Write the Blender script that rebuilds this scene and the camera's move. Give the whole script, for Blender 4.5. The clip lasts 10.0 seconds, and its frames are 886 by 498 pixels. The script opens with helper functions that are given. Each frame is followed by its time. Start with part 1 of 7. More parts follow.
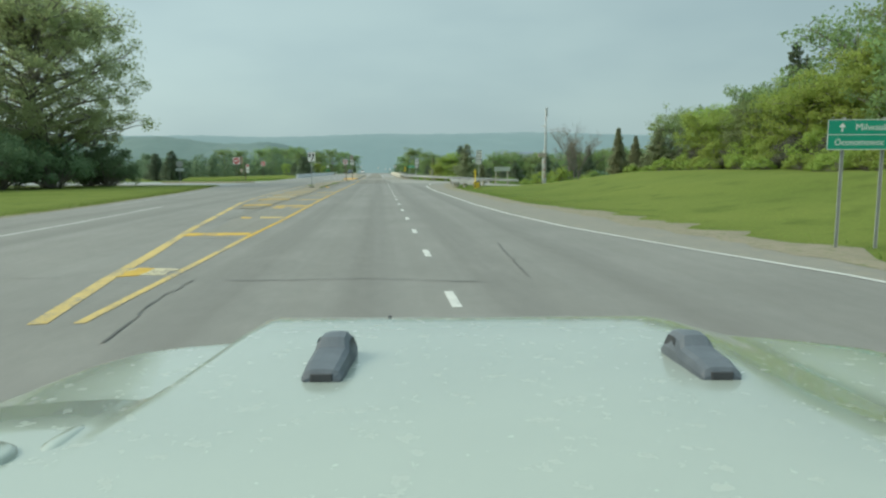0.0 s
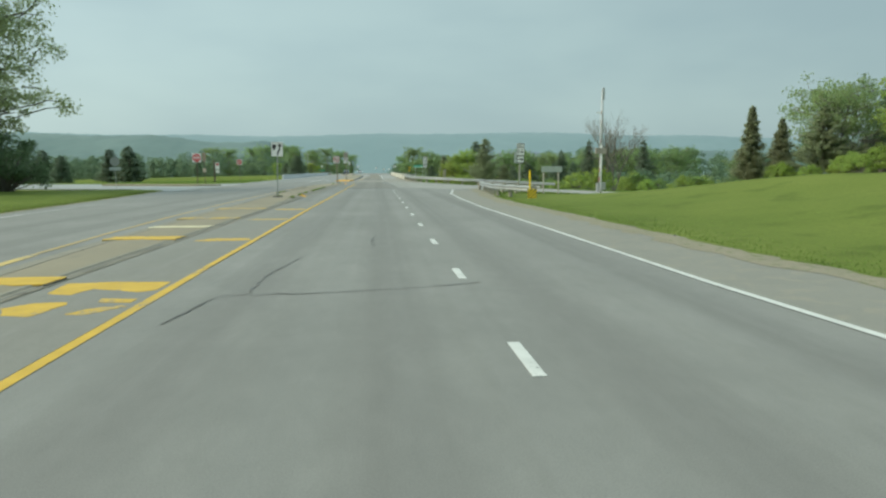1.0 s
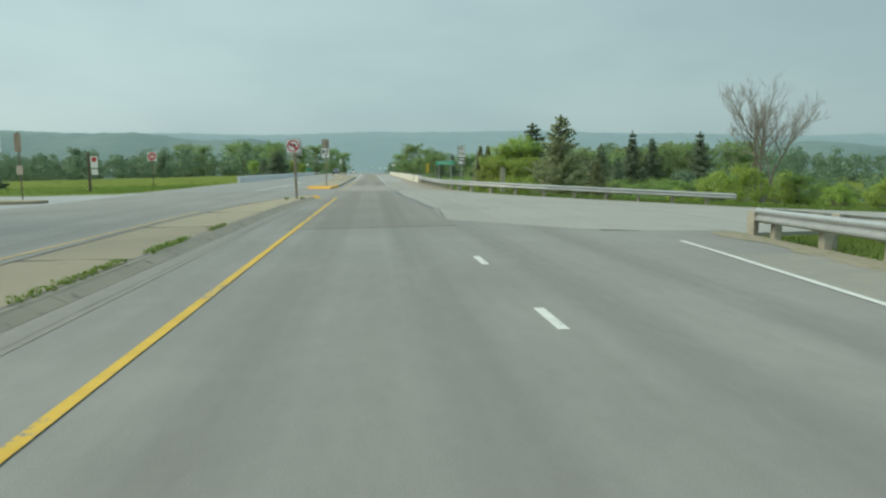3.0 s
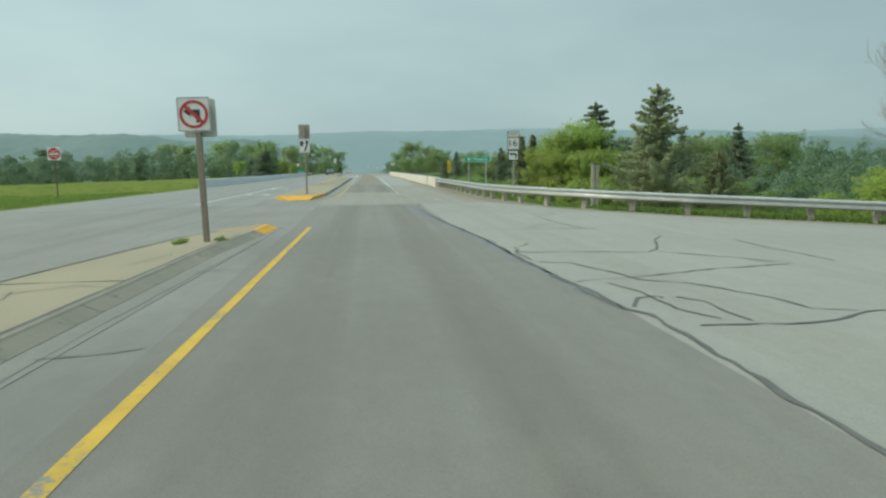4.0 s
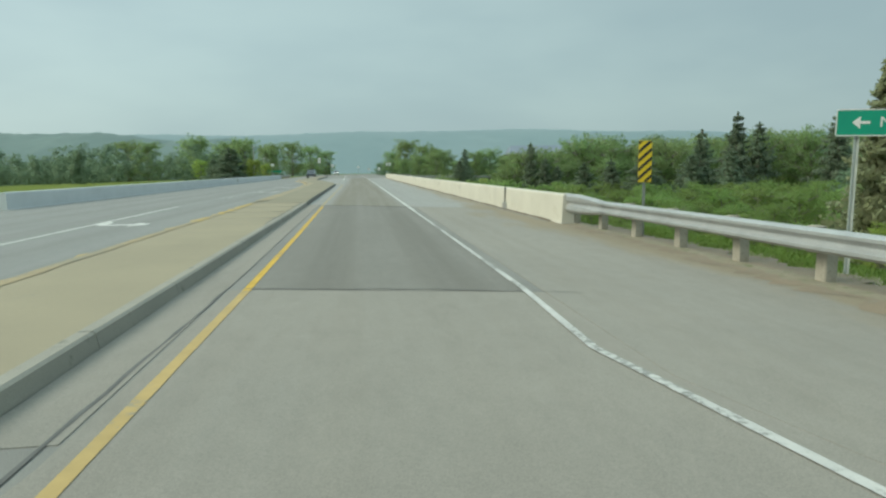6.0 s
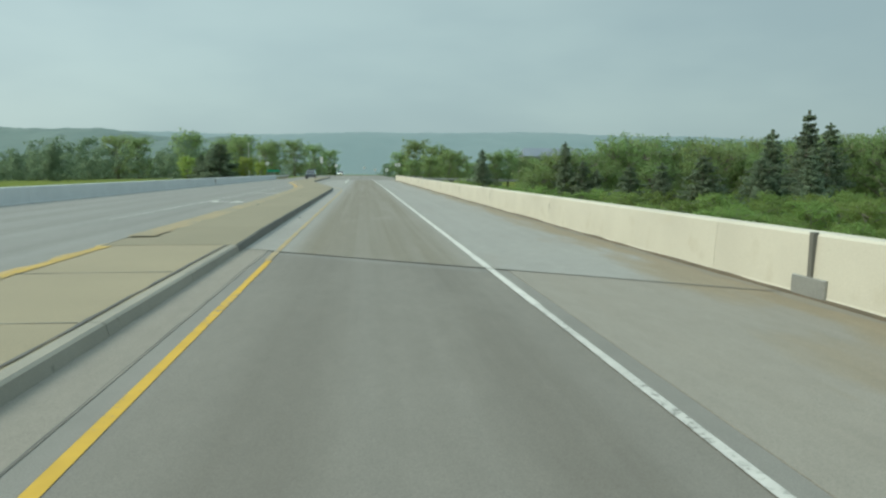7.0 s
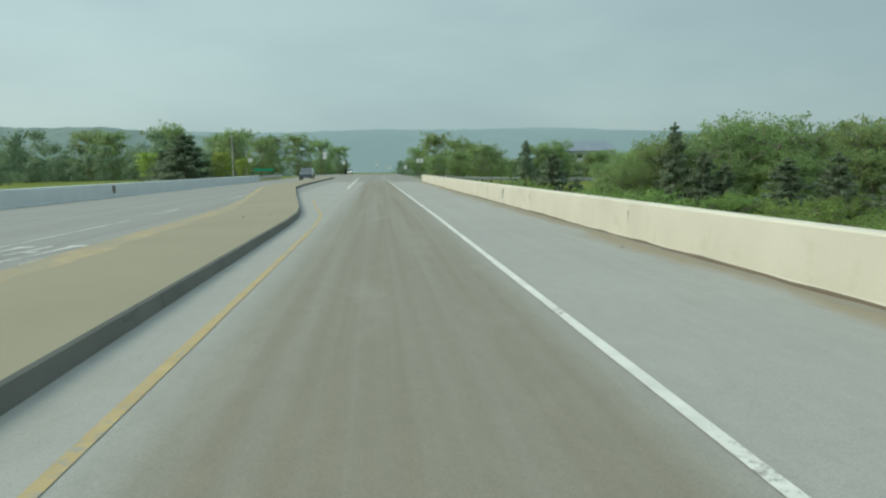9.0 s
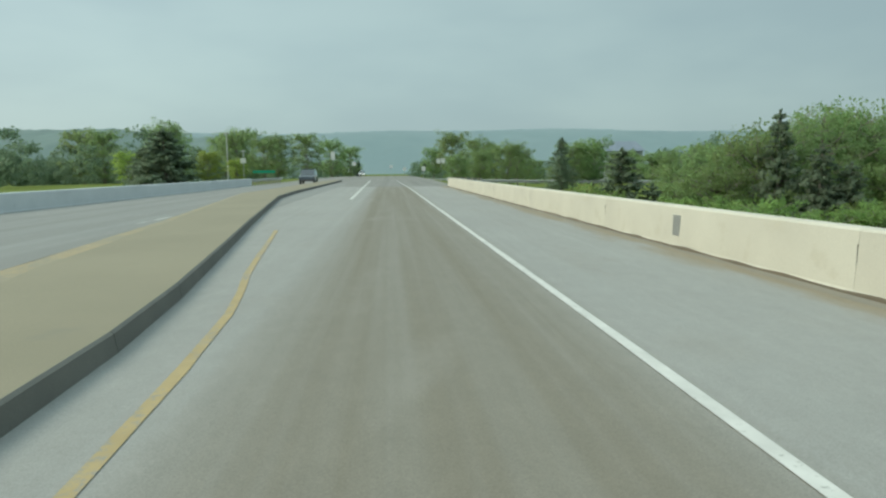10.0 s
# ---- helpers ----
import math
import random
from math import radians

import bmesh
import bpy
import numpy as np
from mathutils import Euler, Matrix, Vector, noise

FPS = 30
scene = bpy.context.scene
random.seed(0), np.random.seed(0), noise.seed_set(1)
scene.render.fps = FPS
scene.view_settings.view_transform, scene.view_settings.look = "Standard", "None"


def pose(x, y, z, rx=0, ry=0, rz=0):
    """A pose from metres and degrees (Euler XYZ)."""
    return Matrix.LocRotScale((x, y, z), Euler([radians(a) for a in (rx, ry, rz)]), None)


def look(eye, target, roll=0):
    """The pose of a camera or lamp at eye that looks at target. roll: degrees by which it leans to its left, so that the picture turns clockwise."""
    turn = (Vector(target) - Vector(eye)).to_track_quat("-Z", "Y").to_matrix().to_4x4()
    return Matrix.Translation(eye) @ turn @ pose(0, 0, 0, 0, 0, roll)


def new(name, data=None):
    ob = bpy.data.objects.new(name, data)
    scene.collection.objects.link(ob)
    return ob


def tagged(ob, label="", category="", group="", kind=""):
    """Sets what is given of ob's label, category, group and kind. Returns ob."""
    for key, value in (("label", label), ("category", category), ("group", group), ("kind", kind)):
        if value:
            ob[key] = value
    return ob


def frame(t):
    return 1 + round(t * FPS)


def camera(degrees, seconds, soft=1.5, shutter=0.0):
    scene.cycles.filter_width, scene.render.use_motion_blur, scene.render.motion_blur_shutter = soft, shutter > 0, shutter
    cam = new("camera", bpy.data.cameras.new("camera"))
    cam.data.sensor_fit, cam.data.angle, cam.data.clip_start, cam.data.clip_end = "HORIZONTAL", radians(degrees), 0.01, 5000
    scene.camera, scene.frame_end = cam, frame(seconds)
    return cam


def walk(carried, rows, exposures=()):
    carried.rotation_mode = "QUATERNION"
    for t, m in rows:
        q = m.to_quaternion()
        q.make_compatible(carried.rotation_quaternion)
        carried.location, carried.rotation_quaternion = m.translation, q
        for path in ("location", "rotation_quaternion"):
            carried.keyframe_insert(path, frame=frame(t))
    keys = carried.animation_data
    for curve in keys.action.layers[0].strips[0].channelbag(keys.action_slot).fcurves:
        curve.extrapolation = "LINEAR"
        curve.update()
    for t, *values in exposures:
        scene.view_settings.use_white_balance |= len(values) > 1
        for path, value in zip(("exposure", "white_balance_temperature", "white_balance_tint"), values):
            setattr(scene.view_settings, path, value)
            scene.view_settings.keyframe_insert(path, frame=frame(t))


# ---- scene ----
# Camera and its walk: seconds, x, y, yaw, pitch, roll; the eye is 1.5 m over the road.
EYE = 1.5
RIDE = (
    (0.0, 0.00, 0.00, -5.41, -6.89, -0.30), (0.5, -0.15, 9.88, -5.48, -6.84, -0.31),
    (1.0, -0.34, 19.67, -5.64, -6.86, -0.11), (1.5, -0.53, 28.97, -5.86, -6.85, 0.11),
    (2.0, -0.65, 38.47, -5.96, -6.94, 0.02), (2.5, -0.78, 47.90, -6.06, -6.94, -0.02),
    (4.0, -1.28, 75.70, -6.41, -7.03, -0.80), (4.5, -1.42, 84.56, -6.65, -7.18, -1.01),
    (5.0, -1.61, 93.30, -7.14, -7.14, -1.19), (5.5, -1.52, 101.75, -7.28, -7.05, -1.07),
    (7.0, -1.38, 126.89, -6.92, -6.74, 0.27), (7.5, -1.26, 135.09, -6.43, -6.87, 0.03),
    (8.0, -1.26, 143.18, -6.30, -6.93, -0.19), (8.5, -1.27, 151.22, -5.99, -6.95, -0.33),
    (9.0, -1.36, 159.20, -5.74, -6.98, -0.30), (9.5, -1.40, 167.03, -5.27, -6.86, -0.47),
    (10.0, -1.51, 174.56, -4.60, -6.84, -0.41),
)
cam = camera(68.0, 10.0, soft=2.4)
walk(cam, [(t, pose(x, y, EYE, 90 + p, 0, w) @ pose(0, 0, 0, 0, 0, r)) for t, x, y, w, p, r in RIDE],
     exposures=[(0.0, 0.36, 6380, 0), (5.5, 0.36, 6380, 0), (7.0, 0.30, 6380, 0), (10.0, 0.30, 6380, 0)])

# ---- sky and sun: a hazy, thinly overcast day, the sun off to the left ----
SUN_AZ, SUN_EL = radians(-80), radians(40)
world = bpy.data.worlds.new("sky")
scene.world = world
world.use_nodes = True
wn, wl = world.node_tree.nodes, world.node_tree.links
sky = wn.new("ShaderNodeTexSky")
sky.sky_type, sky.sun_disc, sky.sun_elevation, sky.sun_rotation = "NISHITA", False, SUN_EL, SUN_AZ
sky.dust_density, sky.air_density = 4.0, 1.0
sky_gain = wn.new("ShaderNodeMix")
sky_gain.data_type, sky_gain.blend_type = "RGBA", "MULTIPLY"
sky_gain.inputs["Factor"].default_value = 1.0
wl.new(sky.outputs[0], sky_gain.inputs["A"])
sky_gain.inputs["B"].default_value = (0.13, 0.12, 0.11, 1)
coord = wn.new("ShaderNodeTexCoord")
stretch = wn.new("ShaderNodeMapping")
stretch.inputs["Scale"].default_value = (1.0, 1.0, 3.0)
wl.new(coord.outputs["Generated"], stretch.inputs[0])
cloud = wn.new("ShaderNodeTexNoise")
cloud.inputs["Scale"].default_value, cloud.inputs["Detail"].default_value = 2.2, 4.0
wl.new(stretch.outputs[0], cloud.inputs["Vector"])
deck = wn.new("ShaderNodeMix")
deck.data_type = "RGBA"
deck.inputs["A"].default_value = (0.335, 0.430, 0.463, 1)
deck.inputs["B"].default_value = (0.400, 0.500, 0.518, 1)
bank = wn.new("ShaderNodeMapRange")
bank.interpolation_type = "SMOOTHSTEP"
bank.inputs["From Min"].default_value, bank.inputs["From Max"].default_value = 0.32, 0.68
wl.new(cloud.outputs["Fac"], bank.inputs["Value"])
wl.new(bank.outputs["Result"], deck.inputs["Factor"])
cover = wn.new("ShaderNodeMix")
cover.data_type = "RGBA"
cover.inputs["Factor"].default_value = 0.85
wl.new(sky_gain.outputs["Result"], cover.inputs["A"])
wl.new(deck.outputs["Result"], cover.inputs["B"])
# the haze is brighter on the sun's side
side = wn.new("ShaderNodeVectorMath")
side.operation = "DOT_PRODUCT"
side.inputs[1].default_value = (-1.0, 0.0, 0.0)
wl.new(coord.outputs["Generated"], side.inputs[0])
glow = wn.new("ShaderNodeMapRange")
glow.inputs["From Min"].default_value, glow.inputs["From Max"].default_value = -1.0, 1.0
glow.inputs["To Min"].default_value, glow.inputs["To Max"].default_value = 0.80, 1.16
wl.new(side.outputs["Value"], glow.inputs["Value"])
# and, as under any thin overcast, brighter overhead than near the horizon
high = wn.new("ShaderNodeSeparateXYZ")
wl.new(coord.outputs["Generated"], high.inputs[0])
lift = wn.new("ShaderNodeMapRange")
lift.interpolation_type = "SMOOTHSTEP"
lift.inputs["From Min"].default_value, lift.inputs["From Max"].default_value = 0.25, 0.95
lift.inputs["To Min"].default_value, lift.inputs["To Max"].default_value = 1.0, 2.2
wl.new(high.outputs[2], lift.inputs["Value"])
bright = wn.new("ShaderNodeMath")
bright.operation = "MULTIPLY"
wl.new(glow.outputs["Result"], bright.inputs[0])
wl.new(lift.outputs["Result"], bright.inputs[1])
shade = wn.new("ShaderNodeVectorMath")
shade.operation = "SCALE"
wl.new(cover.outputs["Result"], shade.inputs[0])
wl.new(bright.outputs[0], shade.inputs["Scale"])
wl.new(shade.outputs["Vector"], wn["Background"].inputs[0])
wn["Background"].inputs[1].default_value = 1.0

sun = new("sun", bpy.data.lights.new("sun", "SUN"))
sun.data.energy, sun.data.angle, sun.data.color = 1.85, radians(30), (1.0, 0.90, 0.74)
sun.matrix_world = look((0, 0, 100), (100 * math.cos(SUN_EL) * math.sin(-SUN_AZ), 18, 100 - 100 * math.sin(SUN_EL)))


# ---- materials ----
def tree_of(name):
    m = bpy.data.materials.new(name)
    m.use_nodes = True
    return m, m.node_tree.nodes, m.node_tree.links, m.node_tree.nodes["Principled BSDF"]


def noise_node(n, l, vec, scale, detail=4.0, rough=0.55):
    t = n.new("ShaderNodeTexNoise")
    t.inputs["Scale"].default_value, t.inputs["Detail"].default_value = scale, detail
    t.inputs["Roughness"].default_value = rough
    l.new(vec, t.inputs["Vector"])
    return t.outputs["Fac"]


def mixed(n, l, fac, a, b, blend="MIX"):
    m = n.new("ShaderNodeMix")
    m.data_type, m.blend_type = "RGBA", blend
    for key, v in (("Factor", fac), ("A", a), ("B", b)):
        if isinstance(v, (tuple, list)):
            m.inputs[key].default_value = (*v, 1)
        elif isinstance(v, (int, float)):
            m.inputs[key].default_value = v
        else:
            l.new(v, m.inputs[key])
    return m.outputs["Result"]


def ramp(n, l, fac, lo, hi, a=0.0, b=1.0):
    r = n.new("ShaderNodeMapRange")
    r.inputs["From Min"].default_value, r.inputs["From Max"].default_value = lo, hi
    r.inputs["To Min"].default_value, r.inputs["To Max"].default_value = a, b
    l.new(fac, r.inputs["Value"])
    return r.outputs["Result"]


def maths(n, l, op, a, b=0.0):
    m = n.new("ShaderNodeMath")
    m.operation = op
    for k, v in ((0, a), (1, b)):
        if isinstance(v, (int, float)):
            m.inputs[k].default_value = v
        else:
            l.new(v, m.inputs[k])
    return m.outputs[0]


def scaled(n, l, vec, s):
    m = n.new("ShaderNodeMapping")
    m.inputs["Scale"].default_value = s
    l.new(vec, m.inputs[0])
    return m.outputs[0]


def bump(n, l, bsdf, height, strength, distance):
    b = n.new("ShaderNodeBump")
    b.inputs["Strength"].default_value, b.inputs["Distance"].default_value = strength, distance
    l.new(height, b.inputs["Height"])
    l.new(b.outputs[0], bsdf.inputs["Normal"])


def surf(name, a, b, big=0.6, fine=60.0, rough=0.85, metal=0.0, relief=0.25, depth=0.004, speck=0.18, third=None, spot=0.62, sheen=0.5):
    """Two colours in large patches, a fine grain over them, and stains of a third colour."""
    m, n, l, p = tree_of(name)
    vec = n.new("ShaderNodeTexCoord").outputs["Object"]
    col = mixed(n, l, ramp(n, l, noise_node(n, l, vec, big), 0.32, 0.68), a, b)
    grain = noise_node(n, l, vec, fine, 3.0, 0.7)
    if third:
        col = mixed(n, l, ramp(n, l, noise_node(n, l, vec, big * 3.7, 6.0), spot, spot + 0.12), col, third)
    g = ramp(n, l, grain, 0.25, 0.75, 1 - speck, 1 + speck)
    comb = n.new("ShaderNodeCombineColor")
    for k in range(3):
        l.new(g, comb.inputs[k])
    col = mixed(n, l, 1.0, col, comb.outputs[0], "MULTIPLY")
    l.new(col, p.inputs["Base Color"])
    l.new(ramp(n, l, grain, 0.2, 0.8, max(rough - 0.12, 0.02), min(rough + 0.08, 1)), p.inputs["Roughness"])
    p.inputs["Metallic"].default_value = metal
    p.inputs["Specular IOR Level"].default_value = sheen
    if relief:
        bump(n, l, p, grain, relief, depth)
    return m


def road_mat(name, a, b, track, stain, lanes, relief=0.35, mud=None):
    """Paving with streaks along the way, wheel tracks at the x of lanes and patchy stains. mud: x and width of a border of dried mud, and the y where it is widest."""
    m, n, l, p = tree_of(name)
    vec = n.new("ShaderNodeTexCoord").outputs["Object"]
    sep = n.new("ShaderNodeSeparateXYZ")
    l.new(vec, sep.inputs[0])
    col = mixed(n, l, ramp(n, l, noise_node(n, l, vec, 0.22, 5.0), 0.3, 0.7), a, b)
    streak = noise_node(n, l, scaled(n, l, vec, (2.6, 0.03, 1)), 1.0, 4.0)
    fac = None
    for x, width in lanes:
        d = maths(n, l, "ABSOLUTE", maths(n, l, "SUBTRACT", sep.outputs[0], x))
        t = ramp(n, l, d, 0.35 * width, width, 1.0, 0.0)
        fac = t if fac is None else maths(n, l, "MAXIMUM", fac, t)
    wear = maths(n, l, "MULTIPLY", fac, ramp(n, l, streak, 0.3, 0.65, 0.7, 1.0))
    col = mixed(n, l, wear, col, track)
    blot = maths(n, l, "MULTIPLY", ramp(n, l, noise_node(n, l, scaled(n, l, vec, (1, 0.35, 1)), 0.9, 6.0), 0.56, 0.74), 0.55)
    col = mixed(n, l, blot, col, stain)
    if mud:
        near = ramp(n, l, maths(n, l, "ABSOLUTE", maths(n, l, "SUBTRACT", sep.outputs[1], mud[2])), 0.0, 14.0, 2.2, 1.0)
        reach = maths(n, l, "MULTIPLY", ramp(n, l, noise_node(n, l, scaled(n, l, vec, (1.0, 0.22, 1)), 1.1, 6.0, 0.62), 0.28, 0.72, 0.15, mud[1]), near)
        gap = maths(n, l, "SUBTRACT", mud[0], sep.outputs[0])
        col = mixed(n, l, ramp(n, l, maths(n, l, "DIVIDE", gap, reach), 0.5, 1.1, 0.85, 0.0), col, (0.214, 0.176, 0.116))
    grain = noise_node(n, l, vec, 95.0, 3.0, 0.75)
    mottle = ramp(n, l, noise_node(n, l, scaled(n, l, vec, (1.0, 0.45, 1)), 5.0, 7.0, 0.68), 0.28, 0.72, 0.93, 1.07)
    g = maths(n, l, "MULTIPLY", ramp(n, l, grain, 0.25, 0.75, 0.74, 1.26), mottle)
    comb = n.new("ShaderNodeCombineColor")
    for k in range(3):
        l.new(g, comb.inputs[k])
    l.new(mixed(n, l, 1.0, col, comb.outputs[0], "MULTIPLY"), p.inputs["Base Color"])
    l.new(ramp(n, l, streak, 0.3, 0.7, 0.72, 0.9), p.inputs["Roughness"])
    bump(n, l, p, grain, relief, 0.004)
    return m


def paint_mat(name, col, under, worn=0.5):
    """Road paint, worn through to what lies under it in chips and streaks."""
    m, n, l, p = tree_of(name)
    vec = n.new("ShaderNodeTexCoord").outputs["Object"]
    chips = noise_node(n, l, vec, 14.0, 8.0, 0.7)
    patch = noise_node(n, l, scaled(n, l, vec, (1.0, 0.5, 1)), 1.3, 3.0)
    mask = ramp(n, l, maths(n, l, "ADD", maths(n, l, "MULTIPLY", chips, 0.6), maths(n, l, "MULTIPLY", patch, 0.5)), worn, worn + 0.08)
    tone = mixed(n, l, ramp(n, l, noise_node(n, l, vec, 3.0), 0.3, 0.7), col, tuple(c * 0.8 for c in col))
    l.new(mixed(n, l, mask, tone, under), p.inputs["Base Color"])
    p.inputs["Roughness"].default_value = 0.75
    return m


def leaf_mat(name, a, b, thin=0.5):
    m, n, l, p = tree_of(name)
    geo = n.new("ShaderNodeNewGeometry")
    vec = n.new("ShaderNodeTexCoord").outputs["Object"]
    col = mixed(n, l, geo.outputs["Random Per Island"], a, b)
    col = mixed(n, l, ramp(n, l, noise_node(n, l, vec, 0.7, 2.0), 0.35, 0.65), col, tuple(0.55 * x + 0.45 * y for x, y in zip(a, b)))
    info = n.new("ShaderNodeObjectInfo")
    hue = n.new("ShaderNodeHueSaturation")
    l.new(ramp(n, l, info.outputs["Random"], 0, 1, 0.497, 0.520), hue.inputs["Hue"])
    l.new(ramp(n, l, info.outputs["Random"], 0, 1, 0.88, 1.14), hue.inputs["Value"])
    l.new(col, hue.inputs["Color"])
    l.new(hue.outputs[0], p.inputs["Base Color"])
    p.inputs["Roughness"].default_value = 0.6
    p.inputs["Specular IOR Level"].default_value = 0.25
    back = n.new("ShaderNodeBsdfTranslucent")
    l.new(hue.outputs[0], back.inputs[0])
    mix = n.new("ShaderNodeMixShader")
    mix.inputs[0].default_value = thin
    l.new(p.outputs[0], mix.inputs[1])
    l.new(back.outputs[0], mix.inputs[2])
    l.new(mix.outputs[0], n["Material Output"].inputs[0])
    return m


ASPHALT = road_mat("worn_asphalt", (0.160, 0.157, 0.143), (0.206, 0.202, 0.185), (0.157, 0.153, 0.140), (0.213, 0.209, 0.190),
                   ((-2.0, 0.5), (-0.2, 0.5), (1.6, 0.5), (3.3, 0.5), (-8.0, 0.6), (-10.2, 0.6)))
GORE = road_mat("worn_brownish_asphalt", (0.196, 0.188, 0.162), (0.172, 0.166, 0.146), (0.18, 0.172, 0.15), (0.205, 0.192, 0.158), ((-3.6, 0.3),))
APRON = road_mat("old_concrete_paving", (0.268, 0.262, 0.232), (0.230, 0.226, 0.202), (0.238, 0.232, 0.206), (0.200, 0.196, 0.176), ((2.4, 0.8),))
LANE = road_mat("browned_lane_asphalt", (0.150, 0.142, 0.124), (0.178, 0.170, 0.150), (0.138, 0.130, 0.112), (0.186, 0.178, 0.156), ((-2.0, 0.5), (-0.2, 0.5)))
SHOULDER = road_mat("worn_shoulder_paving", (0.238, 0.222, 0.190), (0.208, 0.195, 0.168), (0.212, 0.197, 0.168), (0.186, 0.170, 0.142), ((3.6, 0.9),), mud=(4.1, 1.25, 132.0))
SIDE = road_mat("pale_side_paving", (0.270, 0.280, 0.270), (0.235, 0.245, 0.240), (0.25, 0.26, 0.25), (0.22, 0.23, 0.22), ((-30.0, 4.0),))
DECK = road_mat("bridge_deck_concrete", (0.262, 0.262, 0.246), (0.236, 0.235, 0.220), (0.160, 0.144, 0.110), (0.228, 0.216, 0.190), ((-1.95, 1.05), (-1.1, 1.1), (-0.3, 1.0)), mud=(3.95, 1.25, 134.0))
DECK_LEFT = road_mat("worn_pale_asphalt", (0.205, 0.208, 0.196), (0.185, 0.188, 0.178), (0.178, 0.178, 0.168), (0.215, 0.216, 0.204), ((-8.0, 0.6), (-10.2, 0.6), (-12.2, 0.6), (-14.2, 0.6)))
YELLOW_FAINT = paint_mat("rubbed_out_yellow_road_paint", (0.370, 0.285, 0.140), (0.235, 0.225, 0.190), 0.55)
YELLOW_GHOST = paint_mat("nearly_gone_yellow_paint", (0.330, 0.262, 0.150), (0.222, 0.200, 0.140), 0.52)
YELLOW_OLD = paint_mat("old_pale_yellow_road_paint", (0.520, 0.385, 0.135), (0.21, 0.20, 0.17), 0.56)
SLAB_DIRTY = surf("dirty_tan_median_concrete", (0.238, 0.204, 0.142), (0.200, 0.174, 0.124), 0.35, 70, 0.9, relief=0.2, third=(0.165, 0.150, 0.115), spot=0.60)
SLAB_OLD = surf("olive_tan_median_concrete", (0.232, 0.208, 0.146), (0.206, 0.186, 0.130), 0.35, 70, 0.9, relief=0.2, third=(0.19, 0.175, 0.13), spot=0.66)
SLAB = surf("tan_median_concrete", (0.285, 0.248, 0.168), (0.245, 0.215, 0.148), 0.35, 70, 0.9, relief=0.2, third=(0.23, 0.21, 0.16), spot=0.66)
CURB = surf("grey_curb_concrete", (0.280, 0.268, 0.228), (0.232, 0.224, 0.192), 0.9, 80, 0.9, third=(0.12, 0.12, 0.10), spot=0.62)
CURB_DIRTY = surf("dirty_tan_curb_concrete", (0.232, 0.212, 0.166), (0.190, 0.174, 0.138), 0.9, 80, 0.9, third=(0.12, 0.11, 0.09), spot=0.60)
# Weathered concrete; on the bridge median also the road face's shade, in colour.
CURB_DARK = surf("dark_curb_concrete", (0.150, 0.148, 0.130), (0.110, 0.110, 0.098), 0.9, 80, 0.9, third=(0.07, 0.07, 0.06))
WALL = surf("pale_barrier_concrete", (0.540, 0.520, 0.440), (0.475, 0.455, 0.385), 0.55, 50, 0.85, relief=0.1, speck=0.08, third=(0.470, 0.445, 0.365), spot=0.58)
# Left parapet: bluish tint of its shaded face put into the colour.
WALL_SHADE = surf("barrier_concrete_shade_tint", (0.590, 0.615, 0.625), (0.520, 0.545, 0.555), 0.5, 50, 0.85, third=(0.43, 0.44, 0.44), spot=0.66)
CREAM = paint_mat("pale_worn_road_paint", (0.560, 0.500, 0.330), (0.24, 0.22, 0.17), 0.56)

SHOULDER_DUSTY = surf("dusty_shoulder_asphalt", (0.222, 0.213, 0.184), (0.202, 0.195, 0.170), 0.8, 70, 0.95, relief=0.2, third=(0.236, 0.220, 0.180), spot=0.52, sheen=0.3)
TAR = surf("crack_sealant", (0.075, 0.074, 0.070), (0.112, 0.112, 0.105), 2.0, 60, 0.75, relief=0.1)
# Darker silt colour that also stands for the shadow at the parapet foot.
FOOT_SILT = surf("dark_silt_and_foot_shadow", (0.115, 0.090, 0.060), (0.085, 0.070, 0.048), 1.5, 60, 0.95, relief=0.3)
ROAD_DUST = surf("pale_road_dust", (0.214, 0.194, 0.152), (0.196, 0.184, 0.156), 1.2, 60, 0.95, relief=0.2)
SILT = surf("brown_road_silt", (0.222, 0.176, 0.122), (0.184, 0.150, 0.106), 1.2, 60, 0.95, relief=0.3, third=(0.20, 0.19, 0.16), spot=0.58)
DARK_PATCH = surf("dark_tar_patch", (0.128, 0.131, 0.133), (0.176, 0.180, 0.181), 3.0, 70, 0.75, third=(0.098, 0.10, 0.10), spot=0.55)
YELLOW = paint_mat("yellow_road_paint", (0.540, 0.345, 0.040), (0.20, 0.19, 0.16), 0.60)
YELLOW_FRESH = paint_mat("fresh_yellow_curb_paint", (0.640, 0.325, 0.012), (0.34, 0.27, 0.14), 0.68)
YELLOW_WORN = paint_mat("worn_yellow_road_paint", (0.450, 0.310, 0.070), (0.22, 0.20, 0.16), 0.55)
YELLOW_FADED = paint_mat("faded_yellow_road_paint", (0.430, 0.310, 0.120), (0.25, 0.23, 0.17), 0.60)
WHITE = paint_mat("white_road_paint", (0.560, 0.560, 0.530), (0.20, 0.20, 0.185), 0.64)
WHITE_WORN = paint_mat("worn_white_road_paint", (0.500, 0.500, 0.475), (0.20, 0.20, 0.185), 0.54)
GRAVEL = surf("brown_gravel_shoulder", (0.245, 0.210, 0.152), (0.205, 0.184, 0.128), 1.6, 45, 0.95, relief=0.6, depth=0.015, third=(0.130, 0.148, 0.058), spot=0.53)
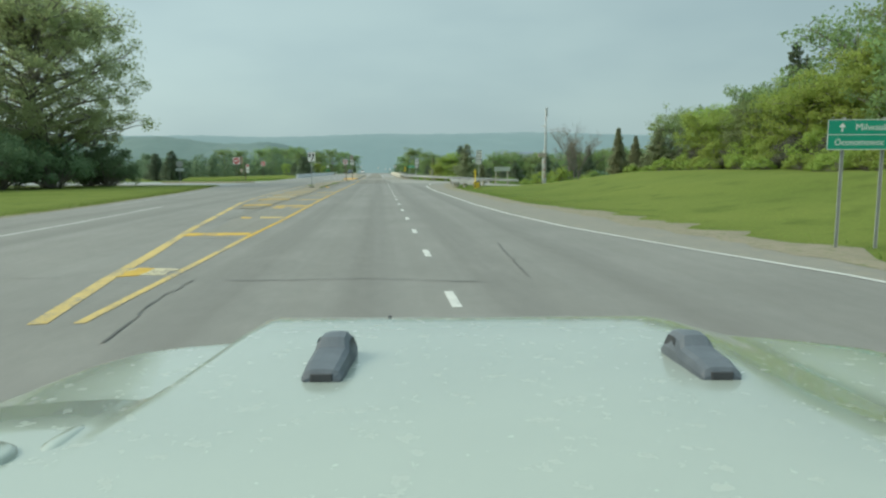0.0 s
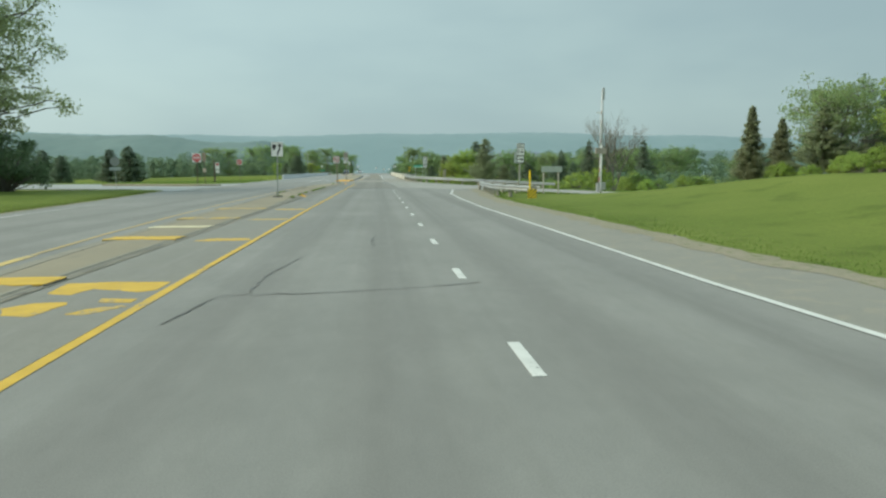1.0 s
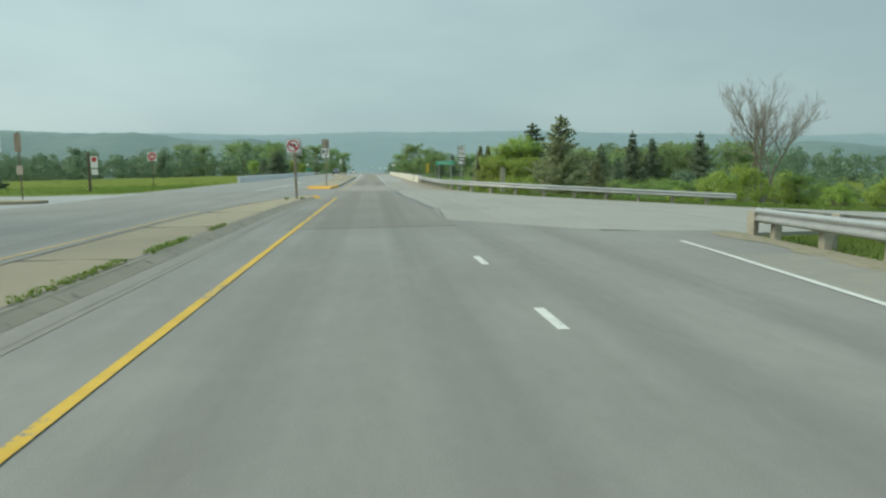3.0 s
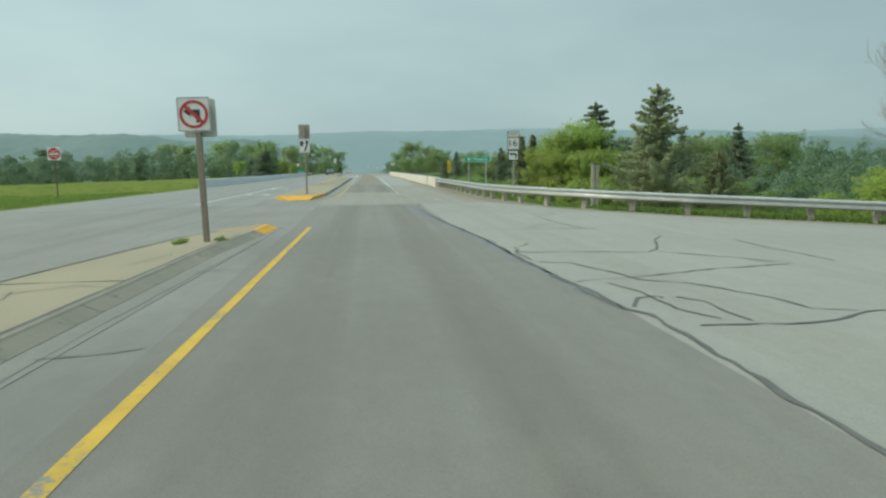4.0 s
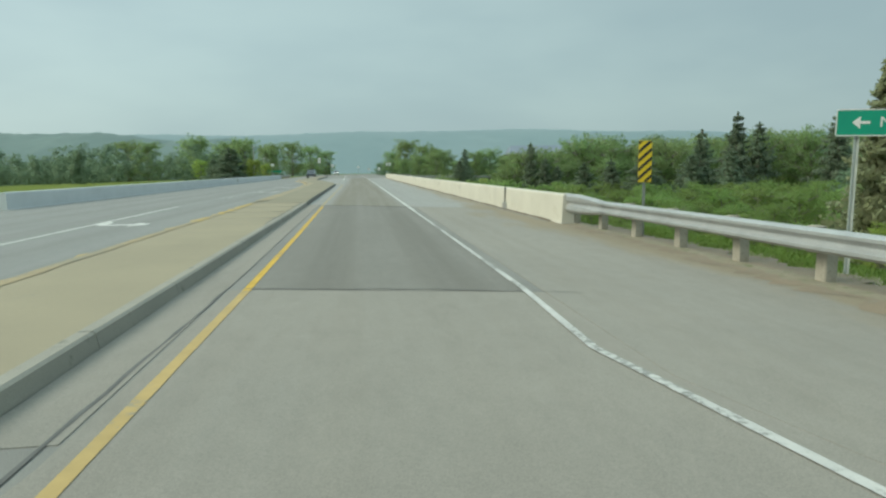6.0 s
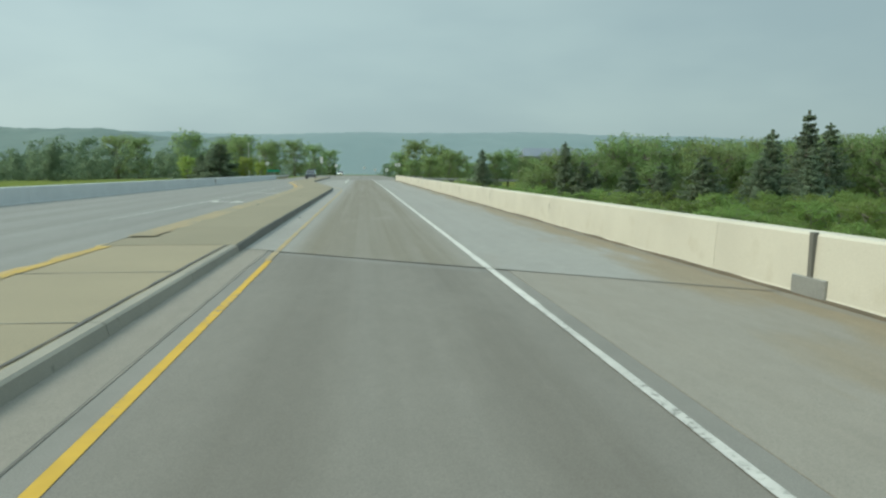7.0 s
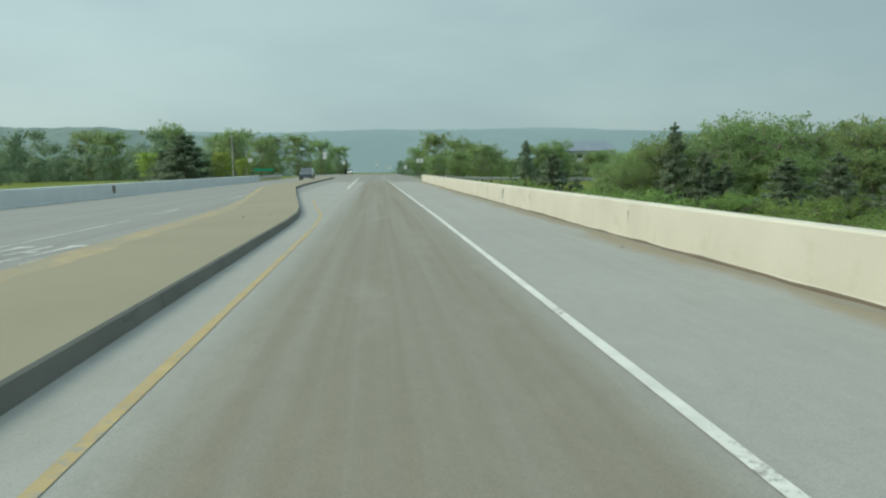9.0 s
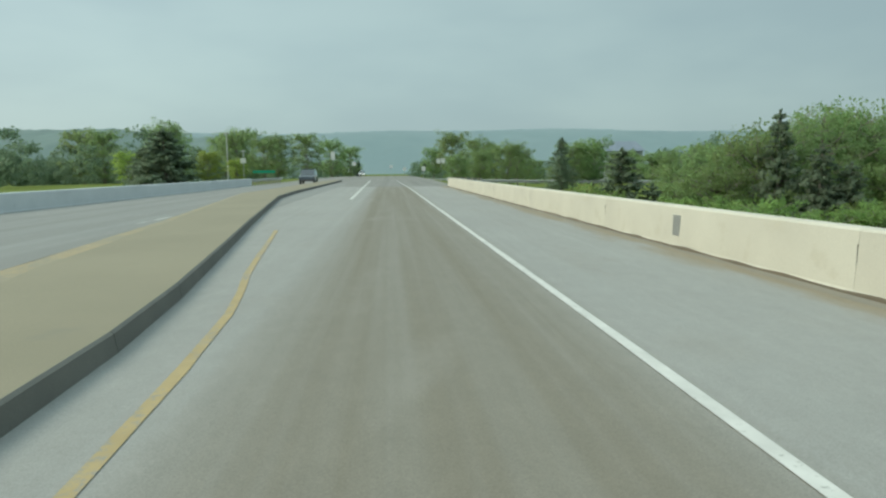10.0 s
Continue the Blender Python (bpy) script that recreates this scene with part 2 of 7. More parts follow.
GRASS = surf("mown_grass", (0.108, 0.142, 0.032), (0.142, 0.172, 0.042), 0.16, 9, 0.95, relief=0.15, depth=0.02, speck=0.20, third=(0.092, 0.122, 0.028), spot=0.55, sheen=0.05)
BLADES = leaf_mat("grass_blades", (0.160, 0.224, 0.046), (0.214, 0.276, 0.064), 0.5)
BARK = surf("tree_bark", (0.230, 0.210, 0.175), (0.165, 0.150, 0.125), 3.0, 30, 0.95, relief=0.6, depth=0.02)
OAK_LEAF = leaf_mat("oak_leaves", (0.305, 0.350, 0.170), (0.450, 0.470, 0.240), 0.68)
OLIVE_LEAF = leaf_mat("olive_spring_leaves", (0.205, 0.260, 0.105), (0.300, 0.345, 0.150), 0.65)
THIN_LEAF = leaf_mat("thin_young_leaves", (0.190, 0.270, 0.105), (0.270, 0.350, 0.140), 0.65)
PLUM_LEAF = leaf_mat("purple_grey_shrub_leaves", (0.105, 0.115, 0.090), (0.165, 0.160, 0.125))
SHRUB_LEAF = leaf_mat("dark_shrub_leaves", (0.155, 0.240, 0.125), (0.235, 0.310, 0.160), 0.6)
BRIGHT_LEAF = leaf_mat("fresh_spring_leaves", (0.248, 0.330, 0.076), (0.390, 0.450, 0.112), 0.62)
LOW_LEAF = leaf_mat("valley_shrub_leaves", (0.200, 0.288, 0.088), (0.295, 0.380, 0.124), 0.7)
MID_LEAF = leaf_mat("green_leaves", (0.200, 0.284, 0.116), (0.292, 0.370, 0.156), 0.7)
CEDAR_LEAF = leaf_mat("cedar_needles", (0.275, 0.310, 0.180), (0.380, 0.400, 0.240), 0.75)
SPRUCE_LEAF = leaf_mat("spruce_needles", (0.152, 0.206, 0.134), (0.214, 0.266, 0.172), 0.55)
# Far foliage: leaf green with some distance haze mixed into the colour.
WOODS_LEAF = leaf_mat("distant_woodland_leaves", (0.168, 0.246, 0.152), (0.190, 0.272, 0.168), 0.55)
# Backdrop hills: the blue-green haze of distance is put into their colours.
HILL = surf("wooded_hill_haze_colour", (0.125, 0.178, 0.165), (0.092, 0.142, 0.136), 0.012, 0.12, 0.95, relief=0, speck=0.10)
HILL_FAR = surf("far_ridge_haze_colour", (0.175, 0.240, 0.250), (0.155, 0.220, 0.232), 0.006, 0.05, 0.95, relief=0, speck=0.05)
GALV = surf("galvanised_steel", (0.450, 0.460, 0.450), (0.380, 0.390, 0.385), 2.5, 40, 0.5, 0.55, 0.08)
POST = surf("weathered_timber", (0.360, 0.340, 0.280), (0.265, 0.245, 0.200), 3.0, 40, 0.9, relief=0.3, third=(0.12, 0.10, 0.08))
POST_PALE = surf("pale_bleached_timber", (0.430, 0.410, 0.345), (0.340, 0.320, 0.265), 3.0, 40, 0.9, relief=0.3, third=(0.24, 0.22, 0.18))
POST_BROWN = surf("brown_weathered_timber", (0.250, 0.215, 0.165), (0.190, 0.160, 0.120), 3.0, 40, 0.9, relief=0.3, third=(0.12, 0.10, 0.08))
POST_DARK = surf("brown_steel_post", (0.135, 0.115, 0.085), (0.180, 0.150, 0.110), 3.0, 40, 0.7, third=(0.09, 0.07, 0.05))
STEEL_GREY = surf("grey_steel_post", (0.390, 0.405, 0.380), (0.320, 0.335, 0.315), 3.0, 40, 0.6, 0.2, 0.1)
SIGN_WHITE = surf("white_sign_sheeting", (0.660, 0.660, 0.640), (0.600, 0.605, 0.590), 2.0, 50, 0.45, relief=0.03, speck=0.05)
SIGN_BLACK = surf("black_sign_legend", (0.020, 0.020, 0.022), (0.030, 0.030, 0.032), 2.0, 50, 0.5, relief=0.03)
SIGN_RED = surf("red_sign_sheeting", (0.480, 0.035, 0.040), (0.400, 0.040, 0.045), 2.0, 50, 0.45, relief=0.03, speck=0.06)
SIGN_GREEN = surf("green_sign_sheeting", (0.012, 0.270, 0.165), (0.010, 0.235, 0.150), 2.0, 50, 0.4, relief=0.03, speck=0.06)
SIGN_YELLOW = surf("yellow_sign_sheeting", (0.820, 0.580, 0.030), (0.760, 0.530, 0.030), 2.0, 50, 0.45, relief=0.03, speck=0.06)
GATE_RED = surf("faded_red_band", (0.480, 0.230, 0.220), (0.420, 0.210, 0.200), 2.0, 50, 0.6, relief=0.03)
SIGN_BACK = surf("bare_aluminium_sign_back", (0.360, 0.365, 0.345), (0.300, 0.305, 0.290), 2.0, 40, 0.5, 0.5, 0.05)
SIGN_BROWN = surf("faded_brown_sign_back", (0.330, 0.300, 0.250), (0.270, 0.245, 0.205), 2.0, 40, 0.7, 0.1, 0.05)
SIGN_BARE = surf("bare_weathered_sign_metal", (0.560, 0.560, 0.520), (0.490, 0.490, 0.455), 2.0, 40, 0.65, relief=0.05)
SIGN_GREY = surf("faded_grey_sign_sheeting", (0.470, 0.500, 0.465), (0.410, 0.440, 0.410), 2.0, 40, 0.7, relief=0.05)
RUBBER = surf("black_rubber", (0.030, 0.032, 0.035), (0.045, 0.047, 0.052), 5.0, 90, 0.6, relief=0.1)
PLASTIC = surf("dusty_grey_black_plastic", (0.075, 0.089, 0.106), (0.120, 0.136, 0.156), 9.0, 200, 0.6, relief=0.15, depth=0.001)
BLUE_PLASTIC = surf("blue_plastic", (0.030, 0.035, 0.230), (0.024, 0.028, 0.190), 5.0, 80, 0.5, relief=0.05)
ROOF = surf("blue_grey_roofing", (0.150, 0.185, 0.230), (0.190, 0.225, 0.270), 0.4, 6, 0.7, relief=0.1)
CHROME = surf("bright_metal", (0.7, 0.7, 0.7), (0.6, 0.6, 0.6), 5.0, 60, 0.25, 0.9, 0.02)


def body_paint(name, a, b, spots):
    m, n, l, p = tree_of(name)
    vec = n.new("ShaderNodeTexCoord").outputs["Object"]
    col = mixed(n, l, ramp(n, l, noise_node(n, l, vec, 1.2), 0.35, 0.65), a, b)
    dust = ramp(n, l, noise_node(n, l, vec, 22.0, 6.0, 0.6), 0.60, 0.72, 0, 0.5)
    col = mixed(n, l, dust, col, spots)
    l.new(col, p.inputs["Base Color"])
    l.new(ramp(n, l, dust, 0, 0.5, 0.18, 0.6), p.inputs["Roughness"])
    p.inputs["Coat Weight"].default_value = 0.6
    p.inputs["Coat Roughness"].default_value = 0.08
    return m


PAINT = body_paint("dusty_pale_green_paint", (0.356, 0.396, 0.352), (0.328, 0.366, 0.328), (0.405, 0.432, 0.384))
CAR_DARK = body_paint("dark_blue_grey_car_paint", (0.060, 0.075, 0.090), (0.070, 0.085, 0.100), (0.12, 0.13, 0.13))
CAR_WHITE = body_paint("white_car_paint", (0.75, 0.75, 0.74), (0.70, 0.70, 0.69), (0.6, 0.6, 0.58))


def glass_mat():
    m, n, l, p = tree_of("dark_glass")
    p.inputs["Base Color"].default_value = (0.02, 0.025, 0.03, 1)
    p.inputs["Roughness"].default_value = 0.05
    p.inputs["Coat Weight"].default_value = 1.0
    return m


GLASS = glass_mat()


def lamp_mat():
    m, n, l, p = tree_of("headlight_on")
    p.inputs["Base Color"].default_value = (0.9, 0.9, 0.85, 1)
    p.inputs["Emission Color"].default_value = (1.0, 0.97, 0.88, 1)
    p.inputs["Emission Strength"].default_value = 1.2
    return m


HEADLIGHT = lamp_mat()


# ---- tools for building ----
class Mesh:
    """Collects vertices and faces for one mesh."""

    def __init__(self):
        self.v, self.f = [], []

    def add(self, verts, faces):
        k = len(self.v)
        self.v += [tuple(p) for p in verts]
        self.f += [tuple(i + k for i in face) for face in faces]
        return self

    def box(self, x0, x1, y0, y1, z0, z1, c=0.0):
        """A box with its edges cut off by c."""
        c = min(c, 0.49 * min(x1 - x0, y1 - y0, z1 - z0))
        if c <= 0:
            v = [(x, y, z) for z in (z0, z1) for y in (y0, y1) for x in (x0, x1)]
            return self.add(v, [(0, 2, 3, 1), (4, 5, 7, 6), (0, 1, 5, 4), (2, 6, 7, 3), (0, 4, 6, 2), (1, 3, 7, 5)])
        def ring(d, z):
            return [(x0 + c + d, y0 + d, z), (x1 - c - d, y0 + d, z), (x1 - d, y0 + c + d, z), (x1 - d, y1 - c - d, z),
                    (x1 - c - d, y1 - d, z), (x0 + c + d, y1 - d, z), (x0 + d, y1 - c - d, z), (x0 + d, y0 + c + d, z)]
        rings = ring(c * 0.5, z0) + ring(0, z0 + c * 0.5) + ring(0, z1 - c * 0.5) + ring(c * 0.5, z1)
        f = [tuple(reversed(range(8))), tuple(range(24, 32))]
        f += [(r * 8 + k, r * 8 + (k + 1) % 8, r * 8 + 8 + (k + 1) % 8, r * 8 + 8 + k) for r in range(3) for k in range(8)]
        return self.add(rings, f)

    def tube(self, points, radii, n=8, caps=True):
        pts = [Vector(p) for p in points]
        verts, faces = [], []
        for i, p in enumerate(pts):
            d = (pts[min(i + 1, len(pts) - 1)] - pts[max(i - 1, 0)]).normalized()
            side = d.orthogonal().normalized() if abs(d.z) > 0.9 else d.cross(Vector((0, 0, 1))).normalized()
            up = side.cross(d)
            r = radii[i] if isinstance(radii, (list, tuple)) else radii
            verts += [p + r * (math.cos(a) * side + math.sin(a) * up) for a in (2 * math.pi * k / n for k in range(n))]
        for i in range(len(pts) - 1):
            faces += [(i * n + k, i * n + (k + 1) % n, i * n + n + (k + 1) % n, i * n + n + k) for k in range(n)]
        if caps:
            faces += [tuple(reversed(range(n))), tuple(range(len(verts) - n, len(verts)))]
        return self.add(verts, faces)

    def plate(self, outline, y0, y1):
        """An outline in x and z, given thickness from y0 (front) to y1."""
        n = len(outline)
        v = [(x, y0, z) for x, z in outline] + [(x, y1, z) for x, z in outline]
        f = [tuple(range(n)), tuple(reversed(range(n, 2 * n)))]
        f += [(k, n + k, n + (k + 1) % n, (k + 1) % n) for k in range(n)]
        return self.add(v, f)

    def slab(self, outline, z0, z1):
        """An outline in x and y (anticlockwise), given thickness from z0 up to z1."""
        n = len(outline)
        v = [(x, y, z0) for x, y in outline] + [(x, y, z1) for x, y in outline]
        f = [tuple(reversed(range(n))), tuple(range(n, 2 * n))]
        f += [(k, (k + 1) % n, n + (k + 1) % n, n + k) for k in range(n)]
        return self.add(v, f)

    def sweep(self, path, profile, closed=True):
        """A profile of (offset to the right, height) carried along a path of (x, y, z)."""
        n, rows = len(profile), []
        for i, p in enumerate(path):
            a, b = path[max(i - 1, 0)], path[min(i + 1, len(path) - 1)]
            dx, dy = b[0] - a[0], b[1] - a[1]
            d = math.hypot(dx, dy) or 1.0
            rows += [(p[0] + o * dy / d, p[1] - o * dx / d, p[2] + h) for o, h in profile]
        m = n if closed else n - 1
        f = [(i * n + k, i * n + (k + 1) % n, i * n + n + (k + 1) % n, i * n + n + k) for i in range(len(path) - 1) for k in range(m)]
        if closed:
            f += [tuple(reversed(range(n))), tuple(range(len(rows) - n, len(rows)))]
        return self.add(rows, f)

    def data(self, name, mat, smooth=False):
        me = bpy.data.meshes.new(name)
        me.from_pydata(self.v, [], self.f)
        bm = bmesh.new()
        bm.from_mesh(me)
        bmesh.ops.recalc_face_normals(bm, faces=bm.faces)
        bm.to_mesh(me)
        bm.free()
        me.materials.append(mat)
        if smooth:
            me.polygons.foreach_set("use_smooth", [True] * len(me.polygons))
        return me


def part(name, shape, mat, parent=None, label="", smooth=False, at=None):
    """One mesh object, under a thing or part if there is one."""
    me = shape.data(name, mat, smooth) if isinstance(shape, Mesh) else shape
    ob = new(name, me)
    if at is not None:
        ob.matrix_basis = at
    if parent is not None:
        ob.parent = parent
    if label:
        tagged(ob, label)
    return ob


def thing(name, m, label, category, group=""):
    ob = new(name)
    ob.empty_display_size = 0.3
    ob.matrix_basis = m
    return tagged(ob, label, category, group)


def smooth01(a, b, v):
    t = np.clip((np.asarray(v, float) - a) / (b - a), 0, 1)
    return t * t * (3 - 2 * t)


def along(points, y):
    """x at y on a polyline of (y, x)."""
    return np.interp(y, [p[0] for p in points], [p[1] for p in points])


def rounded(x0, x1, z0, z1, r, n=4):
    out = []
    for cx, cz, a in ((x1 - r, z0 + r, -90), (x1 - r, z1 - r, 0), (x0 + r, z1 - r, 90), (x0 + r, z0 + r, 180)):
        out += [(cx + r * math.cos(radians(a + 90 * k / n)), cz + r * math.sin(radians(a + 90 * k / n))) for k in range(n + 1)]
    return out


def circle(cx, cz, r, n=28):
    return [(cx + r * math.cos(2 * math.pi * k / n), cz + r * math.sin(2 * math.pi * k / n)) for k in range(n)]


def ring_shape(m, outer, inner, y0, y1):
    n = len(outer)
    v = [(x, y, z) for y in (y0, y1) for loop in (outer, inner) for x, z in loop]
    f = []
    for k in range(n):
        j = (k + 1) % n
        f += [(k, j, n + j, n + k), (2 * n + k, 3 * n + k, 3 * n + j, 2 * n + j), (k, 2 * n + k, 2 * n + j, j), (n + k, n + j, 3 * n + j, 3 * n + k)]
    return m.add(v, f)


def lettering(words, size, width, at, mat, parent, name="lettering"):
    """Words as a flat mesh in the plane of a sign, its front to -y, centred at (x, y, z)."""
    cu = bpy.data.curves.new(name, "FONT")
    cu.body, cu.size, cu.align_x, cu.align_y, cu.extrude = words, size, "CENTER", "CENTER", 0.0015
    cu.resolution_u = 3
    tmp = bpy.data.objects.new(name, cu)
    scene.collection.objects.link(tmp)
    me = bpy.data.meshes.new_from_object(tmp.evaluated_get(bpy.context.evaluated_depsgraph_get()))
    bpy.data.objects.remove(tmp)
    bpy.data.curves.remove(cu)
    xs = [v.co.x for v in me.vertices]
    k = width / (max(xs) - min(xs))
    mid = (max(xs) + min(xs)) / 2
    for v in me.vertices:
        v.co = Vector(((v.co.x - mid) * k + at[0], at[1] - v.co.z, v.co.y + at[2]))
    me.materials.append(mat)
    me.name = name
    return part(name, me, mat, parent)


# ---- the lie of the land ----
ROAD_LEFT = ((-80, -12.5), (24, -12.9), (30, -12.9), (40, -13.7), (50, -14.5), (67, -16.3), (74, -17.3), (300, -17.6), (900, -15.0))
ROAD_RIGHT = ((-80, 8.6), (9, 7.8), (12, 7.8), (16, 7.4), (24, 7.0), (30, 6.3), (42, 6.2), (50, 5.9), (57, 6.1), (63, 6.8), (70, 7.4), (72.4, 7.6),
              (72.6, 4.62), (127, 4.62), (238, 4.62), (239, 5.0), (262, 5.2), (900, 5.2))


def cross_fall(x):
    return -0.011 * np.maximum(0.0, -np.asarray(x, float) - 6.5)


def side_fall(x):
    return -0.047 * (np.clip(x, 5.0, 50.0) - 5.0)


RAMP_NEAR = ((1.0, 77.0), (4.4, 73.0), (7.6, 72.6), (12, 75.0), (20, 75.5), (30, 78.0), (60, 84.0), (160, 104.0))
RAMP_FAR = ((1.0, 104.0), (2.6, 107.0), (4.0, 108.5), (4.6, 104.0), (5.2, 101.2), (6.0, 99.6), (7.4, 98.1), (9.6, 96.6), (14, 94.6), (20, 92.2), (30, 93.0), (60, 100.0), (160, 122.0))


def ground_height(x, y):
    x, y = np.asarray(x, float), np.asarray(y, float)
    shift = 45 * smooth01(30, 60, x)
    valley = smooth01(128 - 0.4 * np.clip(x, 0, 40), 148 - 0.5 * np.clip(x, 0, 40), y) * (1 - smooth01(238, 256, y - shift))
    out_r, out_l = np.maximum(0, x - 6.0), np.maximum(0, -x - 18.0)
    # right: a grassy rise at first, then falling away beside the ramp and behind the rail
    rise = 1.45 * smooth01(8.5, 21, x) * (1 - smooth01(46, 66, y)) + 0.6 * smooth01(20, 45, x) * (1 - smooth01(46, 72, y))
    fall = -np.minimum(out_r * 0.047, 2.4) * smooth01(56, 74, y)
    drop = -np.minimum(out_r * 0.17, 4.6) * smooth01(97, 118, y) * (1 - 0.85 * smooth01(20, 30, x) * (1 - smooth01(126, 140, y))) * (1 - 0.75 * smooth01(236, 262, y))
    left = -np.minimum(out_l * 0.02, 3.0) * smooth01(90, 150, y)
    z = -0.07 + rise + fall + drop + left
    z = z + 0.05 * np.sin(x * 0.7 + y * 0.31) * smooth01(9, 14, x) + 0.04 * np.sin(x * 0.41 - y * 0.53) * smooth01(15, 20, -x)
    z = z * (1 - valley) + (-7.5 + 0.4 * np.sin(x * 0.13) * np.cos(y * 0.11)) * valley
    far = smooth01(300, 700, y)
    z = z * (1 - far) - 6.0 * far
    on_ramp = (x > 1) & (x < 150) & (y > np.interp(x, *zip(*RAMP_NEAR)) - 1.0) & (y < np.interp(x, *zip(*RAMP_FAR)) + 0.4)
    z = np.where(on_ramp, np.minimum(z, side_fall(x) - 0.10), z)
    on_road = (x > along(ROAD_LEFT, y) - 0.2) & (x < along(ROAD_RIGHT, y) + 0.2)
    z = np.where(on_road, np.minimum(z, cross_fall(x) - 0.09), z)
    on_left = (x < -17) & (x > -150) & (y > 76) & (y < 103)
    return np.where(on_left, np.minimum(z, cross_fall(np.maximum(x, -19)) - 0.10), z)


def land(x, y):
    return float(ground_height(x, y))


# ---- large structure: ground, roads, bridge, medians ----
def structure(name, shape, mat, label, smooth=False):
    ob = part(name, shape, mat, None, "", smooth)
    return tagged(ob, label, name.split("_")[0] if name.split("_")[0] in ("ground", "road") else name.replace("_", " "), kind="structure")


def make_ground():
    xs = np.unique(np.concatenate([np.linspace(-2600, -260, 14), np.linspace(-240, -30, 30), np.arange(-28, 44, 0.9), np.linspace(44, 240, 40), np.linspace(260, 2600, 14)]))
    ys = np.unique(np.concatenate([np.linspace(-300, -30, 10), np.arange(-26, 128, 1.1), np.arange(128, 262, 2.2), np.linspace(266, 500, 40), np.linspace(520, 3200, 20)]))
    gx, gy = np.meshgrid(xs, ys)
    gz = ground_height(gx, gy)
    n, m = len(xs), len(ys)
    me = bpy.data.meshes.new("ground")
    k = np.arange(n * m).reshape(m, n)
    faces = np.stack([k[:-1, :-1], k[:-1, 1:], k[1:, 1:], k[1:, :-1]], -1).reshape(-1, 4)
    me.from_pydata(np.stack([gx, gy, gz], -1).reshape(-1, 3).tolist(), [], faces.tolist())
    me.polygons.foreach_set("use_smooth", [True] * len(me.polygons))
    me.materials.append(GRASS)
    return tagged(new("ground", me), "mown green grass rolling away beside the highway", "ground", kind="structure")


make_ground()


def strip(ys, left, right, height, thick=0.45, cols=24):
    """A paved sheet between two edges, with a skirt, laid out in rows along y."""
    m, n = Mesh(), cols + 1
    for y in ys:
        a, b = left(y), right(y)
        for k in range(n):
            x = a + (b - a) * k / cols
            m.v.append((x, y, float(height(x, y))))
    rows = len(ys)
    m.f += [(i * n + k, i * n + k + 1, i * n + n + k + 1, i * n + n + k) for i in range(rows - 1) for k in range(cols)]
    edge = [i * n for i in range(rows)] + [(rows - 1) * n + k for k in range(1, n)] + [i * n + cols for i in range(rows - 2, -1, -1)] + [k for k in range(cols - 1, 0, -1)]
    base = len(m.v)
    m.v += [(m.v[e][0], m.v[e][1], m.v[e][2] - thick) for e in edge]
    m.f += [(edge[k], base + k, base + (k + 1) % len(edge), edge[(k + 1) % len(edge)]) for k in range(len(edge))]
    return m


road_rows = sorted(set([float(v) for v in range(-80, 130, 3)] + [72.4, 72.6, 127.0] + [float(v) for v in range(130, 300, 6)] + [330.0, 380.0, 450.0, 600.0, 900.0]))
road = structure("road", strip(road_rows, lambda y: along(ROAD_LEFT, y), lambda y: along(ROAD_RIGHT, y), lambda x, y: cross_fall(x) - 8 * smooth01(330, 900, y) * 0.9), ASPHALT,
                 "worn grey asphalt divided highway with sealed cracks")
EDGE_LINE = ((6.9, -20), (6.75, 6), (6.5, 8.5), (5.7, 12), (4.8, 16.7), (4.3, 22), (4.05, 28), (3.98, 37), (3.86, 46), (4.0, 54), (4.25, 60.8), (5.2, 68.3), (5.4, 70.2))
structure("pavement_verge", strip([float(v) for v in range(8, 69, 2)], lambda y: float(np.interp(y, [p[1] for p in EDGE_LINE], [p[0] for p in EDGE_LINE])), lambda y: along(ROAD_RIGHT, y) - 0.15, lambda x, y: 0.004, 0.05, 8), SHOULDER_DUSTY,
          "dusty pale asphalt shoulder outside the edge line")


def across(xs, near, far, height, thick=0.4, rows=14):
    m, n = Mesh(), rows + 1
    for x in xs:
        a, b = np.interp(x, *zip(*near)), np.interp(x, *zip(*far))
        m.v += [(x, a + (b - a) * k / rows, float(height(x))) for k in range(n)]
    c = len(xs)
    m.f += [(i * n + k, i * n + n + k, i * n + n + k + 1, i * n + k + 1) for i in range(c - 1) for k in range(rows)]
    edge = [k for k in range(n)] + [i * n + rows for i in range(1, c)] + [(c - 1) * n + k for k in range(rows - 1, -1, -1)] + [i * n for i in range(c - 2, 0, -1)]
    base = len(m.v)
    m.v += [(m.v[e][0], m.v[e][1], m.v[e][2] - thick) for e in edge]
    m.f += [(edge[k], edge[(k + 1) % len(edge)], base + (k + 1) % len(edge), base + k) for k in range(len(edge))]
    return m


ramp_xs = [0.9, 1.0, 1.8, 2.6, 3.3, 4.0, 4.4, 4.6, 5.2, 6, 6.8, 7.6, 8.6, 9.6, 11, 12, 14, 17, 20, 25, 30, 40, 50, 60, 90, 160]
structure("pavement_ramp", across(ramp_xs, RAMP_NEAR, RAMP_FAR, lambda x: 0.005 + side_fall(x)), APRON, "pale old concrete ramp paving with dark sealed cracks")
LEFT_NEAR = ((-160, 96.0), (-60, 88.0), (-35, 84.0), (-22, 80.0), (-19, 77.0), (-16.2, 72.0))
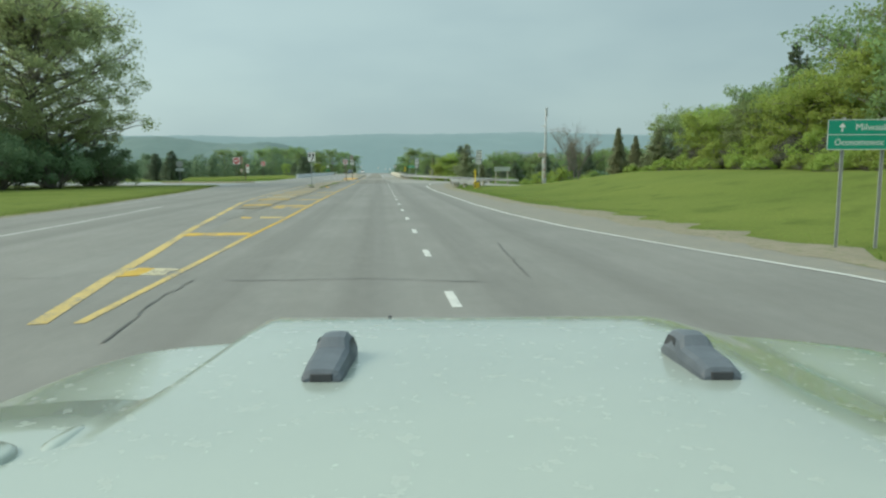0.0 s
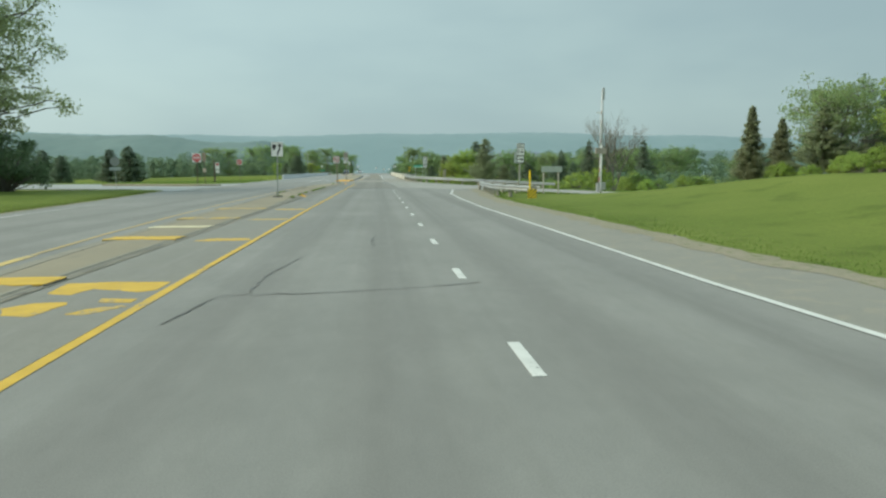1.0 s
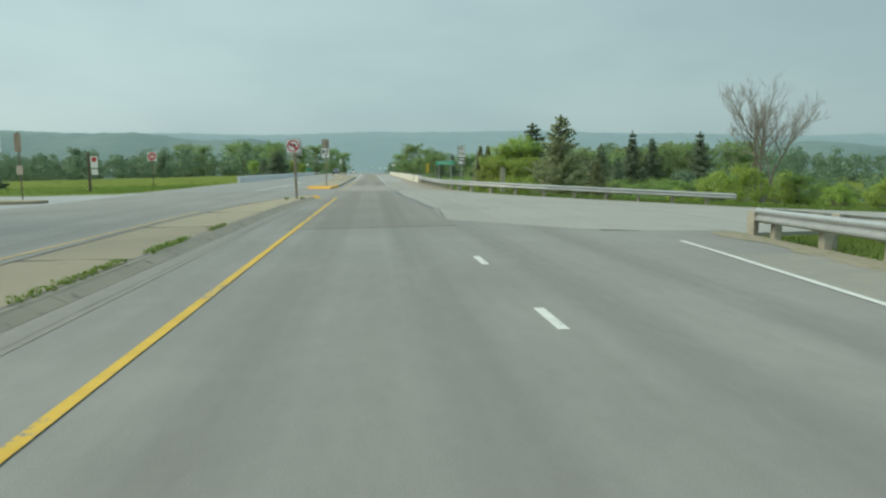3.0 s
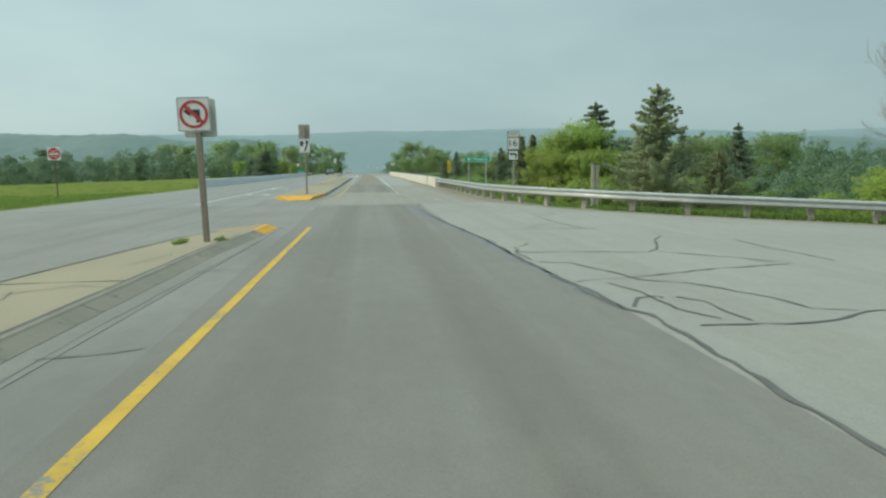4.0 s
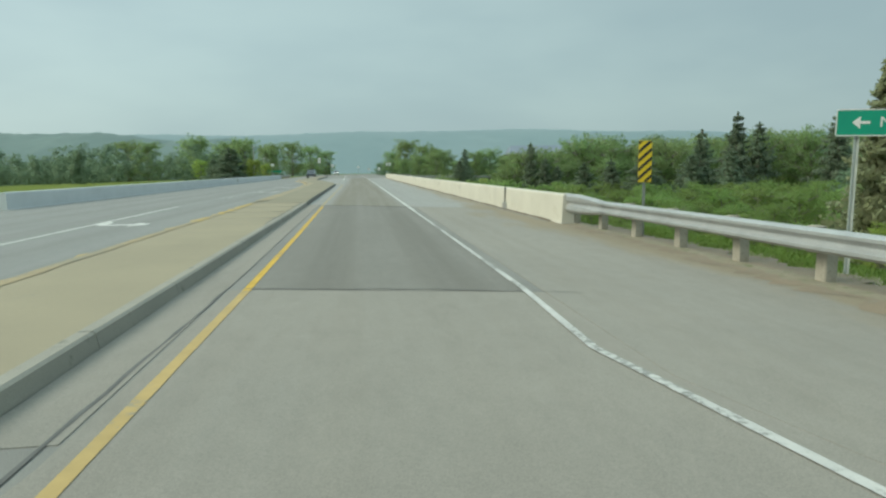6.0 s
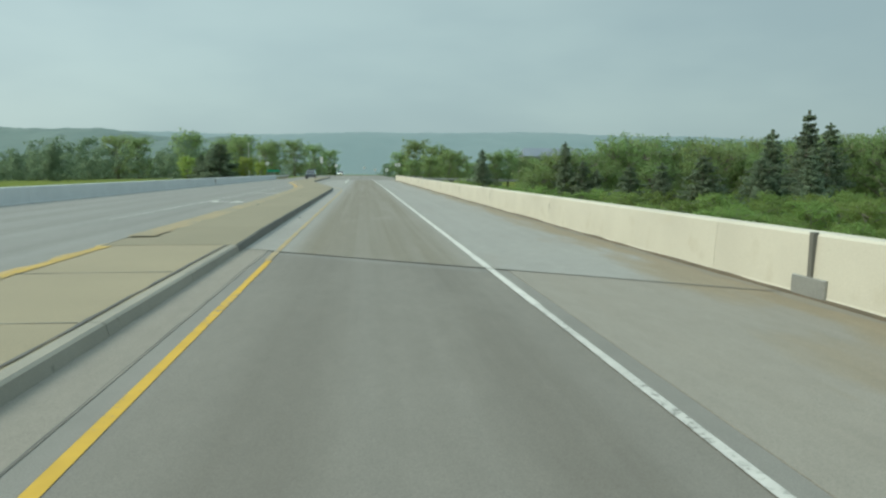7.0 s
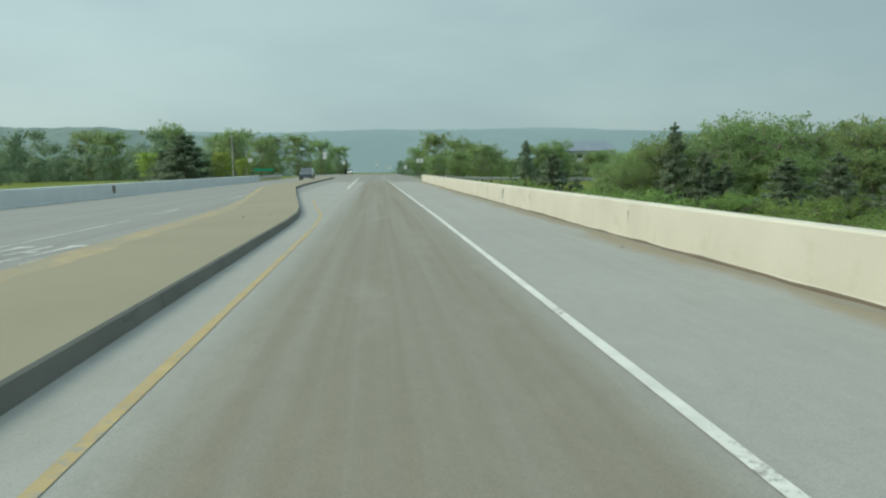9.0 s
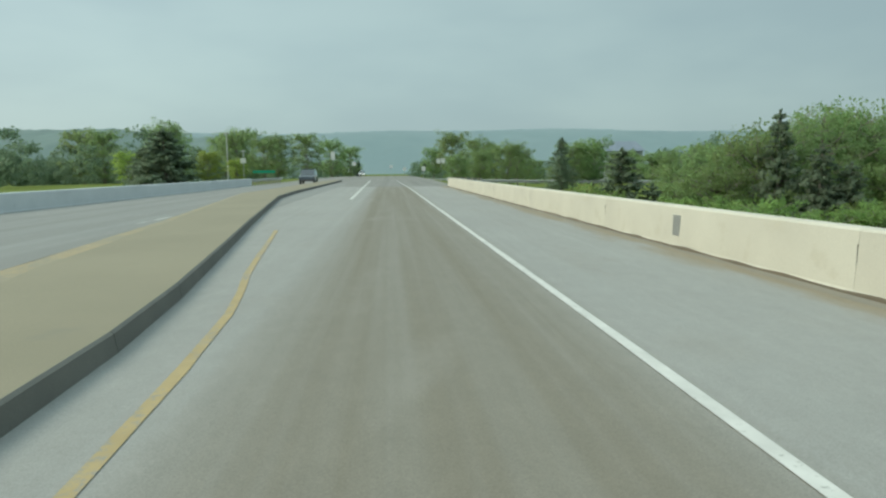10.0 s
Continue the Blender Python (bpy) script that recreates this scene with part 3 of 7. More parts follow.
LEFT_FAR = ((-160, 122.0), (-60, 107.0), (-29, 101.5), (-22, 101.5), (-18.5, 104.0), (-16.2, 108.0))
structure("pavement_side_street", across([-160, -100, -60, -45, -35, -29, -25, -22, -20.5, -19, -18.5, -17.4, -16.2], LEFT_NEAR, LEFT_FAR, lambda x: 0.004 + float(cross_fall(max(x, -19.0)))), SIDE,
          "pale grey side street joining the highway")
structure("pavement_far_street", across([4.9, 12, 25, 60, 140], ((4.9, 286.0), (140, 288.0)), ((4.9, 296.0), (140, 295.0)), lambda x: 0.006 - 0.02 * max(0, min(x - 5, 40))), SIDE,
          "pale side street beyond the bridge")

structure("pavement_far_street_left", across([-140, -100, -60, -40, -28, -20, -17.2], ((-140, 290.0), (-17.2, 284.0)), ((-140, 299.0), (-17.2, 295.0)), lambda x: -0.13 + 0.02 * min(0.0, x + 18)), SIDE,
          "pale side street beyond the far end of the bridge")
# Bridge deck, laid skew to the road at its near joint, and its two parapets.
deck = structure("pavement_bridge_deck", strip([0.0, 0.25, 0.5, 0.75, 1.0], lambda v: -6.2, lambda v: 4.0, lambda x, v: 0.006, 0.3, 20), DECK,
                 "grey bridge deck concrete, browned along the lane")
for v in deck.data.vertices:
    t = v.co.y
    near = 137.2 - 0.70 * v.co.x
    v.co.y = near + t * (236.5 - near)
deck_left = structure("pavement_bridge_deck_left", strip([0.0, 0.5, 1.0], lambda v: -17.3, lambda v: -6.25, lambda x, v: float(cross_fall(x)) + 0.006, 0.3, 12), DECK_LEFT,
                      "grey bridge deck concrete of the opposite lanes")
for v in deck_left.data.vertices:
    v.co.y = 104.5 + v.co.y * (252.0 - 104.5)


def parapet(name, x, y0, y1, face, mat, label, base=0.0, top=0.79):
    """A concrete parapet: sloping face to the road, chamfered top, cast in lengths with open joints."""
    ob = thing(name, pose(x, y0, base), label, "parapet")
    ob["kind"] = "structure"
    n = max(1, round((y1 - y0) / 9.2))
    step = (y1 - y0) / n
    s = face
    prof = [(0.0, -0.6), (0.0, 0.02), (s * 0.02, 0.06), (s * 0.055, top - 0.03), (s * 0.085, top), (s * 0.33, top), (s * 0.36, top - 0.03), (s * 0.38, -0.6)]
    m = Mesh()
    m.sweep([(0, 0.002, 0), (0, step - 0.004, 0)], prof)
    me = m.data("wall_length", mat)
    for k in range(n):
        part("wall_length", me, mat, ob, "", at=pose(0, k * step, 0))
    return ob, step


right_wall, right_step = parapet("bridge_parapet", 3.92, 127.2, 236.4, 1, WALL, "cream concrete bridge parapet with a stained foot")
left_wall, left_step = parapet("bridge_parapet", -17.35, 142.5, 252.5, -1, WALL_SHADE, "concrete bridge parapet with the blue-grey of shade in its colour", -0.13, 0.82)
tick = Mesh().box(0.034, 0.075, -0.004, 0.004, 0.06, 0.60).data("joint_filler", CURB_DARK)
for k in range(1, 12):
    if k != 1:
        part("joint_filler", tick, CURB_DARK, right_wall, "dark filler in the open joint", at=pose(0, k * right_step, 0))
m = Mesh().box(-0.012, 0.03, -0.16, 0.16, 0.22, 0.62, 0.01)
part("bronze_plate", m, SIGN_BACK, right_wall, "small grey plate fixed to the wall", at=pose(0.04, 186.7 - 127.2, 0))
m = Mesh().box(-0.03, 0.012, -0.24, 0.24, 0.20, 0.70, 0.01)
part("plate", m, POST_DARK, left_wall, "small dark plate fixed to the wall", at=pose(-0.04, 201.5 - 142.5, 0))
m = Mesh().box(-0.02, 0.05, -0.30, 0.30, 0.0, 0.26, 0.015)
part("joint_cover", m, SIGN_BACK, right_wall, "grey steel joint cover plate", at=pose(0, 134.1 - 127.2, 0))
m = Mesh().box(0.03, 0.10, -0.035, 0.035, 0.26, 0.80)
part("joint_filler", m, CURB_DARK, right_wall, "dark filler in the open joint", at=pose(-0.03, 134.1 - 127.2, 0))
shoulder_paving = Mesh().slab([(1.05, 103.9), (4.6, 103.9), (4.6, 128), (3.95, 128.5), (3.95, 134.5), (0.8, 136.6), (0.75, 114.5), (1.2, 112.6), (1.8, 109.8)], -0.1, 0.0065)
structure("pavement_shoulder", shoulder_paving, SHOULDER, "pale concrete shoulder leading to the bridge")
lane = Mesh().slab([(-3.26, 94.0), (-3.1, 74.0), (1.25, 74.6), (1.36, 82.2), (1.2, 86.0), (1.08, 89.0), (0.72, 95.0), (0.56, 99.0), (0.50, 103.3), (-3.28, 103.5), (-3.42, 99.0)], -0.1, 0.0075)
structure("pavement_lane", lane, LANE, "browned dark asphalt of the lane through the junction")
crossing = Mesh().slab([(-3.5, 103.6), (1.06, 103.42), (1.8, 109.8), (1.2, 112.6), (0.75, 114.5), (0.75, 117.8), (-3.12, 118.7), (-3.14, 113.6), (-3.72, 108.0)], -0.1, 0.0038)
structure("pavement_crossing", crossing, SHOULDER, "pale worn paving before the bridge approach")
approach = Mesh().slab([(-2.98, 118.72), (0.52, 117.87), (0.52, 136.4), (-2.98, 138.9)], -0.1, 0.0036)
structure("pavement_approach", approach, LANE, "browned dark asphalt of the bridge approach")
# Brown silt along the foot of the right parapet.
random.seed(5)
m = Mesh()
edge = []
yy = 128.0
while yy < 236:
    edge.append((3.90 - random.uniform(0.12, 0.26), yy))
    yy += random.uniform(0.25, 0.8)
m.v += [p for x, y in edge for p in ((3.905, y, 0.016), (x, y, 0.008))]
m.f += [(2 * k, 2 * k + 2, 2 * k + 3, 2 * k + 1) for k in range(len(edge) - 1)]
tagged(part("silt", m, ROAD_DUST, None), "brown silt along the foot of the parapet", "silt", kind="stuff")
# Dark wedge against the wall: silt, with the small shadow there coloured in.
m = Mesh()
rows = [(128.0 + 0.6 * k, random.uniform(0.03, 0.085), random.uniform(0.03, 0.06)) for k in range(181)]
m.v += [p for y, w, h in rows for p in ((3.935, y, h), (3.91 - w * 0.5, y, 0.6 * h + 0.006), (3.91 - w, y, 0.014))]
m.f += [(3 * k + j, 3 * k + 3 + j, 3 * k + 4 + j, 3 * k + 1 + j) for k in range(180) for j in (0, 1)]
tagged(part("silt", m, FOOT_SILT, None), "dark silt at the parapet foot with the wall's shadow in its colour", "silt", kind="stuff")


def island(name, right, left, y_list, top, mat_top, mat_curb, label, tilt=0.05, w=0.17):
    """A raised median: curb stones along both sides, a slab between them."""
    ob = thing(name, pose(0, 0, 0), label, "median")
    ob["kind"] = "structure"
    slabs = Mesh()
    n = len(y_list)
    for y in y_list:
        a, b, h = along(left, y), along(right, y), top(y)
        slabs.v += [(a + w, y, h - 0.006 + float(cross_fall(a))), ((a + b) / 2, y, h + 0.004), (b - w, y, h - 0.006), (a + w, y, -0.3), (b - w, y, -0.3)]
    for i in range(n - 1):
        k = 5 * i
        slabs.f += [(k, k + 1, k + 6, k + 5), (k + 1, k + 2, k + 7, k + 6), (k + 2, k + 4, k + 9, k + 7), (k, k + 5, k + 8, k + 3)]
    e = 5 * (n - 1)
    slabs.f += [(0, 3, 4, 2, 1), (e, e + 1, e + 2, e + 4, e + 3)]
    part("slab", slabs, mat_top, ob)
    for side, edge in ((1, right), (-1, left)):
        for i in range(n - 1):
            y0, y1 = y_list[i], y_list[i + 1]
            m = Mesh()
            for y in (y0 + 0.008, y1 - 0.008):
                x, h = float(along(edge, y)), top(y)
                f = float(cross_fall(x))
                m.v += [(x, y, f - 0.2), (x, y, f + 0.01), (x - side * tilt, y, f + h - 0.02), (x - side * (tilt + 0.03), y, f + h), (x - side * w, y, f + h), (x - side * w, y, f - 0.2)]
            m.f += [(k, (k + 1) % 6, 6 + (k + 1) % 6, 6 + k) for k in range(6)] + [(0, 1, 2, 3, 4, 5), (11, 10, 9, 8, 7, 6)]
            part("curb", m, mat_curb(i, y0, side), ob)
    return ob


ISLE_L = ((26, -5.75), (34, -6.25), (42, -6.5), (60, -6.7), (75, -6.85), (84, -6.5), (90, -5.6), (92.5, -4.7), (93.2, -4.25))
ISLE_R = ((26, -4.62), (40, -4.5), (60, -4.42), (80, -4.25), (88, -4.0), (92, -3.68), (93.2, -3.66))
isle_rows = [26.6, 29, 32, 35, 38, 41, 44, 47, 50, 53, 55.4, 57, 58.4, 60, 62, 65, 68, 71, 74]
isle_end = [74.01, 77, 80, 83, 86, 88, 90, 91.5, 92.5, 93.2]
median_near = island("median_near", ISLE_R, ISLE_L, isle_rows, lambda y: 0.03 + 0.08 * float(smooth01(44, 60, y)), SLAB_DIRTY,
                     lambda i, y, s: YELLOW_FRESH if s > 0 and 57 <= y < 58.4 else CURB_DIRTY, "raised dirty tan concrete median with weeds in its joints", 0.19, 0.30)
median_end = island("median_junction", ISLE_R, ISLE_L, isle_end, lambda y: 0.11, SLAB,
                    lambda i, y, s: YELLOW_FRESH if y > 91 else CURB_DIRTY, "raised pale tan concrete median end with a yellow rim at the junction", 0.19, 0.30)
# At the far one the curb stands darker and higher on the bridge.
ISLE2_L = ((108.7, -5.2), (110.6, -6.0), (118, -6.05), (160, -6.2), (183, -6.75), (194, -7.9), (218, -11.0), (272, -10.4))
ISLE2_R = ((108.7, -4.2), (110.6, -4.0), (113.9, -3.72), (121, -3.68), (139, -3.66), (178, -3.69), (180, -3.78), (182.5, -4.0), (187.5, -4.62), (193, -5.33), (211, -7.5), (220, -7.9), (272, -8.4))
rows2 = [108.7, 109.6, 110.6, 112, 113.9, 116, 118.5, 121, 124, 127, 130, 133, 136, 139.3]
rows3 = [139.31] + [139.3 + 3.4 * k for k in range(1, 13)] + [182.5, 187.5, 193, 199, 205, 211, 216, 220, 232, 245, 258, 272]
median_far = island("median_far", ISLE2_R, ISLE2_L, rows2, lambda y: 0.010 + 0.150 * float(smooth01(108.3, 111.0, y)) - 0.02 * float(smooth01(125, 131, y)), SLAB,
                    lambda i, y, s: YELLOW_FRESH if y < 110 or (y < 113 and s > 0) else CURB, "raised tan concrete median before the bridge", 0.025)
# Road side gets the darker curb: stain plus its shade, both as colour.
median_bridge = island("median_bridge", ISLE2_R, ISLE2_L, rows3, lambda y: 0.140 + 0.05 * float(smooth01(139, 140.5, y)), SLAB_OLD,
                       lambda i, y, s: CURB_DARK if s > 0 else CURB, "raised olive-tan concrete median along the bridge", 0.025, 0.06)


def edge_paint(y0, y1, width, mat, median, top):
    """Paint worn into the edge of a median on the side of the opposite lanes."""
    m, n = Mesh(), int((y1 - y0) / 0.6)
    for k in range(n + 1):
        y = y0 + (y1 - y0) * k / n
        a = float(along(ISLE2_L, y))
        z = top(y) + float(cross_fall(a))
        m.v += [(a + 0.05 + random.uniform(-0.015, 0.015), y, z), (a + 0.05 + width * random.uniform(0.85, 1.15), y, z)]
    m.f += [(2 * k, 2 * k + 1, 2 * k + 3, 2 * k + 2) for k in range(n)]
    part("edge_paint", m, mat, median)


edge_paint(112.5, 129.0, 0.20, YELLOW_GHOST, median_far, lambda y: 0.164 - 0.02 * float(smooth01(125, 131, y)))
edge_paint(129.0, 139.2, 0.20, YELLOW_WORN, median_far, lambda y: 0.164 - 0.02 * float(smooth01(125, 131, y)))
edge_paint(140.6, 219.0, 0.55, YELLOW_GHOST, median_bridge, lambda y: 0.189)
m = Mesh()
for k in range(6):
    y = 108.64 + 0.372 * k
    z = 0.034 + 0.150 * float(smooth01(108.3, 111.0, y))
    m.v += [(-5.24 - 0.36 * k / 2.6, y, z if k else 0.016), (-4.17 + 0.03 * k, y, z if k else 0.016)]
m.f += [(2 * k, 2 * k + 1, 2 * k + 3, 2 * k + 2) for k in range(5)]
part("painted_nose", m, YELLOW_FRESH, median_far, "yellow painted nose of the median")
for y in [121.0, 124.0, 127.0, 130.0, 133.0, 136.0]:
    m = Mesh().box(-5.98, -3.93, y - 0.007, y + 0.007, 0.09, 0.147)
    part("slab_joint", m, CURB, median_far)
for y in (62.5, 68.0, 74.0, 79.5, 84.5):
    m = Mesh().box(float(along(ISLE_L, y)) + 0.31, float(along(ISLE_R, y)) - 0.31, y - 0.012, y + 0.012, 0.05, 0.116)
    part("slab_joint", m, CURB_DARK, median_near if y < 74 else median_end)
nose = Mesh().slab([(-30, 94.2), (-24, 92.0), (-19, 90.6), (-17.2, 90.9), (-16.9, 91.8), (-18.0, 92.8), (-24, 93.9), (-30, 96.2)], -0.3, 0.03)
tagged(part("median_side_street", nose, SLAB, None), "pale concrete island at the side street mouth", "median", kind="structure")


# ---- paint on the road ----
def ribbon(points, width, z=0.006, step=1.2, wander=0.0):
    """A flat band along a line, laid just above the paving."""
    m, pts = Mesh(), []
    for (x0, y0), (x1, y1) in zip(points, points[1:]):
        n = max(1, int(math.hypot(x1 - x0, y1 - y0) / step))
        pts += [(x0 + (x1 - x0) * k / n, y0 + (y1 - y0) * k / n) for k in range(n)]
    pts.append(points[-1])
    rows = []
    for i, (x, y) in enumerate(pts):
        a, b = pts[max(i - 1, 0)], pts[min(i + 1, len(pts) - 1)]
        d = math.hypot(b[0] - a[0], b[1] - a[1]) or 1
        nx, ny = (b[1] - a[1]) / d, -(b[0] - a[0]) / d
        o = random.uniform(-wander, wander)
        w = width * (random.uniform(0.90, 1.08) if not wander else random.uniform(0.35, 1.25)) / 2
        for s in (-1, 1):
            px, py = x + nx * (o + s * w), y + ny * (o + s * w)
            rows.append((px, py, z + float(cross_fall(px)) + (float(side_fall(px)) if px > 5 and py > 72.5 else 0)))
    m.v += rows
    m.f += [(2 * k, 2 * k + 1, 2 * k + 3, 2 * k + 2) for k in range(len(pts) - 1)]
    return m


def ragged(outline, amp=0.05, step=0.16):
    """An outline with worn, uneven edges."""
    out = []
    for (x0, y0), (x1, y1) in zip(outline, outline[1:] + outline[:1]):
        n = max(1, int(math.hypot(x1 - x0, y1 - y0) / step))
        out += [(x0 + (x1 - x0) * k / n + random.uniform(-amp, amp), y0 + (y1 - y0) * k / n + random.uniform(-amp, amp)) for k in range(n)]
    return out


random.seed(11)
W = 0.115
part("edge_line_yellow", ribbon([(-3.0, 6.7), (-3.0, 9.2)], W), YELLOW_OLD, road)
part("edge_line_yellow", ribbon([(-3.0, 9.2), (-3.02, 15)], W * 1.02), YELLOW_OLD, road)
part("edge_line_yellow", ribbon([(-3.02, 15), (-2.97, 20), (-3.0, 30)], W * 1.05), YELLOW, road)
part("edge_line_yellow", ribbon([(-3.0, 30), (-3.0, 47), (-2.92, 60), (-2.86, 80), (-2.82, 93.1)], W, 0.0115), YELLOW, road)
part("edge_line_yellow", ribbon([(-3.22, 109.4), (-3.05, 111.2), (-2.95, 113), (-2.9, 118.6)], W * 0.85, 0.0085, 0.6), YELLOW_FADED, road)
part("edge_line_yellow", ribbon([(-2.9, 118.6), (-2.9, 126), (-2.95, 138)], W * 0.85, 0.0085), YELLOW, road)
part("edge_line_yellow", ribbon([(-2.98, 138), (-2.98, 176), (-3.1, 179.5), (-3.22, 181.5), (-3.38, 182.8), (-3.6, 184.2), (-3.86, 186.5), (-4.1, 188.8), (-4.4, 191.5)], W * 0.9, 0.012, 0.8), YELLOW_FAINT, road)
part("gore_line_yellow", ribbon([(-3.4, 6.7), (-3.85, 9.7), (-4.1, 11.9), (-4.9, 17.7), (-5.6, 23.9), (-6.3, 29.8), (-6.5, 32)], W * 1.6), YELLOW_OLD, road)
part("gore_line_yellow", ribbon([(-6.5, 32), (-6.8, 36), (-7.1, 42), (-7.3, 50), (-7.35, 60), (-7.2, 82)], W), YELLOW_FADED, road)
part("edge_line_yellow", ribbon([(-6.32, 111.5), (-6.38, 136), (-6.45, 160), (-6.75, 172), (-7.05, 184), (-8.1, 194.5), (-11.4, 219)], 0.42, 0.013, 0.5, 0.05), YELLOW_FADED, road)
part("edge_line_white", ribbon(EDGE_LINE, W, 0.009), WHITE, road)
part("edge_line_white", ribbon([(2.2, 106.2), (1.5, 110), (0.9, 112.6), (0.45, 115.3), (0.55, 118), (0.55, 134)], W * 0.7, 0.012), WHITE_WORN, road)
part("edge_line_white", ribbon([(0.55, 134), (0.5, 180), (0.2, 230), (-0.4, 278)], 0.115, 0.013), WHITE, road)
part("turn_lane_line", ribbon([(-3.55, 209.5), (-4.4, 277)], 0.16, 0.013), WHITE, road)
part("stop_line", ribbon([(-8.0, 281), (0.2, 280)], 0.5, 0.008), WHITE_WORN, road)
part("lane_line_left", ribbon([(-9.1, -20), (-9.05, 20), (-9.4, 29.5)], W), WHITE, road)
part("lane_line_left", ribbon([(-9.2, 107), (-9.2, 124), (-9.5, 141)], W, 0.012), WHITE, road)
part("edge_line_left", ribbon([(-12.2, 30), (-12.9, 42), (-13.6, 52)], W), WHITE_WORN, road)
dash = Mesh().box(-0.055, 0.055, -0.48, 0.48, 0.0, 0.006).data("lane_dash", WHITE)
for k in range(17):
    part("lane_dash", dash, WHITE, road, at=pose(0.82, -1.2 + 4.32 * k + 0.05 * math.sin(k), 0.001))
dash_l = Mesh().box(-0.055, 0.055, -1.5, 1.5, 0.0, 0.006).data("lane_dash", WHITE_WORN)
part("lane_line_left", ribbon([(-9.1, 148), (-8.9, 165), (-8.85, 180)], 0.09, 0.012), WHITE_WORN, road)
for y in (184.1, 196.3, 208.5):
    part("lane_dash", dash_l, WHITE_WORN, road, at=pose(-9.0, y, 0.007 + float(cross_fall(-9.0))))
# Old brownish paving within the gore.
gore = Mesh().slab([(-4.15, 15.0), (-3.06, 15.0), (-3.06, 52.0), (-4.44, 52.0), (-4.62, 27.4), (-5.35, 26.7), (-4.91, 23.8), (-4.53, 20.0), (-4.31, 17.8)], -0.1, 0.003)
part("gore_paving", gore, GORE, road)
# What is left of two cross bars: separate worn patches.
for outline, mat in (([(-4.38, 21.18), (-4.07, 21.14), (-4.18, 21.73), (-4.53, 21.93)], YELLOW), ([(-3.83, 21.25), (-3.21, 21.16), (-3.07, 21.43), (-3.22, 21.75), (-3.9, 21.92)], YELLOW_OLD),
                     ([(-4.39, 28.02), (-4.06, 27.91), (-3.97, 28.32), (-3.31, 28.02), (-3.12, 28.14), (-3.14, 28.75), (-3.92, 28.83), (-4.47, 28.76)], YELLOW), ([(-4.26, 26.78), (-3.94, 26.7), (-3.85, 27.29), (-3.9, 27.45), (-4.24, 27.42), (-4.46, 27.14)], YELLOW),
                     ([(-3.61, 26.77), (-3.43, 26.72), (-3.14, 27.11), (-3.21, 27.22), (-3.52, 27.01)], YELLOW), ([(-3.53, 27.41), (-3.15, 27.33), (-3.15, 27.57), (-3.6, 27.65)], YELLOW)):
    part("cross_bar", Mesh().slab(ragged(outline, 0.02), 0.0, 0.0065), mat, road)
# Cross bars of the painted gore, 6.1 m apart; the raised part carries its own.
for k, y in enumerate((10.1, 16.0, 21.7, 28.6, 34.3, 40.3, 45.5)):
    if k == 2:
        continue
    a = float(along(((6.7, -3.35), (11.9, -4.1), (17.7, -4.9), (23.9, -5.6), (29.8, -6.3), (42, -7.1), (50, -7.3)), y))
    right = [(-3.12, y - 0.22), (-3.1, y + 0.28)]
    if k < 3:
        b = a + (0.12, 0.12, 1.0)[k]
        m = Mesh().slab(ragged([(b, y - 0.32), (-3.12, y - 0.38), (-3.12, y + 0.30), (b - 0.1, y + 0.36)]), 0.0, 0.006)
        part("cross_bar", m, (CREAM, YELLOW, YELLOW_WORN)[k], road)
        m = Mesh().slab(ragged([(a + 0.06, y - 0.40), (a + 0.36, y - 0.36), (a + 0.30, y + 0.34), (a + 0.06, y + 0.42)]), 0.0, 0.009)
        part("cross_bar_end", m, YELLOW, road)
    else:
        m = Mesh().slab(ragged([(-4.28, y - 0.28), (-3.1, y - 0.26), (-3.2, y + 0.28), (-4.1, y + 0.24)]), 0.0, 0.006)
        if k > 3:
            part("cross_bar", m, YELLOW if k in (4, 6) else YELLOW_WORN, road)
        h = 0.03 + 0.08 * float(smooth01(44, 60, y))
        m = Mesh().slab(ragged([(float(along(ISLE_L, y)) + 0.05, y - 0.05), (-4.66, y - 0.10), (-4.66, y + 0.55), (float(along(ISLE_L, y)) + 0.05, y + 0.6)]), h - 0.01, h + 0.009)
        part("cross_bar", m, YELLOW if k in (3, 4) else YELLOW_WORN, median_near)
for y in (37.4,):
    h = 0.03 + 0.08 * float(smooth01(44, 60, y))
    m = Mesh().slab(ragged([(float(along(ISLE_L, y)) + 0.1, y - 0.2), (-4.75, y - 0.2), (-4.75, y + 0.35), (float(along(ISLE_L, y)) + 0.1, y + 0.35)]), h - 0.01, h + 0.008)
    part("faded_bar", m, CREAM, median_near)


def turn_arrow(x, y):
    """A left-turn arrow for oncoming traffic."""
    z = float(cross_fall(x)) + 0.013
    m = Mesh()
    for s in ([(-0.75, 0.75), (-0.95, 0.75), (-0.95, -0.25), (-0.55, -0.35), (-0.55, 0.05)], [(-0.95, -0.25), (-0.6, -0.75), (0.25, -0.75), (0.25, -0.35), (-0.55, -0.35)], [(0.2, 0.15), (0.2, -1.2), (0.95, -0.5)]):
        m.add([(x + px, y + py, z) for px, py in reversed(s)], [tuple(range(len(s)))])
    part("turn_arrow", m, WHITE, road)


for x, y in ((-8.0, 118.4), (-8.3, 131.0), (-7.8, 160.0)):
    turn_arrow(x, y)
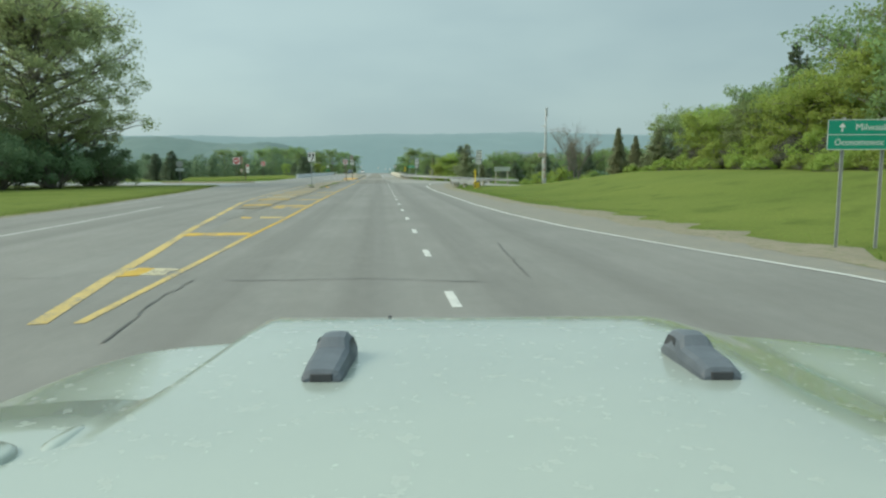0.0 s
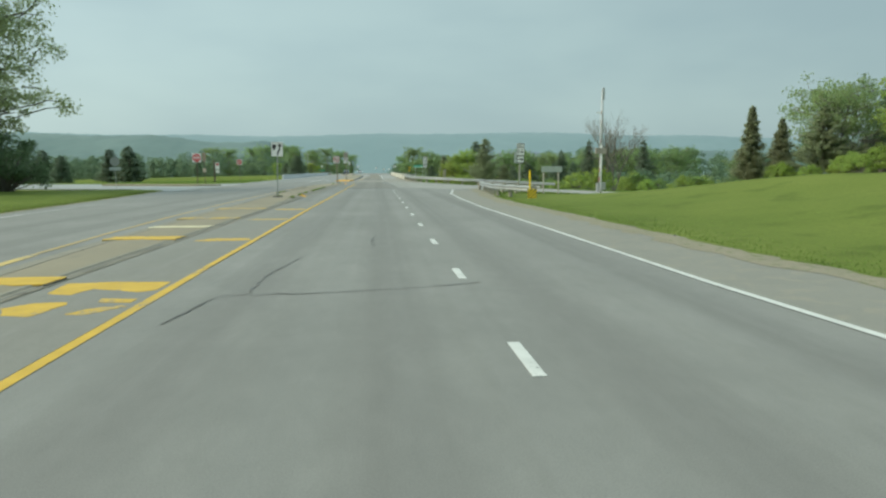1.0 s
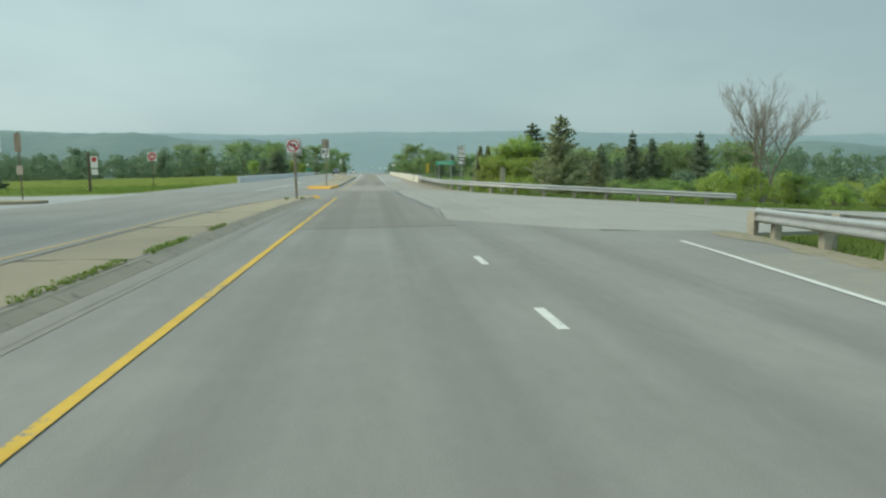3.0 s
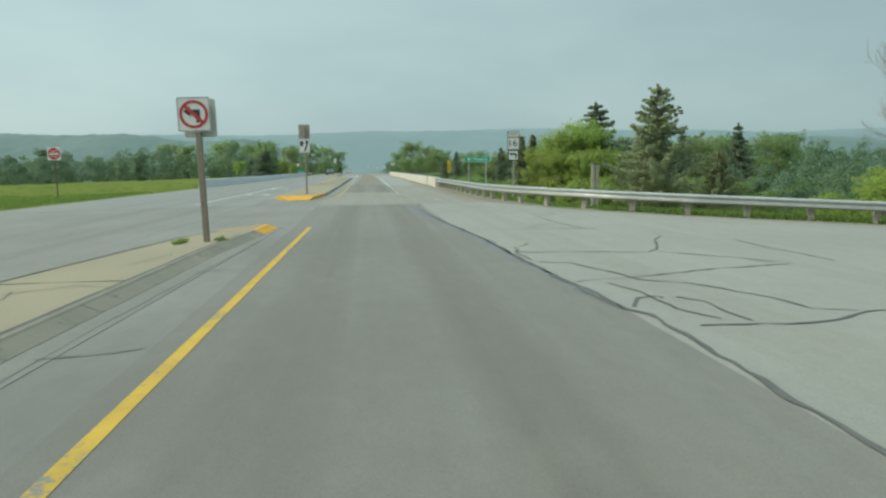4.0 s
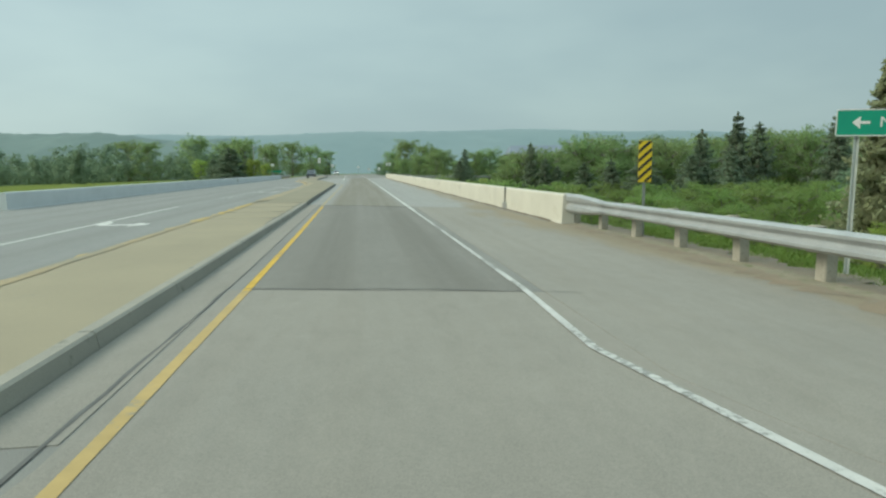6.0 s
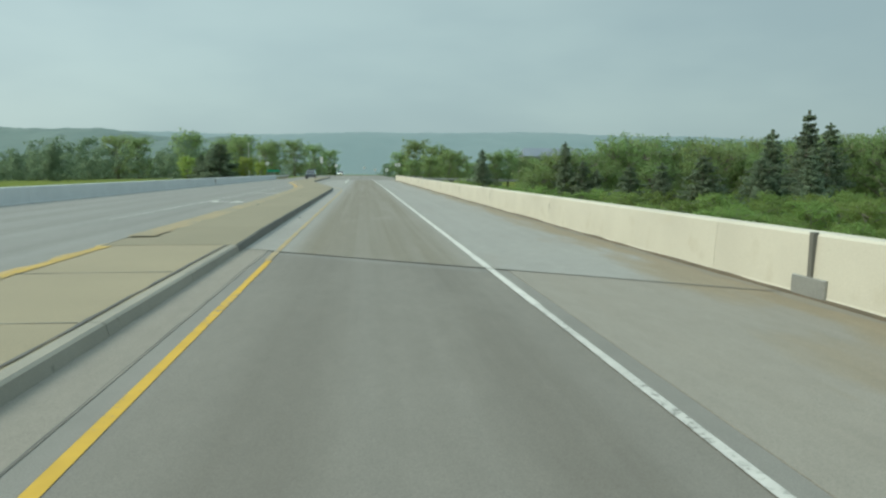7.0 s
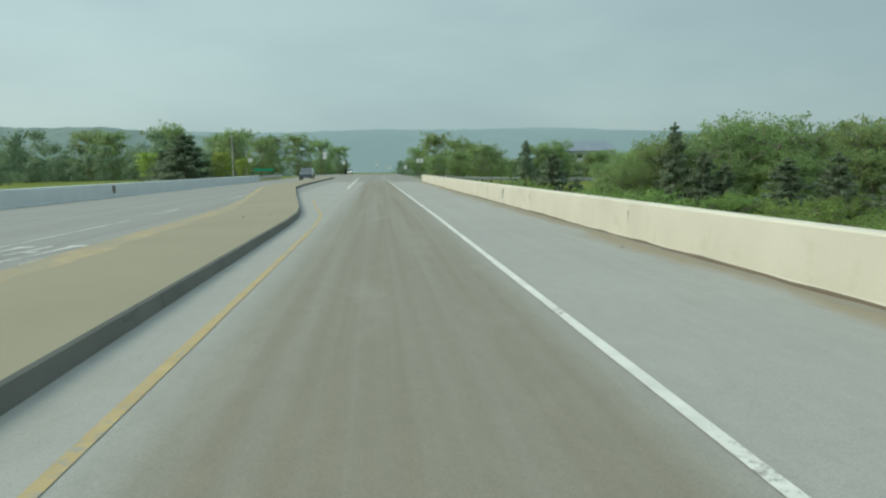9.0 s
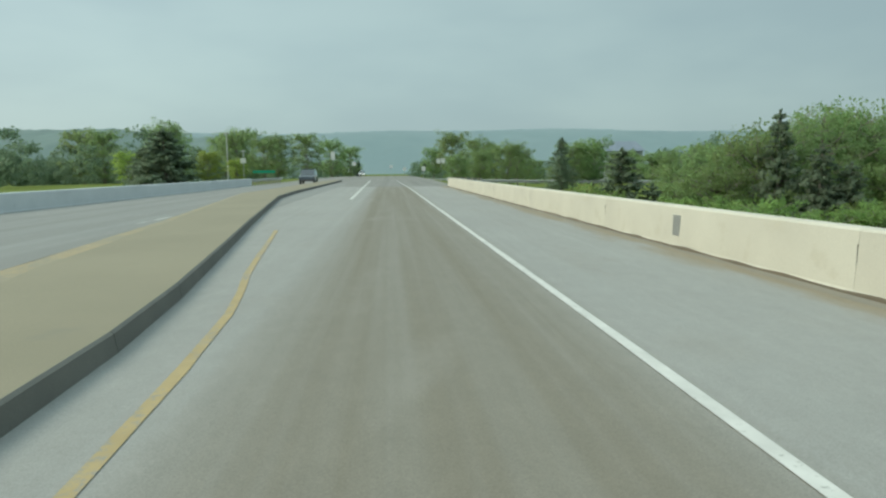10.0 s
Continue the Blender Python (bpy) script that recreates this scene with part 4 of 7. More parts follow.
for k in range(4):
    m = ribbon([(-8.6 + 0.5 * k, 170.3), (-8.35 + 0.5 * k, 173.0)], 0.12, 0.012)
    part("lettering_bar", m, WHITE_WORN, road)
    m = ribbon([(-8.5 + 0.5 * k, 172.9 - 0.9 * (k % 2)), (-8.15 + 0.5 * k, 172.9 - 0.9 * (k % 2))], 0.25, 0.0125)
    part("lettering_bar", m, WHITE_WORN, road)

# ---- cracks, seals and joints ----
CRACKS = (
    ((-2.60, 9.22), (-2.61, 8.26), (-2.61, 7.48), (-2.49, 6.72), (-2.46, 5.89)), ((-5.34, 9.66), (-4.54, 9.66)), ((-2.12, 9.11), (-0.28, 9.07), (1.54, 8.56)),
    ((2.38, 13.28), (2.05, 8.97)), ((-1.66, 31.2), (-1.94, 29.1), (-1.93, 27.8)), ((-2.37, 27.65), (-1.17, 27.71), (-0.13, 27.9), (1.02, 28.28)),
    ((-2.29, 27.47), (-2.47, 26.21)), ((-0.4, 34.6), (-0.5, 33.6), (-0.42, 32.7)),
    ((-4.3, 54.4), (-3.1, 54.3), (-1.7, 54.5)), ((-2.7, 70), (0.5, 70.4), (3.6, 70.1)), ((0.50, 112.2), (0.58, 111.7), (0.47, 111.2), (0.56, 110.8), (0.50, 110.4), (0.57, 110.0), (0.40, 109.65), (0.46, 109.4), (0.27, 109.1)),
    ((-2.95, 118.73), (-0.61, 118.25), (1.17, 117.65)), ((-3.27, 99.69), (-3.29, 101.56), (-3.52, 106.76)), ((-2.9, 103.4), (-1.09, 103.37), (0.31, 103.29)),
    ((-4.0, 81.2), (-3.2, 81.4)), ((-3.9, 85.8), (-3.0, 85.9)), ((-3.6, 94.0), (-3.15, 94.1)))
random.seed(3)
for c in CRACKS:
    part("sealed_crack", ribbon(c, 0.028, 0.0095, 0.18, 0.03), TAR, road)
APRON_CRACKS = (
    ((0.9, 104), (0.66, 101.4), (0.68, 97.0), (0.80, 93.6), (1.0, 91.3), (1.11, 88.4), (1.2, 85.9), (1.27, 84.0), (1.36, 83.4), (1.39, 82.2), (1.5, 81.9), (1.3, 78.0)),
    ((0.55, 99.4), (0.72, 95.0), (0.95, 91.6), (1.13, 89.1), (1.13, 86.4), (1.22, 84.4), (1.28, 82.8), (1.36, 82.2)),
    ((1.81, 88.2), (1.44, 87.7), (1.29, 86.9), (1.29, 85.9)), ((1.26, 87.0), (3.54, 86.5), (3.91, 87.0), (4.43, 88.3), (4.94, 89.1)),
    ((3.68, 86.5), (4.54, 85.6), (4.87, 85.0)), ((1.38, 83.9), (2.33, 84.1), (3.5, 84.5), (5.01, 84.8)),
    ((1.37, 85.7), (1.81, 85.5), (2.06, 84.7), (2.24, 83.9), (2.72, 83.5), (3.12, 82.7), (3.25, 81.9), (3.61, 81.7)),
    ((1.72, 83.7), (1.91, 83.0), (1.88, 82.1), (2.1, 81.6)), ((1.48, 82.3), (1.72, 82.7), (1.96, 82.8), (2.03, 82.7)),
    ((2.16, 82.7), (2.37, 82.4), (2.3, 81.7), (2.36, 81.5)), ((1.77, 81.4), (2.8, 81.3), (3.13, 81.4), (3.51, 81.6), (3.93, 81.7)),
    ((6.2, 88.4), (5.98, 86.9), (6.09, 86.0), (6.02, 85.2)), ((1.18, 91.5), (1.95, 91.3), (2.91, 91.1), (4.09, 90.9)),
    ((3.68, 95.7), (4.58, 96.7), (4.63, 95.9), (3.73, 95.1), (3.75, 92.7), (3.83, 91.0)), ((3.75, 92.7), (2.63, 91.7)), ((6.5, 95.5), (7.0, 94.2)),
    ((0.16, 103.2), (1.1, 103.2), (2.1, 102.9), (3.6, 102.7)), ((2.24, 102.8), (2.72, 101.3), (3.04, 100.1), (3.32, 99.8), (3.75, 99.9), (3.68, 99.7), (4.3, 98.6)),
    ((1.16, 99.1), (1.73, 99.2), (2.36, 99.4), (3.43, 99.6), (3.66, 99.2)))
for k, c in enumerate(APRON_CRACKS):
    part("sealed_crack", ribbon(c, 0.060 if k < 2 else 0.042, 0.014, 0.2, 0.03), TAR, road)
for line, width in ((((0.36, 103.2), (0.34, 101.5), (0.36, 99.6), (0.48, 97.0)), 0.42), (((0.48, 97.0), (0.66, 93.6), (0.86, 91.5), (1.04, 88.4), (1.12, 86.0)), 0.30), (((1.12, 86.0), (1.2, 84.0), (1.32, 82.2)), 0.16)):
    part("tar_patch", ribbon(line, width, 0.0095, 0.3, 0.05), DARK_PATCH, road)
part("deck_joint", ribbon([(-3.62, 139.74), (3.93, 134.45)], 0.055, 0.013), CURB_DARK, road)
part("gutter_joint", ribbon([(-4.1, 56), (-4.05, 70), (-3.95, 82), (-3.62, 90)], 0.03, 0.007, 0.4, 0.012), TAR, road)
part("gutter_joint", ribbon([(-3.78, 108.0), (-3.62, 109.4), (-3.4, 111.2), (-3.24, 113.5), (-3.16, 119)], 0.034, 0.0085, 0.4, 0.010), TAR, road)
part("gutter_joint", ribbon([(-3.16, 119), (-3.15, 121), (-3.2, 139)], 0.012, 0.0075, 0.4, 0.006), TAR, road)
part("gutter_joint", ribbon([(-4.62, 20), (-4.66, 27.4), (-4.6, 40), (-4.45, 56)], 0.035, 0.034, 0.4, 0.012), TAR, median_near)
# Pale gutter pan beside the near median.
gut = Mesh().slab([(-4.45, 56), (-4.0, 56), (-3.9, 80), (-3.6, 90), (-3.55, 93.5), (-3.7, 93.5), (-4.0, 89), (-4.27, 80)], -0.1, 0.0055)
part("gutter", gut, GORE, road)
pan = Mesh().slab([(-3.70, 113.9), (-3.16, 113.9), (-3.16, 139.6), (-3.66, 139.9)], -0.1, 0.0062)
part("gutter", pan, SHOULDER, road, "silted grey-brown gutter pan")
for c in (((-6.3, 83.9), (-5.5, 83.7), (-4.9, 84.2), (-4.4, 84.0)), ((-5.6, 82.7), (-5.35, 83.4), (-5.5, 83.9)), ((-5.9, 79.7), (-5.5, 80.2)), ((-6.2, 70.4), (-5.4, 70.9), (-4.9, 70.6)), ((-5.3, 76.6), (-5.6, 77.5), (-5.4, 78.6)), ((-4.9, 86.0), (-4.6, 87.2))):
    part("slab_crack", ribbon(c, 0.022, 0.118, 0.15, 0.03), TAR, median_near if c[0][1] < 74 else median_end)
# Dirt and moss in the joint between slab and curb.
part("dirt_joint", ribbon([(-3.90, 113.9), (-3.88, 121), (-3.89, 139.2)], 0.05, 0.146, 0.4, 0.012), TAR, median_far)
for side in (-1, 1):
    edge = ISLE_R if side > 0 else ISLE_L
    m = Mesh()
    for k in range(84):
        y = 49 + 0.5 * k
        h = 0.032 + 0.08 * float(smooth01(44, 60, y)) + (float(cross_fall(along(edge, y))) if side < 0 else 0)
        x = float(along(edge, y)) - side * 0.31
        m.v += [(x - random.uniform(0.015, 0.06), y, h), (x + random.uniform(0.01, 0.03), y, h)]
    m.f += [(2 * k, 2 * k + 1, 2 * k + 3, 2 * k + 2) for k in range(83)]
    part("dirt_joint", m, TAR, median_near)


# ---- gravel shoulders with ragged edges ----
def shoulder(name, edge, y0, y1, inner, outer, seed):
    random.seed(seed)
    m, y = Mesh(), y0
    while y < y1:
        x = float(along(edge, y))
        a, b = x - inner * random.uniform(0.6, 1.1), x + (outer(y) if callable(outer) else outer) * random.uniform(0.4, 1.3)
        if inner < 0:
            a, b = b, a
        za = 0.008 + float(cross_fall(a))
        mid = x
        zb, way = max(land(b, y), land(b + 0.4, y)), (1 if inner > 0 else -1)
        m.v += [(a, y, za), (mid, y, 0.015 + float(cross_fall(mid))), (b, y, zb + 0.006), (b + 0.35 * way, y, zb - 0.08)]
        y += random.uniform(0.35, 0.9)
    m.f += [(4 * k + j, 4 * k + j + 1, 4 * k + j + 5, 4 * k + j + 4) for k in range(len(m.v) // 4 - 1) for j in (0, 1, 2)]
    return tagged(part(name, m, GRAVEL, None), "brown gravel and silt along the grass edge", "gravel", kind="stuff")


shoulder("gravel_shoulder", ROAD_RIGHT, -20, 72, 0.75, lambda y: 1.25 - 0.85 * float(smooth01(20, 32, y)), 1)
shoulder("gravel_shoulder", ((101.5, 5.2), (104, 4.65), (107, 4.4), (127, 4.4)), 101.5, 127, 0.35, 1.1, 2)
random.seed(12)
m = ribbon([(4.75, 103.4), (4.45, 106.5), (4.4, 112), (4.42, 126.6)], 1.25, 0.010, 0.22, 0.08)
tagged(part("dirt_strip", m, SILT, None), "brown dirt under the guard rail", "dirt", kind="stuff")
m = ribbon([(4.55, 103.6), (5.0, 101.6), (5.6, 99.9), (6.9, 98.2), (9.2, 96.5), (13.7, 94.4), (20, 92.0)], 0.95, 0.012, 0.6, 0.10)
tagged(part("gravel_shoulder", m, GRAVEL, None), "sandy gravel along the foot of the guard rail", "gravel", kind="stuff")
shoulder("gravel_shoulder", ROAD_LEFT, -20, 74, -0.2, -0.6, 3)


# ---- steel beam guard rails ----
def beam_profile():
    """The W of a guard rail seen end on: offset to the traffic side, height."""
    front = [(0.0, 0.40), (0.035, 0.415), (0.08, 0.445), (0.08, 0.485), (0.03, 0.525), (0.015, 0.555), (0.03, 0.585), (0.08, 0.625), (0.08, 0.665), (0.035, 0.695), (0.0, 0.71)]
    return [(-o, h) for o, h in front] + [(-o + 0.006, h) for o, h in reversed(front)]


def resample(pts, step):
    out, left = [pts[0]], step
    for a, b in zip(pts, pts[1:]):
        d = math.dist(a, b)
        while left <= d:
            t = left / d
            out.append(tuple(p + (q - p) * t for p, q in zip(a, b)))
            left += step
        left -= d
    return out


def guard_rail(label, pts, flip, drop_last=False, step=1.9):
    """Beam on blocks and short timber posts. flip: +1 with the traffic on the left of the path."""
    x0, y0 = pts[0]
    ob = thing("guard_rail", pose(x0, y0, -0.03), label, "guard rail")
    base = Vector((x0, y0, -0.03))
    ground = [(x, y, -0.03 + (float(side_fall(x)) if x > 0 else float(cross_fall(x)))) for x, y in pts]
    fine = resample(ground, 0.38)
    m = Mesh()
    path = [(x - base.x, y - base.y, z - base.z + 0.04) for x, y, z in fine]
    if drop_last:
        for k in range(1, 7):
            x, y, z = path[-k]
            path[-k] = (x, y, z - 0.06 * (6 - k) ** 1.2 / 6)
    prof = [(flip * o, h) for o, h in beam_profile()]
    m.sweep(path, prof)
    part("beam", m, GALV, ob, smooth=False)
    post = Mesh().box(-0.085, 0.085, -0.10, 0.10, -0.9, 0.70, 0.012).data("post", POST)
    block = Mesh().box(-0.075, 0.075, -0.09, 0.09, 0.38, 0.72, 0.01).data("block", POST)
    spots = resample(ground, step)
    for k, (x, y, z) in enumerate(spots):
        a, b = spots[max(k - 1, 0)], spots[min(k + 1, len(spots) - 1)]
        d = math.hypot(b[0] - a[0], b[1] - a[1]) or 1
        nx, ny = flip * (b[1] - a[1]) / d, -flip * (b[0] - a[0]) / d
        turn = math.degrees(math.atan2(ny, nx))
        part("block", block, POST, ob, at=pose(x - base.x + nx * 0.10, y - base.y + ny * 0.10, z - base.z + 0.04, 0, 0, turn))
        part("post", post, POST, ob, at=pose(x - base.x + nx * 0.265, y - base.y + ny * 0.265, z - base.z, 0, random.uniform(-1.5, 1.5), turn))
    return ob


random.seed(21)
corner_rail = guard_rail("galvanised guard rail on timber posts curving round the ramp corner", [(4.12, 127.3), (4.2, 120), (4.2, 112), (4.25, 107), (4.6, 103.4), (5.2, 101.4), (6.0, 99.9), (7.4, 98.4), (9.6, 96.9), (14, 94.9), (20, 92.6)], -1)
m = Mesh()
for y, tall in ((0.12, 1.62), (-1.1, 1.62), (-1.9, 1.35), (-2.7, 1.0)):
    m.v += [(o - 0.014 + 0.01 * (y + 2.7) / 2.8 - 0.011 * y, y, 0.04 + 0.555 + (z - 0.555) * tall) for o, z in beam_profile()]
m.f += [(22 * i + k, 22 * i + (k + 1) % 22, 22 * i + 22 + (k + 1) % 22, 22 * i + 22 + k) for i in range(3) for k in range(22)]
part("transition_beam", m, GALV, corner_rail, "flared beam end bolted to the parapet")
guard_rail("galvanised guard rail on timber posts flaring into the grass", [(8.3, 56.3), (7.4, 57.3), (6.85, 58.6), (6.7, 60), (6.9, 63), (7.15, 65.5), (7.5, 69), (7.75, 71.4)], 1)
guard_rail("galvanised guard rail seen from its back behind the first", [(7.95, 71.5), (8.6, 69.5), (9.6, 66.5), (10.6, 63.5)], 1)
guard_rail("weathered guard rail beyond the bridge parapet", [(-17.4, 252.8), (-17.3, 262), (-17.6, 276)], -1)
guard_rail("weathered guard rail beyond the bridge parapet", [(4.0, 237.0), (4.8, 246), (7.0, 256), (11, 262)], 1)


# ---- signs ----
def sign_post(ob, x, z0, z1, mat=STEEL_GREY, w=0.032, depth=0.03, y=0.03, name="post"):
    """A U-channel post with its bolts, behind the plates."""
    m = Mesh()
    prof = [(-w, 0), (-w * 0.6, 0), (-w * 0.45, depth), (w * 0.45, depth), (w * 0.6, 0), (w, 0), (w, 0.004), (w * 0.7, 0.005), (w * 0.55, depth + 0.006), (-w * 0.55, depth + 0.006), (-w * 0.7, 0.005), (-w, 0.004)]
    v = [(x + a, y + b, z) for z in (z0, z1) for a, b in prof]
    n = len(prof)
    m.add(v, [(k, (k + 1) % n, n + (k + 1) % n, n + k) for k in range(n)] + [tuple(range(n)), tuple(reversed(range(n, 2 * n)))])
    return part(name, m, mat, ob)


def wood_post(ob, x, z0, z1, mat=POST, r=0.05, y=0.07):
    return part("post", Mesh().box(x - r, x + r, y - r, y + r, z0, z1, 0.008), mat, ob)


def panel(ob, cx, z0, w, h, face, back=SIGN_BACK, edge=None, r=0.04, y=0.0, inset=0.016, band=0.016, name="plate"):
    """A sign plate: thin aluminium, sheeting on its front, a border line."""
    base = part(name, Mesh().plate(rounded(cx - w / 2, cx + w / 2, z0, z0 + h, r), y + 0.002, y + 0.005), back, ob)
    part("face", Mesh().plate(rounded(cx - w / 2, cx + w / 2, z0, z0 + h, r), y - 0.001, y + 0.002), face, base)
    if edge:
        o = rounded(cx - w / 2 + inset, cx + w / 2 - inset, z0 + inset, z0 + h - inset, max(r - inset * 0.5, 0.01))
        i = rounded(cx - w / 2 + inset + band, cx + w / 2 - inset - band, z0 + inset + band, z0 + h - inset - band, max(r - inset * 0.5 - band, 0.006))
        part("border", ring_shape(Mesh(), o, i, y - 0.004, y - 0.001), edge, base)
    return base


def legend(base, outline, mat, y=-0.0045, name="symbol"):
    return part(name, Mesh().plate(outline, y, y + 0.0035), mat, base)


def at_ground(x, y, turn=0.0, dz=0.0, lean=0.0):
    return pose(x, y, land(x, y) + dz, 0, lean, turn)


def keep_right_face(ob, z0, w=0.61, h=0.76):
    b = panel(ob, 0, z0, w, h, SIGN_WHITE, edge=SIGN_BLACK, inset=0.012, band=0.008)
    k = w / 0.61
    shield = [(-0.24, 0.62), (-0.05, 0.62), (-0.05, 0.50), (-0.075, 0.40), (-0.145, 0.32), (-0.215, 0.40), (-0.24, 0.50)]
    legend(b, [(x * k, z0 + z * h / 0.76) for x, z in reversed(shield)], SIGN_BLACK, name="island_symbol")
    m = Mesh()
    body_l = [(-0.01, 0.08), (-0.01, 0.16), (0.005, 0.24), (0.07, 0.34), (0.095, 0.42), (0.095, 0.52)]
    body_r = [(0.07, 0.08), (0.07, 0.16), (0.085, 0.22), (0.15, 0.32), (0.175, 0.41), (0.175, 0.52)]
    for (a, b0), (c, d) in zip(zip(body_l, body_r), list(zip(body_l, body_r))[1:]):
        m.plate([(a[0] * k, z0 + a[1] * h / 0.76), (b0[0] * k, z0 + b0[1] * h / 0.76), (d[0] * k, z0 + d[1] * h / 0.76), (c[0] * k, z0 + c[1] * h / 0.76)], -0.0045, -0.001)
    m.plate([(x * k, z0 + z * h / 0.76) for x, z in ((0.02, 0.52), (0.25, 0.52), (0.135, 0.71))], -0.0045, -0.001)
    part("arrow", m, SIGN_BLACK, b)
    return b


def route_sign(x, y, direction, turn_left, z16, posts, category="sign"):
    ob = thing("route_sign", at_ground(x, y), "white route marker %s 16 with a turn arrow" % direction.title(), category)
    z0 = land(x, y)
    zb = z16 - z0
    for px in posts:
        sign_post(ob, px, -0.3, zb + 0.55, SIGN_GREY)
    a = panel(ob, 0, zb + 0.315, 0.61, 0.30, SIGN_WHITE, edge=SIGN_BLACK, inset=0.0, band=0.022, name="direction_plate")
    lettering(direction, 0.2, 0.46, (0, -0.003, zb + 0.462), SIGN_BLACK, a)
    b = panel(ob, 0, zb - 0.305, 0.61, 0.61, SIGN_WHITE, edge=SIGN_BLACK, inset=0.0, band=0.022, name="number_plate")
    lettering("16", 0.46, 0.40, (0, -0.003, zb), SIGN_BLACK, b)
    c = panel(ob, 0, zb - 0.86, 0.56, 0.54, SIGN_WHITE, edge=SIGN_BLACK, inset=0.0, band=0.045, name="arrow_plate")
    zc = zb - 0.59
    if turn_left:
        legend(c, [(0.10, zc - 0.16), (0.17, zc - 0.16), (0.17, zc + 0.10), (0.10, zc + 0.10)], SIGN_BLACK, name="arrow")
        legend(c, [(-0.10, zc + 0.03), (0.10, zc + 0.03), (0.10, zc + 0.10), (-0.10, zc + 0.10)], SIGN_BLACK, name="arrow")
        legend(c, [(-0.08, zc - 0.03), (-0.08, zc + 0.16), (-0.20, zc + 0.065)], SIGN_BLACK, name="arrow")
    else:
        legend(c, [(-0.19, zc - 0.03), (0.08, zc - 0.03), (0.08, zc + 0.03), (-0.19, zc + 0.03)], SIGN_BLACK, name="arrow")
        legend(c, [(0.06, zc - 0.10), (0.20, zc), (0.06, zc + 0.10)], SIGN_BLACK, name="arrow")
    return ob


route_sign(10.29, 68.33, "WEST", False, 2.86, (-0.02,))
ob = thing("sign_back", at_ground(10.42, 69.5, 8, 0, 1.5), "bare grey back of a road sign on a weathered post", "sign")
wood_post(ob, 0.0, -0.3, 3.62, POST, 0.04, 0.03)
panel(ob, -0.17, 2.24, 0.58, 0.86, SIGN_GREY, SIGN_BACK, name="plate", y=-0.03)
route_sign(6.04, 108.53, "EAST", True, 2.68, (0.0,))

# Keep-right signs on the two medians.
ob = thing("keep_right_sign", pose(-5.61, 55.15, 0.10, 0, 1.0, 0), "white median traffic sign with a curved arrow on a slim post", "sign", "keep-right signs")
sign_post(ob, 0, 0.0, 2.86, STEEL_GREY)
keep_right_face(ob, 2.12)
part("footing", Mesh().box(-0.22, 0.22, -0.2, 0.25, -0.03, 0.06, 0.03), CURB_DARK, ob)
ob = thing("keep_right_sign", pose(-4.78, 113.57, 0.16, 0, 0.5, 2), "white median traffic sign under a bare sign back, timber post", "sign", "keep-right signs")
wood_post(ob, 0.06, 0.0, 3.70, POST_BROWN, 0.045, 0.07)
keep_right_face(ob, 2.30, 0.61, 0.78)
panel(ob, 0, 3.08, 0.61, 0.78, SIGN_BROWN, SIGN_BACK, name="upper_plate", y=0.13)
part("footing", Mesh().box(-0.10, 0.22, -0.05, 0.22, -0.01, 0.02, 0.01), CURB_DARK, ob)

# No-left-turn sign, with a second plate behind it.
ob = thing("no_left_turn_sign", pose(-4.55, 89.1, 0.10, 0, -1.0, 1), "white turn-ban sign with a red ring on a timber post", "sign")
wood_post(ob, 0.05, 0.0, 2.8, POST_BROWN, 0.055, 0.07)
b = panel(ob, 0, 2.17, 0.62, 0.66, SIGN_WHITE, edge=SIGN_BLACK, inset=0.012, band=0.008)
z = 2.50
part("arrow", Mesh().plate([(0.04, z - 0.16), (0.12, z - 0.16), (0.12, z + 0.09), (0.04, z + 0.09)], -0.0045, -0.001).plate([(-0.08, z + 0.02), (0.04, z + 0.02), (0.04, z + 0.09), (-0.08, z + 0.09)], -0.0045, -0.001)
     .plate([(-0.06, z - 0.05), (-0.06, z + 0.16), (-0.19, z + 0.055)], -0.0045, -0.001), SIGN_BLACK, b)
part("red_ring", ring_shape(Mesh(), circle(0, z, 0.27), circle(0, z, 0.215), -0.007, -0.004), SIGN_RED, b)
part("red_bar", Mesh().plate([(-0.19, z + 0.14), (-0.14, z + 0.19), (0.19, z - 0.14), (0.14, z - 0.19)], -0.0075, -0.004), SIGN_RED, b)
panel(ob, 0.08, 2.06, 0.62, 0.74, SIGN_GREY, SIGN_BACK, name="rear_plate", y=0.13)


def do_not_enter(x, y, zc, size, label, turn=0.0, extra=True):
    g = land(x, y)
    ob = thing("do_not_enter_sign", at_ground(x, y, turn), label, "sign", "do-not-enter signs")
    z = zc - g
    sign_post(ob, 0, -0.3, z + 0.3, POST_DARK, 0.04)
    b = panel(ob, 0, z - size / 2, size, size, SIGN_WHITE, edge=None, r=0.05)
    legend(b, circle(0, z, size * 0.46), SIGN_RED, -0.004, "red_disc")
    legend(b, [(-size * 0.36, z - size * 0.07), (size * 0.36, z - size * 0.07), (size * 0.36, z + size * 0.07), (-size * 0.36, z + size * 0.07)], SIGN_WHITE, -0.0065, "white_bar")
    lettering("DO NOT", size * 0.2, size * 0.5, (0, -0.006, z + size * 0.22), SIGN_WHITE, b)
    lettering("ENTER", size * 0.2, size * 0.5, (0, -0.006, z - size * 0.22), SIGN_WHITE, b)
    return ob


